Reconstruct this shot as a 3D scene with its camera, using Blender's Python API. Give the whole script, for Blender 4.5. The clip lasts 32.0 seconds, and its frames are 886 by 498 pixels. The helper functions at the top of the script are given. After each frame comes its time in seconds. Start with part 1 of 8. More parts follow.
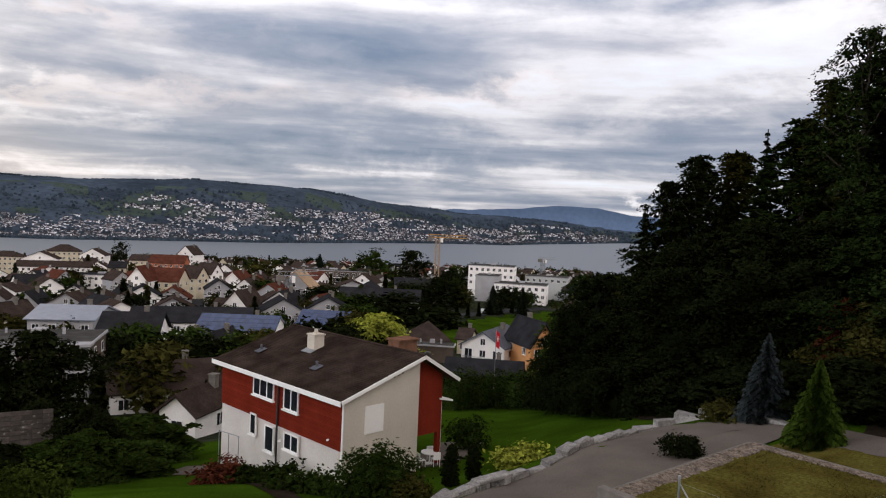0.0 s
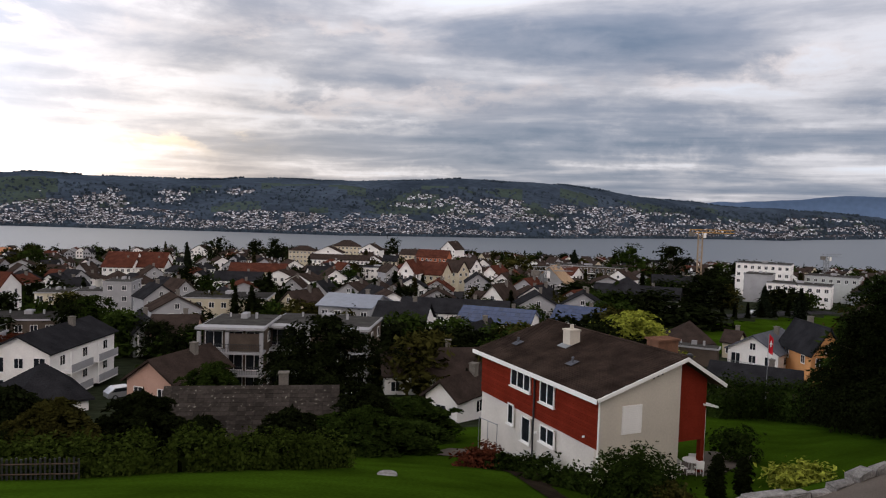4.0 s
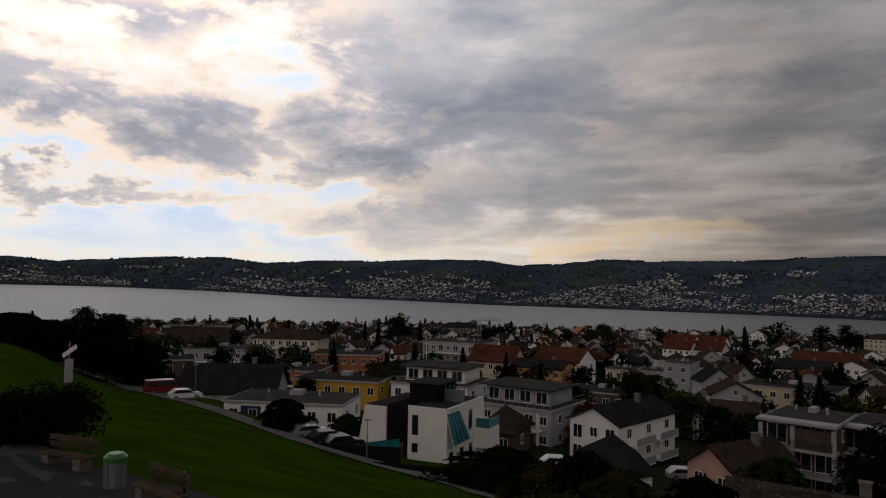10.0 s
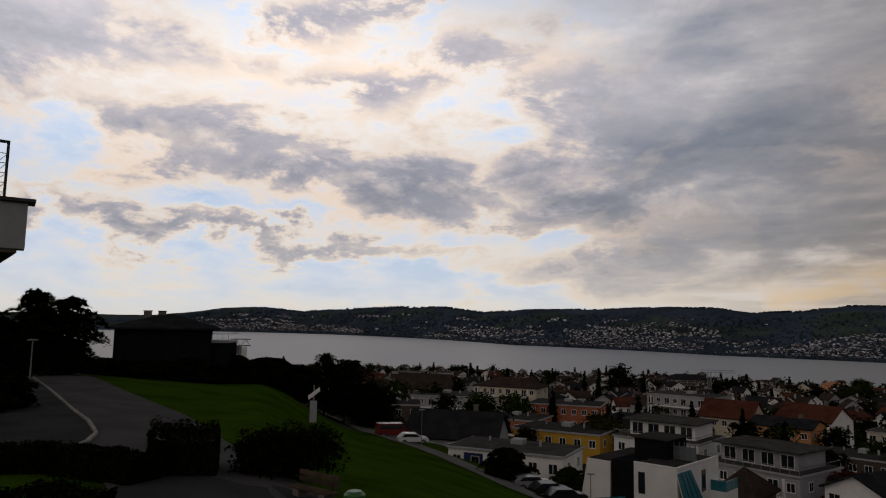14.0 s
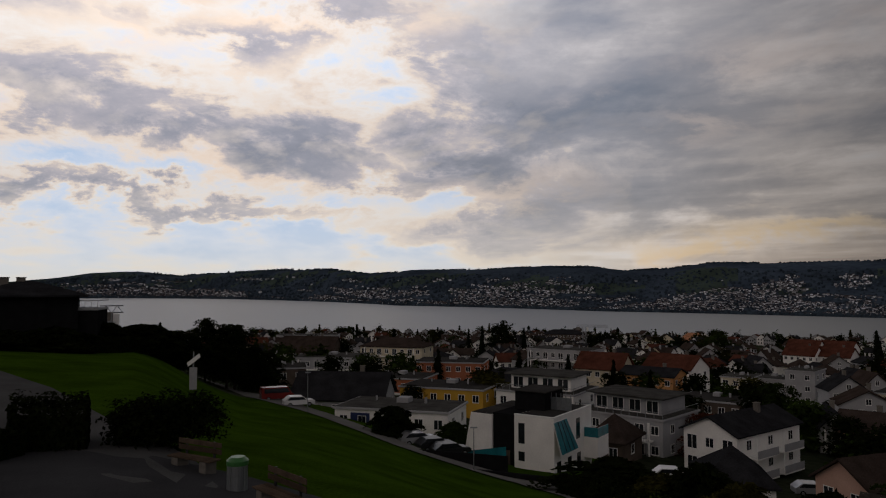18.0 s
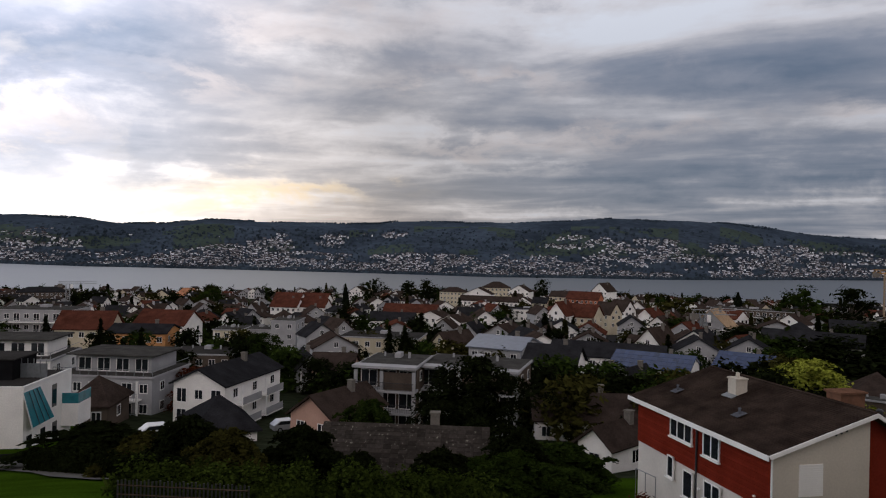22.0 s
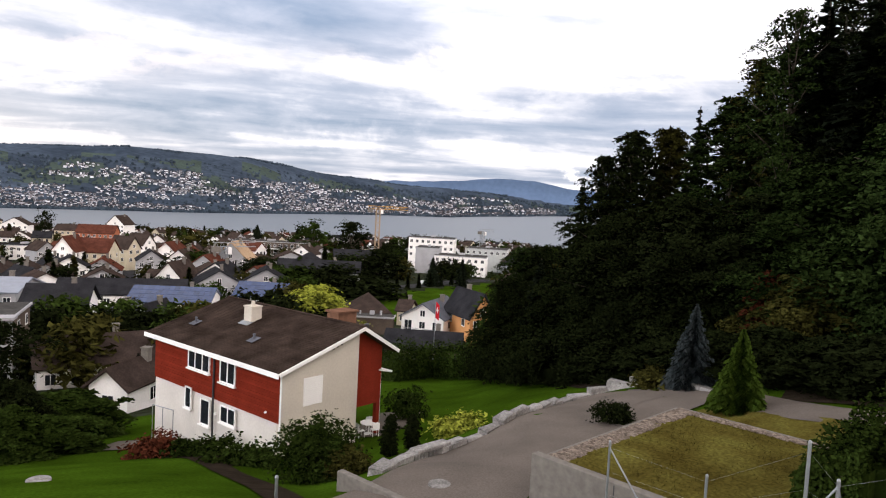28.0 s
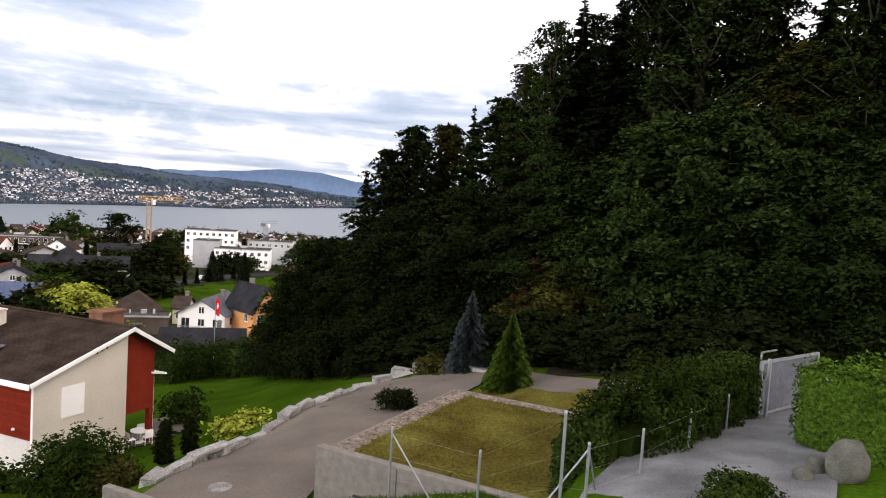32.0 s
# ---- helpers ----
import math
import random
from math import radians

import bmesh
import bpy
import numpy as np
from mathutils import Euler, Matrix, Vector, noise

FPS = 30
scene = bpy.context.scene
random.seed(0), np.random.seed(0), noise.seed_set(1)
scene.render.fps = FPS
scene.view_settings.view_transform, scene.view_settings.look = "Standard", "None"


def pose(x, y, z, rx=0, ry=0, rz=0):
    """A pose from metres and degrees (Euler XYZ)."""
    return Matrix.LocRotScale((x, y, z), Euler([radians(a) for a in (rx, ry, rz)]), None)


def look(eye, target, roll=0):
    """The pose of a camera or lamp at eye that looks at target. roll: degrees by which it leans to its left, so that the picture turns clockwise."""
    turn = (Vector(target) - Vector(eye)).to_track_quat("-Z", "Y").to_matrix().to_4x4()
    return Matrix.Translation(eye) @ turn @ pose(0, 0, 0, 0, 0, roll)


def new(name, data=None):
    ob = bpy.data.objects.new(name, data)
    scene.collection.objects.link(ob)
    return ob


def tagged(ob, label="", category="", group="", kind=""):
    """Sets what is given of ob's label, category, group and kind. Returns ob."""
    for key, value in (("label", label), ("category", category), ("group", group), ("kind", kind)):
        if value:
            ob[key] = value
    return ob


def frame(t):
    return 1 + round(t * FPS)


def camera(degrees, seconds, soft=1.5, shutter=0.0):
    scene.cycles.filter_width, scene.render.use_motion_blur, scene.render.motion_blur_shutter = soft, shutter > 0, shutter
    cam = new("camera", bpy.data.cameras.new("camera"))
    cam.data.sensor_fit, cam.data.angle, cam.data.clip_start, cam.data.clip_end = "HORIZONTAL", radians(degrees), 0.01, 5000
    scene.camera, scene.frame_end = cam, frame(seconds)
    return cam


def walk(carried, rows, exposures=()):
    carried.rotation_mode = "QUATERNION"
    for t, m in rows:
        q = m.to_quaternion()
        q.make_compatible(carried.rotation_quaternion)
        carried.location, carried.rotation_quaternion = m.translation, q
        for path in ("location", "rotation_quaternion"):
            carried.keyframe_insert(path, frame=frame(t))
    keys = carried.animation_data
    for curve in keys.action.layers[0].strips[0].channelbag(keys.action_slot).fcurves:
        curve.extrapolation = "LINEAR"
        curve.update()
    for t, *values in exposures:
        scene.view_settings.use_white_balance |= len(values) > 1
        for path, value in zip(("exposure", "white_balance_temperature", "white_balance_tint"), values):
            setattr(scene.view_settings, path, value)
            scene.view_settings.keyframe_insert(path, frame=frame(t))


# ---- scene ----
cam = camera(64.76, 32.0, soft=1.15)
EYE = 52.0  # metres from the lake's surface up to the lens
# seconds, x, y, and the turn of the camera, swung at arm's length round one spot
ROWS = [
    (0.0, 0.0, 0.3, 88.13, -2.51, 0.04),
    (0.5, -0.013, 0.3, 88.32, -2.73, 2.62),
    (1.0, -0.028, 0.299, 88.11, -3.05, 5.41),
    (1.5, -0.036, 0.298, 87.74, -3.6, 7.0),
    (2.0, -0.044, 0.297, 87.43, -2.88, 8.6),
    (2.5, -0.056, 0.295, 87.71, -3.28, 10.97),
    (4.5, -0.125, 0.273, 86.9, -0.91, 24.76),
    (5.0, -0.148, 0.261, 87.42, -0.51, 29.65),
    (5.5, -0.173, 0.245, 88.08, -0.95, 35.22),
    (6.0, -0.183, 0.238, 87.16, -1.48, 37.62),
    (6.5, -0.193, 0.23, 87.81, -1.45, 40.05),
    (7.0, -0.208, 0.216, 88.47, -1.57, 44.03),
    (7.5, -0.218, 0.206, 88.35, -1.31, 46.55),
    (8.0, -0.231, 0.192, 89.8, -1.06, 50.23),
    (8.5, -0.247, 0.17, 90.83, -1.59, 55.52),
    (9.0, -0.255, 0.158, 91.73, -1.95, 58.15),
    (9.5, -0.264, 0.142, 92.63, -1.86, 61.68),
    (10.0, -0.27, 0.131, 92.7, -1.05, 64.03),
    (10.5, -0.275, 0.121, 93.18, -0.52, 66.21),
    (11.0, -0.279, 0.11, 93.27, -1.12, 68.38),
    (11.5, -0.288, 0.085, 94.72, 0.88, 73.54),
    (12.0, -0.293, 0.067, 94.47, 0.61, 77.24),
    (12.5, -0.294, 0.061, 95.91, -0.23, 78.3),
    (13.0, -0.294, 0.06, 96.88, -1.25, 78.29),
    (13.5, -0.295, 0.054, 96.8, -1.34, 79.55),
    (14.0, -0.297, 0.043, 96.33, -1.05, 81.65),
    (14.5, -0.298, 0.032, 96.23, -0.94, 83.7),
    (16.5, -0.296, 0.048, 95.07, 0.47, 80.92),
    (17.0, -0.294, 0.058, 94.76, 0.66, 78.9),
    (17.5, -0.291, 0.072, 94.27, 0.63, 76.21),
    (18.0, -0.286, 0.091, 93.24, 0.0, 72.38),
    (18.5, -0.277, 0.115, 92.27, -0.1, 67.53),
    (19.0, -0.268, 0.135, 91.18, 0.16, 63.3),
    (19.5, -0.259, 0.152, 90.68, 1.25, 59.58),
    (20.0, -0.249, 0.167, 90.43, 0.86, 56.02),
    (20.5, -0.238, 0.183, 90.29, -0.45, 52.31),
    (21.0, -0.217, 0.207, 89.27, -1.4, 46.23),
    (21.5, -0.193, 0.229, 89.41, -2.05, 40.1),
    (22.0, -0.163, 0.252, 90.06, -1.3, 32.85),
    (22.5, -0.133, 0.269, 89.35, -2.0, 26.15),
    (23.0, -0.115, 0.277, 88.35, -2.55, 22.59),
    (23.5, -0.09, 0.286, 87.72, -3.63, 17.49),
    (24.0, -0.063, 0.293, 87.42, -3.59, 12.11),
    (24.5, -0.042, 0.297, 87.94, -3.26, 7.95),
    (25.0, -0.027, 0.299, 86.96, -2.87, 5.23),
    (25.5, -0.019, 0.299, 87.68, -2.56, 3.56),
    (27.5, 0.018, 0.299, 86.18, -2.83, -3.22),
    (28.0, 0.026, 0.299, 86.06, -3.08, -4.83),
    (28.5, 0.032, 0.298, 85.91, -2.96, -5.89),
    (29.0, 0.037, 0.298, 86.03, -2.35, -6.94),
    (29.5, 0.047, 0.296, 86.12, -2.5, -8.85),
    (30.0, 0.062, 0.294, 86.32, -2.94, -11.68),
    (30.5, 0.083, 0.288, 87.06, -3.22, -15.81),
    (31.0, 0.096, 0.284, 87.15, -3.45, -18.46),
    (31.5, 0.106, 0.281, 86.45, -3.56, -20.45),
    (32.0, 0.115, 0.277, 86.41, -3.57, -22.29),
]
EXPOSURES = [(0.0, 0.12, 6450, 10), (2.5, 0.07, 6350, 10), (5.0, -0.28, 6400, 10), (6.0, -0.55, 6400, 10), (9.0, -1.55, 6800, 10), (13.0, -2.00, 6740, 10), (17.0, -2.07, 6720, 10), (19.0, -1.92, 6600, 10), (21.0, -1.24, 6330, 10), (23.0, -0.24, 6250, 10), (25.5, 0.25, 6300, 10), (28.0, 0.85, 6550, 10), (30.0, 0.95, 6550, 10), (32.0, 1.15, 6600, 10)]
walk(cam, [(t, pose(x, y, EYE, rx, ry, rz)) for t, x, y, rx, ry, rz in ROWS], EXPOSURES)

# ---- the lie of the land: height by bearing (right of north) and distance ----
REACH = np.array([0, 8, 16, 24, 32, 40, 55, 75, 100, 165, 250, 400, 600, 790, 860, 5000.0])
BEARINGS, PROFILES = [], []


def fall(bearing, heights):
    """The fall of the ground below the lens along one bearing."""
    BEARINGS.append(bearing)
    PROFILES.append(heights + [-51.6, -56, -56])


fall(-180, [-3, -2.8, -2.6, -2.4, -2, -1.6, -1, 0, 2, 6, 12, 25, 40])
fall(-125, [-5.2, -5.2, -5.2, -5.2, -5.2, -5.1, -4.9, -4.5, -5.5, -10, -20, -30, -44])
fall(-110, [-5.2, -5.2, -5.2, -5.2, -5.2, -5.2, -5.2, -5.25, -6.2, -15, -26, -38, -46])
fall(-96, [-5.2, -5.2, -5.25, -5.4, -5.6, -5.8, -6.3, -7.0, -8.0, -17, -27, -38, -46])
fall(-88, [-5, -5.1, -5.3, -6.0, -7.0, -8.2, -10.5, -12.8, -15.5, -21.0, -26.8, -33, -43])
fall(-66, [-4.3, -4.4, -5.6, -7.8, -10, -12.3, -16, -19.3, -22.3, -25.4, -30.5, -37, -45])
fall(-45, [-4.3, -4.5, -6.2, -8.8, -11.2, -13.8, -17.6, -21, -25, -27.5, -32, -37, -45])
fall(-20, [-4.5, -5, -7, -9.6, -12, -14.6, -18, -21.8, -24.6, -27, -30.5, -34.5, -42])
fall(-5, [-4.6, -5.2, -7.6, -10.2, -13, -14.6, -17, -19.6, -23, -26.6, -28.6, -33, -41])
fall(5, [-4.7, -5.4, -9, -9.2, -11.4, -13.6, -16, -19.3, -23, -27.2, -27.6, -32, -40])
fall(14, [-4.7, -5.2, -9, -9.1, -9.4, -11.2, -13.6, -18, -22, -27, -28, -33, -41])
fall(24, [-4.7, -4.9, -7.8, -8.6, -8.7, -9, -11, -14, -19, -28, -34, -40, -46])
fall(32, [-4.6, -4.9, -6.8, -7.4, -7.6, -7.9, -9.4, -11, -14, -24, -34, -40, -46])
fall(35.5, [-4.6, -4.8, -5.5, -6.7, -7.2, -7.7, -9.0, -10.5, -13, -22, -33, -40, -46])
fall(42, [-4.5, -4.6, -5.1, -5.8, -6.5, -7.2, -8.4, -9.5, -11, -18, -30, -40, -46])
fall(60, [-4.3, -4.3, -4.6, -5, -5.5, -6, -6.5, -7, -8, -12, -20, -36, -46])
fall(180, [-3, -2.8, -2.6, -2.4, -2, -1.6, -1, 0, 2, 6, 12, 25, 40])
BEARINGS, PROFILES = np.array(BEARINGS), np.array(PROFILES)
SHORE_AT = np.array([-180, -125, -98, -91, -76, -60, -46, -29, -15, -10, 1, 5.4, 11, 15, 30, 180.0])
SHORE_FAR = np.array([4300, 4300, 4250, 3800, 2150, 1650, 1500, 1380, 1520, 1650, 2120, 2250, 3100, 4200, 4600, 4600.0])
RIDGE_AT = np.array([-180, -104, -102, -99, -95.5, -93.2, -90, -85.6, -81.5, -78.3, -75, -69.5, -64, -60.6, -57.9, -54.5, -51.3, -45.8, -41, -38.1, -37, -32, -27.4, -25, -21.6, -19.4, -15.4, -10.8, -8, -5.2, -1, 1.3, 7, 10, 14, 30, 180.0])
RIDGE_UP = np.array([6, 8, 12, 20, 23, 17, 22, 27, 28, 21.5, 26, 28, 32, 31.5, 25, 28.5, 35.5, 33.5, 34.5, 36, 39.5, 40.5, 40.5, 42.5, 46, 49.5, 46, 44, 39, 29, 25, 19.5, 16, 13, 5, 4, 4.0]) / 1000


def ground_grid(b, r):
    """Height above the lake of arrays of bearings (degrees) and distances."""
    b, r = np.asarray(b, float), np.asarray(r, float)
    i = np.clip(np.searchsorted(BEARINGS, b, side="right") - 1, 0, len(BEARINGS) - 2)
    f = (b - BEARINGS[i]) / (BEARINGS[i + 1] - BEARINGS[i])
    f = f * f * (3 - 2 * f) * 0.5 + f * 0.5
    j = np.clip(np.searchsorted(REACH, r, side="right") - 1, 0, len(REACH) - 2)
    g = np.clip((r - REACH[j]) / (REACH[j + 1] - REACH[j]), 0, 1)
    near = lambda k: PROFILES[k, j] * (1 - g) + PROFILES[k, j + 1] * g
    z = near(i) * (1 - f) + near(i + 1) * f + 52.0
    shore = np.interp(b, SHORE_AT, SHORE_FAR)
    crest = np.minimum(shore + 620, 4780)
    top = 52.0 + np.interp(b, RIDGE_AT, RIDGE_UP) * crest
    s = np.clip((r - shore) / (crest - shore), 0, 1)
    rise = top * (0.55 * s + 0.45 * s * s * (3 - 2 * s))
    hill = np.where(r > crest, top - (r - crest) * 0.03, rise)
    back = np.where(r < shore, -4 + 3.6 * np.clip((r - shore + 40) / 40, 0, 1), hill)
    view = (b > -122) & (b < 62)
    return np.where((r > 1000) & view, back, z)


def ground(x, y):
    return float(ground_grid(math.degrees(math.atan2(x, y)), math.hypot(x, y)))


def spot(bearing, r, up=0.0):
    """The place on the ground at a bearing and distance."""
    x, y = r * math.sin(radians(bearing)), r * math.cos(radians(bearing))
    return Vector((x, y, ground(x, y) + up))

# ---- sky and sun: a broken evening overcast, brightest round the hidden low sun ----
SUN_BEARING, SUN_UP = -50.0, 12.0
world = bpy.data.worlds.new("evening_sky")
scene.world = world
world.use_nodes = True
wt = world.node_tree
wt.nodes.clear()


def wmath(op, a, b=None, clamp=False):
    n = wt.nodes.new("ShaderNodeMath")
    n.operation, n.use_clamp = op, clamp
    for i, v in enumerate((a, b)):
        if v is None:
            continue
        if isinstance(v, (int, float)):
            n.inputs[i].default_value = v
        else:
            wt.links.new(v, n.inputs[i])
    return n.outputs[0]


def wramp(fac, stops):
    n = wt.nodes.new("ShaderNodeValToRGB")
    wt.links.new(fac, n.inputs[0])
    e = n.color_ramp.elements
    e[0].position, e[0].color = stops[0][0], (*stops[0][1], 1)
    e[1].position, e[1].color = stops[-1][0], (*stops[-1][1], 1)
    for p, c in stops[1:-1]:
        k = e.new(p)
        k.color = (*c, 1)
    return n.outputs[0]


def wmix(kind, fac, a, b):
    n = wt.nodes.new("ShaderNodeMix")
    n.data_type, n.blend_type = "RGBA", kind
    for i, v in ((0, fac), (6, a), (7, b)):
        if isinstance(v, (int, float)):
            n.inputs[i].default_value = v
        elif isinstance(v, tuple):
            n.inputs[i].default_value = (*v, 1)
        else:
            wt.links.new(v, n.inputs[i])
    return n.outputs[2]


way = wt.nodes.new("ShaderNodeTexCoord").outputs["Generated"]
split = wt.nodes.new("ShaderNodeSeparateXYZ")
wt.links.new(way, split.inputs[0])
wx, wy, wz = split.outputs
# a flat cloud deck: the way divided by its climb
climb = wmath("ADD", wmath("MAXIMUM", wz, 0.0), 0.10)
join = wt.nodes.new("ShaderNodeCombineXYZ")
wt.links.new(wmath("DIVIDE", wx, climb), join.inputs[0])
wt.links.new(wmath("DIVIDE", wy, climb), join.inputs[1])
# streets of cloud that run towards one bearing
turned = wt.nodes.new("ShaderNodeMapping")
turned.inputs["Rotation"].default_value = (0, 0, radians(-28))
turned.inputs["Scale"].default_value = (0.55, 0.85, 1)
turned.inputs["Location"].default_value = (3.3, 1.7, 0)
wt.links.new(join.outputs[0], turned.inputs[0])


def wnoise(scale, detail, rough, dist, at):
    n = wt.nodes.new("ShaderNodeTexNoise")
    n.inputs["Scale"].default_value, n.inputs["Detail"].default_value = scale, detail
    n.inputs["Roughness"].default_value, n.inputs["Distortion"].default_value = rough, dist
    wt.links.new(at, n.inputs["Vector"])
    return n.outputs[0]


big = wnoise(0.8, 3, 0.5, 0.3, turned.outputs[0])
fine = wnoise(1.7, 9, 0.54, 0.5, turned.outputs[0])
puff = wt.nodes.new("ShaderNodeMapping")
puff.inputs["Scale"].default_value = (1.0, 1.0, 2.2)
wt.links.new(way, puff.inputs[0])
ragged = wnoise(6.5, 9, 0.62, 0.2, puff.outputs[0])
sx, sy, sz = (math.sin(radians(SUN_BEARING)) * math.cos(radians(SUN_UP)), math.cos(radians(SUN_BEARING)) * math.cos(radians(SUN_UP)), math.sin(radians(SUN_UP)))
# bearing and climb in degrees, frayed by the noise
bear0 = wmath("MULTIPLY", wmath("ARCTAN2", wx, wy), 57.296)
rise0 = wmath("MULTIPLY", wmath("ARCSINE", wz), 57.296)
bear = wmath("ADD", bear0, wmath("MULTIPLY", wmath("SUBTRACT", ragged, 0.5), 42.0))
climb_d = wmath("ADD", rise0, wmath("MULTIPLY", wmath("SUBTRACT", ragged, 0.5), 11.0))


def bank(b, up, wide, tall, lean=0.0):
    """How far a place of the sky lies inside one cloud bank or gap."""
    dx = wmath("DIVIDE", wmath("SUBTRACT", bear, b), wide)
    dy = wmath("DIVIDE", wmath("SUBTRACT", wmath("SUBTRACT", climb_d, up), wmath("MULTIPLY", dx, lean)), tall)
    return wmath("POWER", 2.718, wmath("MULTIPLY", wmath("ADD", wmath("MULTIPLY", dx, dx), wmath("MULTIPLY", dy, dy)), -1.0))


# thin layers that lie nearly level, closer together towards the horizon
layer = wt.nodes.new("ShaderNodeCombineXYZ")
layer.inputs[2].default_value = 3.7
wt.links.new(wmath("MULTIPLY", bear0, 0.050), layer.inputs[0])
wt.links.new(wmath("ADD", wmath("MULTIPLY", wmath("LOGARITHM", wmath("ADD", wmath("MAXIMUM", rise0, 0.0), 2.2), 2.718), 6.5), wmath("MULTIPLY", bear0, 0.012)), layer.inputs[1])
streak = wnoise(0.8, 6, 0.52, 0.1, layer.outputs[0])
west = wt.nodes.new("ShaderNodeMapRange")
west.interpolation_type = "SMOOTHSTEP"
west.inputs[1].default_value, west.inputs[2].default_value = 0.78, 0.94
wt.links.new(wmath("ADD", wmath("MULTIPLY", wx, math.sin(radians(-92))), wmath("MULTIPLY", wy, math.cos(radians(-92)))), west.inputs[0])
# the same clouds a little towards the light, to tell their lit flanks
shifted = wt.nodes.new("ShaderNodeVectorMath")
shifted.operation = "ADD"
shifted.inputs[1].default_value = (-0.13, 0.02, 0.0)
wt.links.new(turned.outputs[0], shifted.inputs[0])
flank = wmath("SUBTRACT", fine, wnoise(1.7, 9, 0.54, 0.5, shifted.outputs[0]))
puff_shift = wt.nodes.new("ShaderNodeVectorMath")
puff_shift.operation = "ADD"
puff_shift.inputs[1].default_value = (-0.006, -0.022, -0.012)
wt.links.new(puff.outputs[0], puff_shift.inputs[0])
tuft = wnoise(19.0, 6, 0.6, 0.0, puff.outputs[0])
rim = wmath("SUBTRACT", ragged, wnoise(6.5, 9, 0.62, 0.2, puff_shift.outputs[0]))
deck = wmath("ADD", wmath("ADD", wmath("MULTIPLY", wmath("SUBTRACT", fine, 0.5), 0.95), wmath("MULTIPLY", wmath("SUBTRACT", big, 0.5), 0.9)), wmath("ADD", wmath("MULTIPLY", wmath("SUBTRACT", ragged, 0.5), 0.42), 0.45))
deck = wmath("ADD", deck, wmath("MULTIPLY", wmath("MULTIPLY", wmath("ADD", wmath("SUBTRACT", streak, 0.5), wmath("MULTIPLY", wmath("SUBTRACT", tuft, 0.5), 0.22)), 0.90), wmath("SUBTRACT", 1.0, wmath("MULTIPLY", west.outputs[0], 0.75))))
# heavy banks over the middle of the lake
for b, up, wide, tall, lean, amount in ((-37, 12.5, 13, 3.2, -1, 0.24), (-53, 10, 9, 4, -1, 0.21), (-56, 7.6, 9, 1.6, 0, 0.22), (-54, 16, 9, 5, 0, 0.13), (-15, 14, 14, 3, 0, 0.16), (19, 9.5, 7, 1.8, 0, 0.18), (0, 6, 16, 1.2, 0, 0.20), (-24, 3.2, 14, 1.0, 0, 0.14)):
    deck = wmath("ADD", deck, wmath("MULTIPLY", bank(b, up, wide, tall, lean), amount))
# thin places and gaps
for b, up, wide, tall, lean, amount in ((-50, 3.4, 7, 1.3, 0, -0.28), (-45.5, 4.6, 5, 0.9, 0, -0.22), (-33, 8.4, 7, 0.9, 0, -0.15), (-3, 10.5, 11, 1.7, 0, -0.20), (2, 10.3, 4, 0.7, 0, -0.14), (25, 14, 18, 4, 0, -0.20), (-30, 6, 10, 0.8, 0, -0.16), (-24, 19, 24, 4.5, 0, -0.17), (-33, 15.5, 15, 4.5, 0, -0.15), (14.3, 2.2, 2.2, 0.6, 0, -0.5)):
    deck = wmath("ADD", deck, wmath("MULTIPLY", bank(b, up, wide, tall, lean), amount))
# the broken western sky: bodies of cloud with frayed edges before a pale blue
mass = 0.0
for b, up, wide, tall, lean, amount in ((-101, 14.2, 12, 2.6, -1.5, 0.46), (-69, 11.5, 7, 3.2, 0, 0.32), (-68, 5.6, 7, 1.1, 0, 0.26), (-92, 12.7, 8, 2.2, -1.2, 0.44), (-84, 11.4, 15, 2.5, -1.8, 0.46), (-70, 8.6, 12, 1.8, -1.0, 0.42), (-99, 6.9, 18, 1.1, -2.3, 0.46), (-112, 20.5, 10, 3.6, 0, 0.46), (-59, 15.2, 16, 6.2, -1, 0.58), (-68, 19.3, 9, 3.4, 0, 0.44), (-50, 10.5, 15, 3.6, -1, 0.50), (-91, 24.2, 4.2, 2.2, 0, 0.42), (-87, 19.6, 5.6, 1.9, 0, 0.34), (-76, 22.4, 6, 2.4, 0, 0.38), (-66, 4.6, 18, 1.4, 0, 0.30), (-97, 20.0, 5, 1.6, 0, 0.22), (-64, 10.5, 8, 7.0, 0, 0.58)):
    mass = wmath("MAXIMUM", mass, wmath("MULTIPLY", bank(b, up, wide, tall, lean), amount))
mass = wmath("ADD", wmath("ADD", mass, 0.235), wmath("ADD", wmath("MULTIPLY", wmath("SUBTRACT", ragged, 0.5), 0.54), wmath("ADD", wmath("MULTIPLY", wmath("SUBTRACT", fine, 0.5), 0.52), wmath("MULTIPLY", wmath("SUBTRACT", tuft, 0.5), 0.26))))
grey = wramp(deck, [(0.08, (0.90, 0.89, 0.92)), (0.24, (0.82, 0.77, 0.77)), (0.40, (0.555, 0.535, 0.56)), (0.56, (0.352, 0.368, 0.43)), (0.85, (0.19, 0.235, 0.315))])
broken = wramp(mass, [(0.10, (0.52, 0.65, 0.84)), (0.23, (0.68, 0.75, 0.87)), (0.33, (0.85, 0.78, 0.72)), (0.43, (0.80, 0.67, 0.57)), (0.54, (0.50, 0.46, 0.485)), (0.68, (0.335, 0.335, 0.385)), (0.92, (0.20, 0.22, 0.275))])
cloud = wmix("MIX", west.outputs[0], grey, broken)
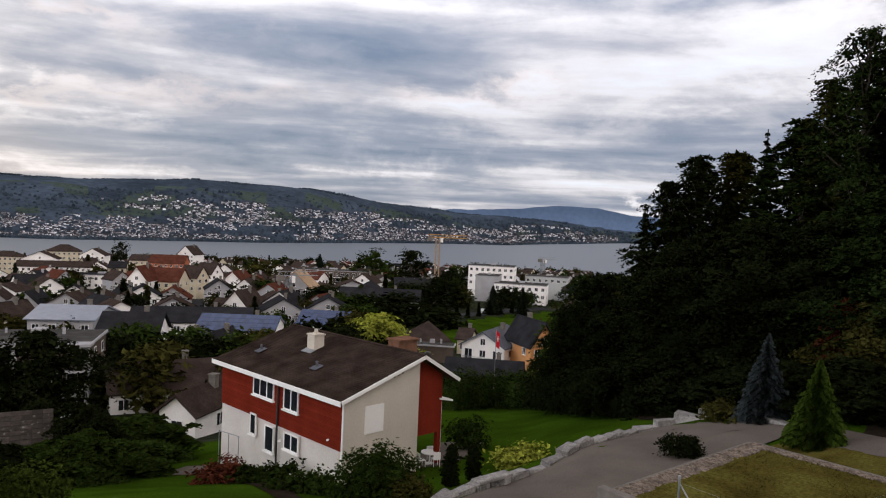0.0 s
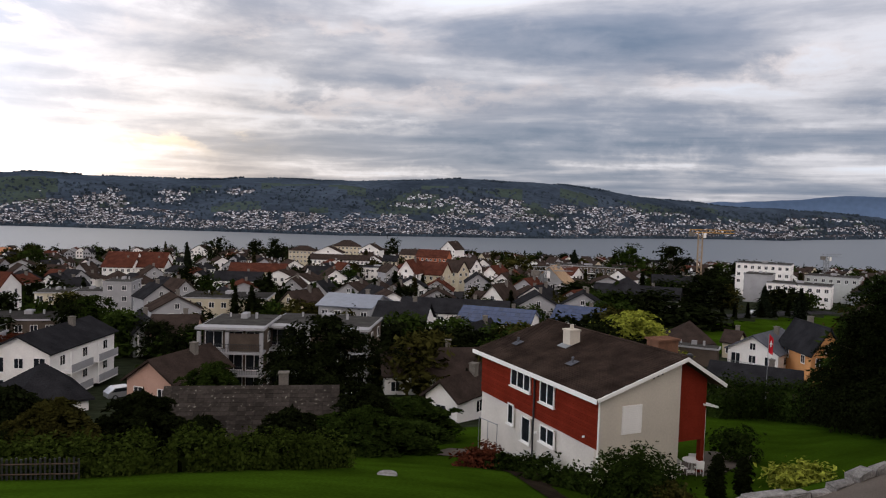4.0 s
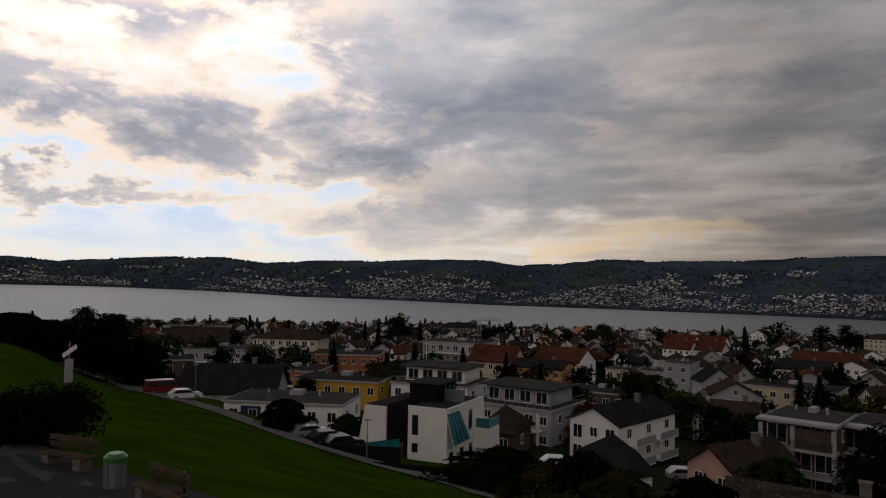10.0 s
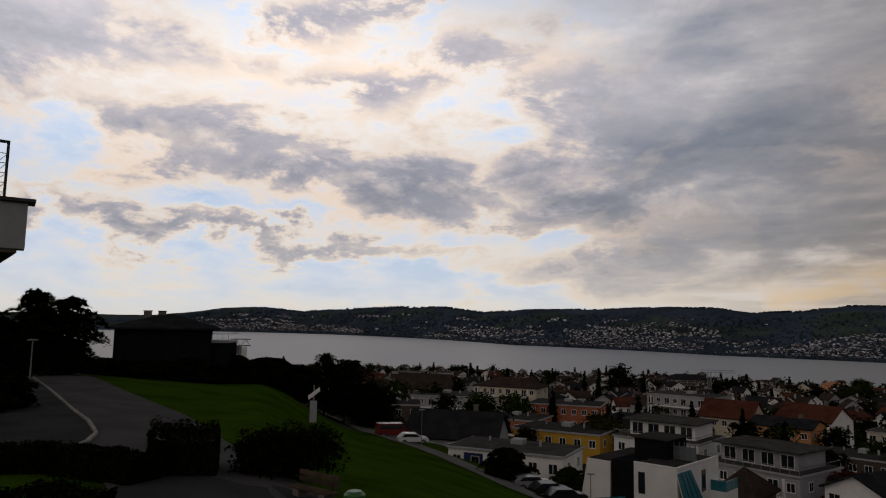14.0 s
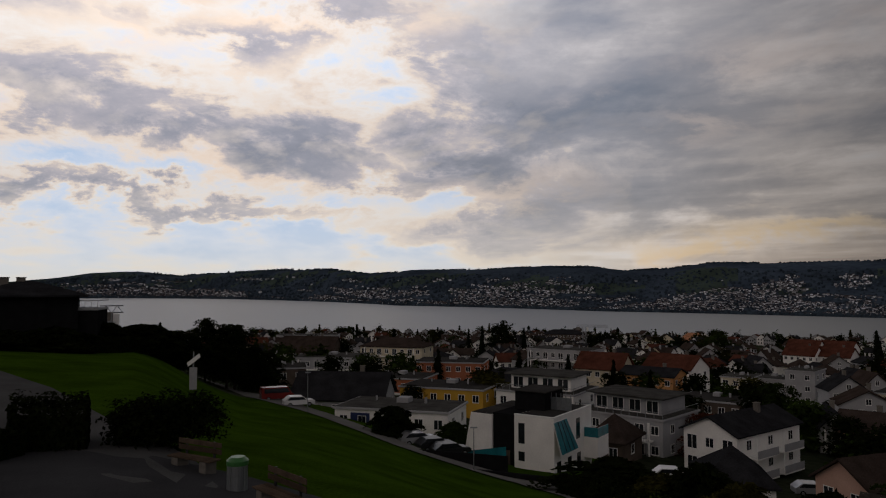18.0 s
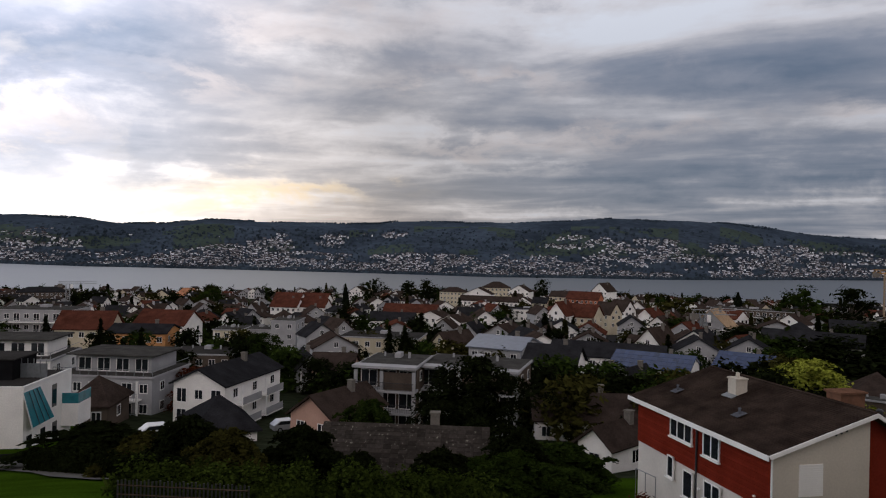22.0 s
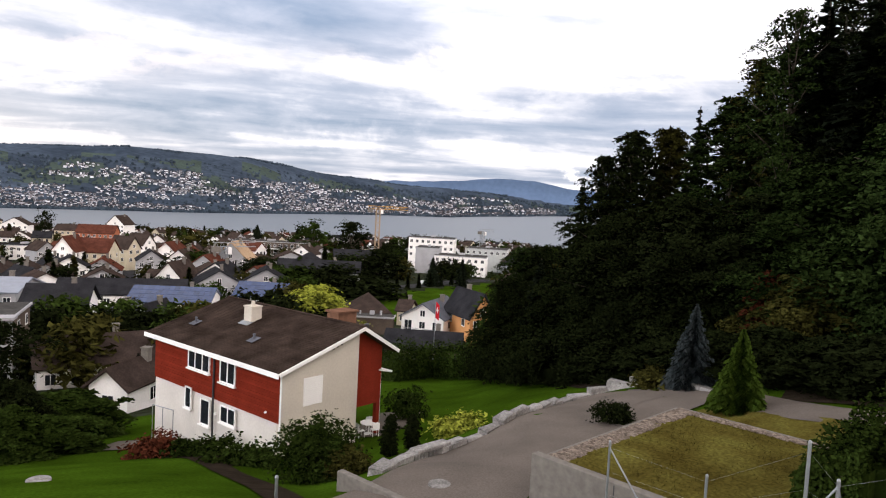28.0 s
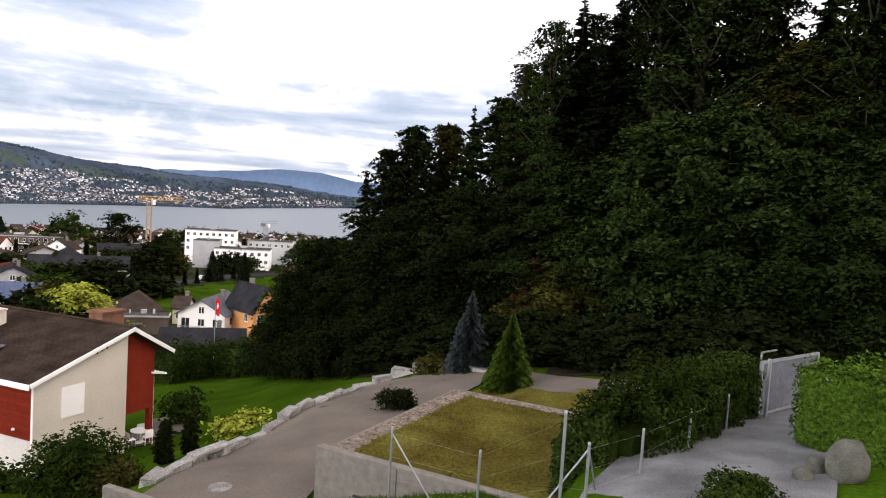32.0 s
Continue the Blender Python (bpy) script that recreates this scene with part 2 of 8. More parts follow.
glow = wmath("ADD", wmath("MULTIPLY", flank, 3.2), wmath("MULTIPLY", rim, 2.2))
body = wmath("MULTIPLY", wmath("SUBTRACT", mass, 0.30), 7.0, True)
cloud = wmix("MIX", wmath("MULTIPLY", wmath("MULTIPLY", wmath("MULTIPLY", glow, body, True), west.outputs[0]), 0.75, True), cloud, (0.98, 0.82, 0.68))
# flanks that catch the low sun
peach = 0.0
for b, up, wide, tall, lean in ((-105.5, 11.9, 6.5, 1.1, -1.0), (-90, 9.6, 8, 1.2, -1.2), (-97, 18.6, 4, 1.4, 0), (-85.5, 21.0, 4.5, 1.0, 0), (-72, 21.8, 3.2, 1.4, 0), (-64, 8.0, 9, 0.9, 0), (-91, 22.6, 3.5, 0.8, 0)):
    peach = wmath("MAXIMUM", peach, bank(b, up, wide, tall, lean))
cloud = wmix("MIX", wmath("MULTIPLY", wmath("MULTIPLY", peach, west.outputs[0]), 0.62), cloud, (0.95, 0.74, 0.58))
blush = 0.0
for b, up, wide, tall in ((-27, 8.4, 9, 0.8), (-44, 17.5, 9, 1.6), (2, 10.9, 6, 0.9), (-20, 9.4, 7, 0.6), (-30, 13.5, 8, 0.8), (-52, 12.5, 6, 0.8)):
    blush = wmath("MAXIMUM", blush, bank(b, up, wide, tall))
cloud = wmix("MIX", wmath("MULTIPLY", blush, 0.45), cloud, (0.86, 0.72, 0.66))
sky = wt.nodes.new("ShaderNodeTexSky")
sky.sky_type, sky.sun_disc = "NISHITA", False
sky.sun_elevation, sky.sun_rotation = radians(SUN_UP), radians(SUN_BEARING)
air = wmix("MULTIPLY", 1.0, sky.outputs[0], (0.008, 0.008, 0.008))
# the western sky is brighter
ahead = wmath("ADD", wmath("MULTIPLY", wx, math.sin(radians(-98))), wmath("MULTIPLY", wy, math.cos(radians(-98))))
side = wt.nodes.new("ShaderNodeMapRange")
side.interpolation_type = "SMOOTHSTEP"
for k, v in ((1, 0.45), (2, 1.0), (3, 0.92), (4, 3.65)):
    side.inputs[k].default_value = v
wt.links.new(ahead, side.inputs[0])
# unseen sky behind the lens, raised to light the walls that face it
rear = wt.nodes.new("ShaderNodeMapRange")
rear.interpolation_type = "SMOOTHSTEP"
for k, v in ((1, -0.95), (2, 0.0), (3, 3.1), (4, 1.0)):
    rear.inputs[k].default_value = v
wt.links.new(wmath("ADD", wmath("MULTIPLY", wx, math.sin(radians(-45))), wmath("MULTIPLY", wy, math.cos(radians(-45)))), rear.inputs[0])
haze = wmath("MULTIPLY", wmath("POWER", wmath("SUBTRACT", 1.0, wmath("MAXIMUM", wz, 0.0)), 19.0), 0.88)
veil = wmix("MIX", wmath("MULTIPLY", haze, wmath("MULTIPLY", wmath("MULTIPLY", wmath("SUBTRACT", side.outputs[0], 0.95), 0.5, True), 1.1)), cloud, (0.78, 0.73, 0.63))
lit = wmix("MIX", wmath("MULTIPLY", bank(-46.5, 4.3, 5.5, 1.0), 0.8), veil, (0.92, 0.70, 0.46))
high = wt.nodes.new("ShaderNodeMapRange")
high.interpolation_type = "SMOOTHSTEP"
for k, v in ((1, 9.0), (2, 22.0), (3, 1.0), (4, 1.35)):
    high.inputs[k].default_value = v
wt.links.new(rise0, high.inputs[0])
lit = wmix("MULTIPLY", 1.0, lit, wmath("MULTIPLY", wmath("MULTIPLY", side.outputs[0], rear.outputs[0]), high.outputs[0]))
# the unseen sky overhead is dimmed, to darken grass, leaves and roofs
top = wt.nodes.new("ShaderNodeMapRange")
top.interpolation_type = "SMOOTHSTEP"
for k, v in ((1, 27.0), (2, 60.0), (3, 1.0), (4, 0.55)):
    top.inputs[k].default_value = v
wt.links.new(rise0, top.inputs[0])
lit = wmix("MULTIPLY", 1.0, lit, top.outputs[0])
# warm tint added to the sky out of view behind, to warm walls and ground
warm = wt.nodes.new("ShaderNodeMapRange")
warm.interpolation_type = "SMOOTHSTEP"
for k, v in ((1, -0.5), (2, 0.4), (3, 1.0), (4, 0.0)):
    warm.inputs[k].default_value = v
wt.links.new(wmath("ADD", wmath("MULTIPLY", wx, math.sin(radians(-45))), wmath("MULTIPLY", wy, math.cos(radians(-45)))), warm.inputs[0])
lit = wmix("MULTIPLY", warm.outputs[0], lit, (1.10, 1.0, 0.92))
lit = wmix("MULTIPLY", wmath("SUBTRACT", 1.0, warm.outputs[0]), lit, (0.965, 1.0, 1.06))
whole = wmix("ADD", 1.0, lit, air)
back = wt.nodes.new("ShaderNodeBackground")
back.inputs["Strength"].default_value = 1.0
wt.links.new(whole, back.inputs[0])
wt.links.new(back.outputs[0], wt.nodes.new("ShaderNodeOutputWorld").inputs[0])

sun = new("sun", bpy.data.lights.new("sun", "SUN"))
sun.data.energy, sun.data.angle, sun.data.color = 0.25, radians(25), (1.0, 0.9, 0.78)
sun.matrix_world = look((sx * 100, sy * 100, sz * 100 + 40), (0, 0, 0))

# ---- materials ----
MATS = {}


def material(name, colour, rough=0.85, metal=0.0, vary=0.25, scale=1.0, bump=0.15, island=0.0, tint=None, fine=18.0, each=0.0, spots=None):
    """A surface with stains at a large and grain at a small scale; each: variation from object to object."""
    m = bpy.data.materials.new(name)
    m.use_nodes = True
    t = m.node_tree
    b = t.nodes["Principled BSDF"]
    b.inputs["Roughness"].default_value, b.inputs["Metallic"].default_value = rough, metal
    b.inputs["Specular IOR Level"].default_value = 0.5 if rough < 0.55 else 0.0
    at = t.nodes.new("ShaderNodeTexCoord").outputs["Object"]
    n1, n2 = t.nodes.new("ShaderNodeTexNoise"), t.nodes.new("ShaderNodeTexNoise")
    for n, s, d in ((n1, scale, 4), (n2, scale * fine, 6)):
        n.inputs["Scale"].default_value, n.inputs["Detail"].default_value = s, d
        t.links.new(at, n.inputs["Vector"])
    r = t.nodes.new("ShaderNodeMapRange")
    r.inputs[1].default_value, r.inputs[2].default_value = 0.3, 0.7
    r.inputs[3].default_value, r.inputs[4].default_value = 1 - vary, 1 + vary
    t.links.new(n1.outputs[0], r.inputs[0])
    r2 = t.nodes.new("ShaderNodeMapRange")
    r2.inputs[1].default_value, r2.inputs[2].default_value = 0.3, 0.7
    r2.inputs[3].default_value, r2.inputs[4].default_value = 1 - vary * 0.8, 1 + vary * 0.8
    t.links.new(n2.outputs[0], r2.inputs[0])
    mul = t.nodes.new("ShaderNodeMath")
    mul.operation = "MULTIPLY"
    t.links.new(r.outputs[0], mul.inputs[0])
    t.links.new(r2.outputs[0], mul.inputs[1])
    value = mul.outputs[0]
    for source, amount in (("island", island), ("each", each)):
        if not amount:
            continue
        g = t.nodes.new("ShaderNodeNewGeometry").outputs["Random Per Island"] if source == "island" else t.nodes.new("ShaderNodeObjectInfo").outputs["Random"]
        r3 = t.nodes.new("ShaderNodeMapRange")
        r3.inputs[3].default_value, r3.inputs[4].default_value = 1 - amount, 1 + amount
        t.links.new(g, r3.inputs[0])
        m3 = t.nodes.new("ShaderNodeMath")
        m3.operation = "MULTIPLY"
        t.links.new(value, m3.inputs[0])
        t.links.new(r3.outputs[0], m3.inputs[1])
        value = m3.outputs[0]
    base = t.nodes.new("ShaderNodeMix")
    base.data_type, base.blend_type = "RGBA", "MIX"
    base.inputs[6].default_value = (*colour, 1)
    base.inputs[7].default_value = (*(tint or colour), 1)
    t.links.new(n1.outputs[0] if not spots else n2.outputs[0], base.inputs[0])
    if spots:
        sp = t.nodes.new("ShaderNodeMapRange")
        sp.inputs[1].default_value, sp.inputs[2].default_value = spots, spots + 0.08
        t.links.new(n2.outputs[0], sp.inputs[0])
        t.links.new(sp.outputs[0], base.inputs[0])
    out = t.nodes.new("ShaderNodeMix")
    out.data_type, out.blend_type, out.inputs[0].default_value = "RGBA", "MULTIPLY", 1.0
    t.links.new(base.outputs[2], out.inputs[6])
    t.links.new(value, out.inputs[7])
    t.links.new(out.outputs[2], b.inputs["Base Color"])
    if bump:
        bp = t.nodes.new("ShaderNodeBump")
        bp.inputs["Strength"].default_value, bp.inputs["Distance"].default_value = bump, 0.05
        t.links.new(n2.outputs[0], bp.inputs["Height"])
        t.links.new(bp.outputs[0], b.inputs["Normal"])
    MATS[name] = m
    return m


white = material("white_render", (0.80, 0.78, 0.74), vary=0.08, scale=0.4, bump=0.05)
greywhite = material("grey_render", (0.34, 0.34, 0.345), vary=0.1, scale=0.4, bump=0.05)
cream = material("cream_render", (0.55, 0.49, 0.36), vary=0.1, scale=0.4, bump=0.05)
yellow = material("yellow_render", (0.55, 0.32, 0.05), vary=0.1, scale=0.4, bump=0.05)
orange = material("orange_render", (0.55, 0.27, 0.11), vary=0.1, scale=0.4, bump=0.05)
pink = material("pink_render", (0.50, 0.32, 0.25), vary=0.1, scale=0.4, bump=0.05)
terracotta = material("terracotta_render", (0.36, 0.13, 0.07), vary=0.12, scale=0.4, bump=0.05)
brownwall = material("brown_cladding", (0.095, 0.075, 0.06), vary=0.2, scale=0.5)
palepanel = material("pale_panel", (0.40, 0.42, 0.40), rough=0.5, vary=0.06)
redclad = material("red_cladding", (0.155, 0.022, 0.012), rough=0.75, vary=0.16, scale=0.7, each=0.12)
beige = material("beige_render", (0.52, 0.475, 0.40), vary=0.07, scale=0.5, bump=0.06)
plinth = material("offwhite_render", (0.56, 0.53, 0.48), vary=0.08, scale=0.5, bump=0.06)
paintwhite = material("white_paint", (0.78, 0.77, 0.74), rough=0.6, vary=0.05)
darkpaint = material("dark_paint", (0.02, 0.02, 0.022), rough=0.5, vary=0.2)
blackwall = material("black_cladding", (0.012, 0.012, 0.013), rough=0.9, vary=0.2)
darktile = material("dark_roof_tile", (0.022, 0.022, 0.024), vary=0.3, scale=0.5, bump=0.4, fine=12)
browntile = material("brown_roof_tile", (0.042, 0.031, 0.026), vary=0.3, scale=0.5, bump=0.4, fine=12)
redtile = material("red_roof_tile", (0.080, 0.030, 0.020), vary=0.3, scale=0.5, bump=0.4, fine=12)
orangetile = material("orange_roof_tile", (0.42, 0.20, 0.11), vary=0.2, scale=0.5, bump=0.4, fine=12)
greytile = material("grey_roof_tile", (0.10, 0.105, 0.12), vary=0.2, scale=0.5, bump=0.3, fine=12)
oldtile = material("mossy_roof_tile", (0.042, 0.036, 0.031), vary=0.3, scale=0.22, bump=0.4, each=0.3, tint=(0.17, 0.165, 0.135), spots=0.64)
houseroof = material("house_roof_tile", (0.024, 0.017, 0.014), vary=0.3, scale=0.8, bump=0.5, fine=14, each=0.07, tint=(0.046, 0.033, 0.026))
tileflat = material("dark_bitumen", (0.040, 0.038, 0.036), vary=0.25, scale=0.3)
gravel = material("roof_gravel", (0.058, 0.056, 0.052), vary=0.3, scale=0.6, bump=0.4)
metal = material("pale_roof_metal", (0.20, 0.22, 0.26), rough=0.45, metal=0.2, vary=0.1)
solar = material("solar_panel", (0.022, 0.038, 0.095), rough=0.22, vary=0.1, each=0.15)
frame_wood = material("bare_timber", (0.38, 0.27, 0.17), vary=0.2)
glass = material("window_glass", (0.015, 0.018, 0.022), rough=0.06, vary=0.3, scale=0.3, bump=0)
tealglass = material("teal_glass", (0.015, 0.15, 0.18), rough=0.12, vary=0.2, bump=0)
steel = material("galvanised_steel", (0.25, 0.265, 0.275), rough=0.45, metal=0.7, vary=0.12, scale=3)
concrete = material("weathered_concrete", (0.22, 0.20, 0.175), vary=0.22, scale=0.7, bump=0.2, tint=(0.085, 0.078, 0.068), fine=7)
stone = material("granite_block", (0.23, 0.22, 0.205), vary=0.35, scale=1.6, bump=0.6, each=0.22, fine=8)
boulderm = material("mossy_boulder", (0.10, 0.096, 0.09), vary=0.35, scale=2.5, bump=0.6, tint=(0.08, 0.085, 0.06))
lanegrey = material("worn_lane_asphalt", (0.13, 0.126, 0.118), vary=0.15, scale=0.3, bump=0.2, fine=60)
brick = material("brown_brick", (0.16, 0.085, 0.055), vary=0.25, scale=2, bump=0.4)
asphalt = material("asphalt", (0.042, 0.042, 0.044), vary=0.2, scale=0.4, bump=0.25, fine=60)
paving = material("driveway_concrete", (0.118, 0.102, 0.086), vary=0.22, scale=0.35, bump=0.2, fine=50, tint=(0.10, 0.085, 0.072))
roadgrey = material("grey_road_asphalt", (0.07, 0.069, 0.068), vary=0.2, scale=0.3, bump=0.2, fine=60)
gravelway = material("gravel_drive", (0.125, 0.127, 0.13), vary=0.35, scale=0.7, bump=0.5, fine=50)
pebble = material("pebble_strip", (0.15, 0.122, 0.098), vary=0.3, scale=3, bump=0.5, island=0.4)
soil = material("garden_soil", (0.022, 0.017, 0.012), vary=0.35, scale=1.5, bump=0.5)
roofgrass = material("dry_roof_grass", (0.092, 0.066, 0.015), vary=0.45, scale=0.6, bump=0.6, tint=(0.045, 0.05, 0.012), island=0.3)
lawn = material("lawn_grass", (0.030, 0.058, 0.004), vary=0.38, scale=0.22, bump=0.5, fine=40, tint=(0.021, 0.043, 0.003))
wood = material("weathered_wood", (0.075, 0.055, 0.04), vary=0.3, scale=2, bump=0.3, each=0.2)
bark = material("bark", (0.055, 0.045, 0.036), vary=0.35, scale=2, bump=0.6)
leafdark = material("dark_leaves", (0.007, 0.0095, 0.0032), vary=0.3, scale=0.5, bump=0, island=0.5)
leafmid = material("green_leaves", (0.016, 0.026, 0.005), vary=0.3, scale=0.5, bump=0, island=0.5, each=0.25)
leafdeep = material("deep_green_leaves", (0.0115, 0.0190, 0.0050), vary=0.3, scale=0.5, bump=0, island=0.6, each=0.3)
leafolive = material("olive_leaves", (0.025, 0.024, 0.006), vary=0.3, scale=0.5, bump=0, island=0.5, each=0.25)
leaflime = material("yellow_green_leaves", (0.20, 0.22, 0.03), vary=0.25, scale=0.5, bump=0, island=0.45)
leaflaurel = material("laurel_leaves", (0.040, 0.072, 0.009), vary=0.25, scale=0.5, bump=0, island=0.45)
vineleaf = material("vine_leaves", (0.024, 0.035, 0.006), vary=0.25, scale=0.5, bump=0, island=0.5)
leafred = material("autumn_leaves", (0.062, 0.019, 0.010), vary=0.3, scale=0.8, bump=0, island=0.5)
leafblue = material("blue_spruce_needles", (0.030, 0.037, 0.038), vary=0.3, scale=0.8, bump=0, island=0.5)
conifergreen = material("bright_conifer_leaves", (0.034, 0.056, 0.008), vary=0.25, scale=0.8, bump=0, island=0.45)
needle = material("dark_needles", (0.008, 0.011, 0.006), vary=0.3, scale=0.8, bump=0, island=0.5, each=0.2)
flagred = material("red_flag_cloth", (0.50, 0.02, 0.03), rough=0.8, vary=0.1)
cranepaint = material("crane_yellow", (0.55, 0.30, 0.05), rough=0.6, vary=0.15)
craneold = material("crane_faded", (0.32, 0.24, 0.16), rough=0.6, vary=0.15)
carwhite = material("white_car_paint", (0.65, 0.65, 0.65), rough=0.25, vary=0.04, bump=0)
carred = material("dark_red_car_paint", (0.16, 0.015, 0.012), rough=0.25, vary=0.04, bump=0)
cardark = material("dark_car_paint", (0.012, 0.013, 0.015), rough=0.35, vary=0.04, bump=0)
carsilver = material("silver_car_paint", (0.42, 0.43, 0.45), rough=0.25, metal=0.4, vary=0.04, bump=0)
rubber = material("tyre_rubber", (0.015, 0.015, 0.015), vary=0.1)
binlid = material("green_bin_plastic", (0.03, 0.13, 0.03), rough=0.4, vary=0.1)
bluepaint = material("dark_blue_door", (0.010, 0.022, 0.085), rough=0.5, vary=0.1)


# ---- building helpers ----
class Solid:
    """Gathers boxes, prisms and tubes into one mesh."""

    def __init__(self):
        self.v, self.f, self.m = [], [], []

    def add(self, verts, faces, mat=0):
        k = len(self.v)
        self.v += [tuple(q) for q in verts]
        self.f += [tuple(k + i for i in q) for q in faces]
        self.m += [mat] * len(faces)
        return self

    def box(self, x0, x1, y0, y1, z0, z1, mat=0, m=None, bevel=0.0):
        if bevel:
            c = bevel
            vs = []
            for z, e in ((z0, c), (z0 + c, 0), (z1 - c, 0), (z1, c)):
                vs += [(x0 + e, y0 + e, z), (x1 - e, y0 + e, z), (x1 - e, y1 - e, z), (x0 + e, y1 - e, z)]
            fs = [(3, 2, 1, 0), (12, 13, 14, 15)]
            for k in (0, 4, 8):
                fs += [(k + i, k + (i + 1) % 4, k + 4 + (i + 1) % 4, k + 4 + i) for i in range(4)]
        else:
            vs = [(x, y, z) for z in (z0, z1) for x, y in ((x0, y0), (x1, y0), (x1, y1), (x0, y1))]
            fs = [(3, 2, 1, 0), (4, 5, 6, 7), (0, 1, 5, 4), (1, 2, 6, 5), (2, 3, 7, 6), (3, 0, 4, 7)]
        if m is not None:
            vs = [m @ Vector(q) for q in vs]
        return self.add(vs, fs, mat)

    def prism(self, outline, y0, y1, mat=0):
        """An upright outline of (x, z) points, drawn out along y."""
        n = len(outline)
        vs = [(x, y0, z) for x, z in outline] + [(x, y1, z) for x, z in outline]
        fs = [tuple(range(n)), tuple(range(2 * n - 1, n - 1, -1))] + [(i, i + n, (i + 1) % n + n, (i + 1) % n) for i in range(n)]
        return self.add(vs, fs, mat)

    def slab(self, quad, thick, mat=0):
        """A plate under four corners."""
        n = (Vector(quad[1]) - Vector(quad[0])).cross(Vector(quad[3]) - Vector(quad[0])).normalized() * thick
        vs = [Vector(q) for q in quad] + [Vector(q) - n for q in quad]
        return self.add(vs, [(0, 1, 2, 3), (7, 6, 5, 4), (0, 4, 5, 1), (1, 5, 6, 2), (2, 6, 7, 3), (3, 7, 4, 0)], mat)

    def tube(self, a, b, ra, rb=None, sides=6, mat=0):
        a, b = Vector(a), Vector(b)
        rb = ra if rb is None else rb
        q = (b - a).to_track_quat("Z", "Y")
        ring = [Vector((math.cos(math.tau * i / sides), math.sin(math.tau * i / sides), 0)) for i in range(sides)]
        vs = [a + q @ (p * ra) for p in ring] + [b + q @ (p * rb) for p in ring]
        fs = [(i, (i + 1) % sides, (i + 1) % sides + sides, i + sides) for i in range(sides)] + [tuple(range(sides - 1, -1, -1)), tuple(range(sides, 2 * sides))]
        return self.add(vs, fs, mat)

    def mesh(self, name, mats, smooth=False):
        me = bpy.data.meshes.new(name)
        me.from_pydata(self.v, [], self.f)
        for q in mats if isinstance(mats, (list, tuple)) else [mats]:
            me.materials.append(q)
        me.polygons.foreach_set("material_index", self.m)
        if smooth:
            me.polygons.foreach_set("use_smooth", [True] * len(self.f))
        me.update()
        return me


def part(name, solid, mats, parent, label="", m=None, smooth=False):
    me = solid if isinstance(solid, bpy.types.Mesh) else solid.mesh(name, mats, smooth)
    ob = new(name, me)
    ob.parent = parent
    if m is not None:
        ob.matrix_basis = m
    return tagged(ob, label)


def thing(name, place, turn, label, category, group="", kind=""):
    ob = new(name)
    ob.empty_display_size = 0.2
    ob.matrix_basis = pose(*place, 0, 0, turn)
    return tagged(ob, label, category, group, kind)


def alone(name, solid, mats, place, turn, label, category, kind="", smooth=False):
    ob = new(name, solid if isinstance(solid, bpy.types.Mesh) else solid.mesh(name, mats, smooth))
    ob.matrix_basis = pose(*place, 0, 0, turn)
    return tagged(ob, label, category, "", kind)


def surface(name, verts, faces, mats, index=None, smooth=True):
    me = bpy.data.meshes.new(name)
    me.from_pydata(verts, [], faces)
    for q in mats:
        me.materials.append(q)
    if index is not None:
        me.polygons.foreach_set("material_index", index)
    me.polygons.foreach_set("use_smooth", [smooth] * len(faces))
    me.update()
    return me


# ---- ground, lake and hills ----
# wooded and meadow hill colours hold painted blue haze of the distance
hillside = material("hazy_wooded_hillside", (0.036, 0.051, 0.073), vary=0.3, scale=0.006, bump=0.0, fine=10, tint=(0.050, 0.066, 0.088))
gardens = material("town_gardens", (0.020, 0.028, 0.012), vary=0.4, scale=0.05, bump=0.1, fine=14, tint=(0.032, 0.034, 0.024))
meadowhill = material("hazy_hill_meadow", (0.055, 0.075, 0.058), vary=0.25, scale=0.01, bump=0.0, fine=12, tint=(0.042, 0.058, 0.054))
waterm = bpy.data.materials.new("lake_water")
waterm.use_nodes = True
nt = waterm.node_tree
wb = nt.nodes["Principled BSDF"]
wb.inputs["Base Color"].default_value, wb.inputs["Roughness"].default_value = (0.045, 0.06, 0.075, 1), 0.38
rip, rb = nt.nodes.new("ShaderNodeTexNoise"), nt.nodes.new("ShaderNodeBump")
rip.inputs["Scale"].default_value, rip.inputs["Detail"].default_value = 0.12, 6
rb.inputs["Strength"].default_value, rb.inputs["Distance"].default_value = 0.5, 0.6
nt.links.new(nt.nodes.new("ShaderNodeTexCoord").outputs["Object"], rip.inputs["Vector"])
nt.links.new(rip.outputs[0], rb.inputs["Height"])
nt.links.new(rb.outputs[0], wb.inputs["Normal"])

bearings = np.concatenate([np.arange(-180, -126, 3.0), np.arange(-126, 66, 0.75), np.arange(66, 180.1, 3.0)])
rings = np.concatenate([[0.03], np.arange(1.0, 60, 1.0), np.arange(60, 130, 2.5), np.arange(130, 300, 8.0), np.arange(300, 900, 20.0), np.arange(900, 1300, 50.0), np.arange(1300, 2900, 25.0), np.arange(2900, 4951, 45.0)])
bb, rr = np.meshgrid(bearings, rings, indexing="ij")
zz = ground_grid(bb, rr)
lumps = np.array([[noise.noise(Vector((math.sin(math.radians(b)) * r * 0.006, math.cos(math.radians(b)) * r * 0.006, 0))) for r in rings] for b in bearings])
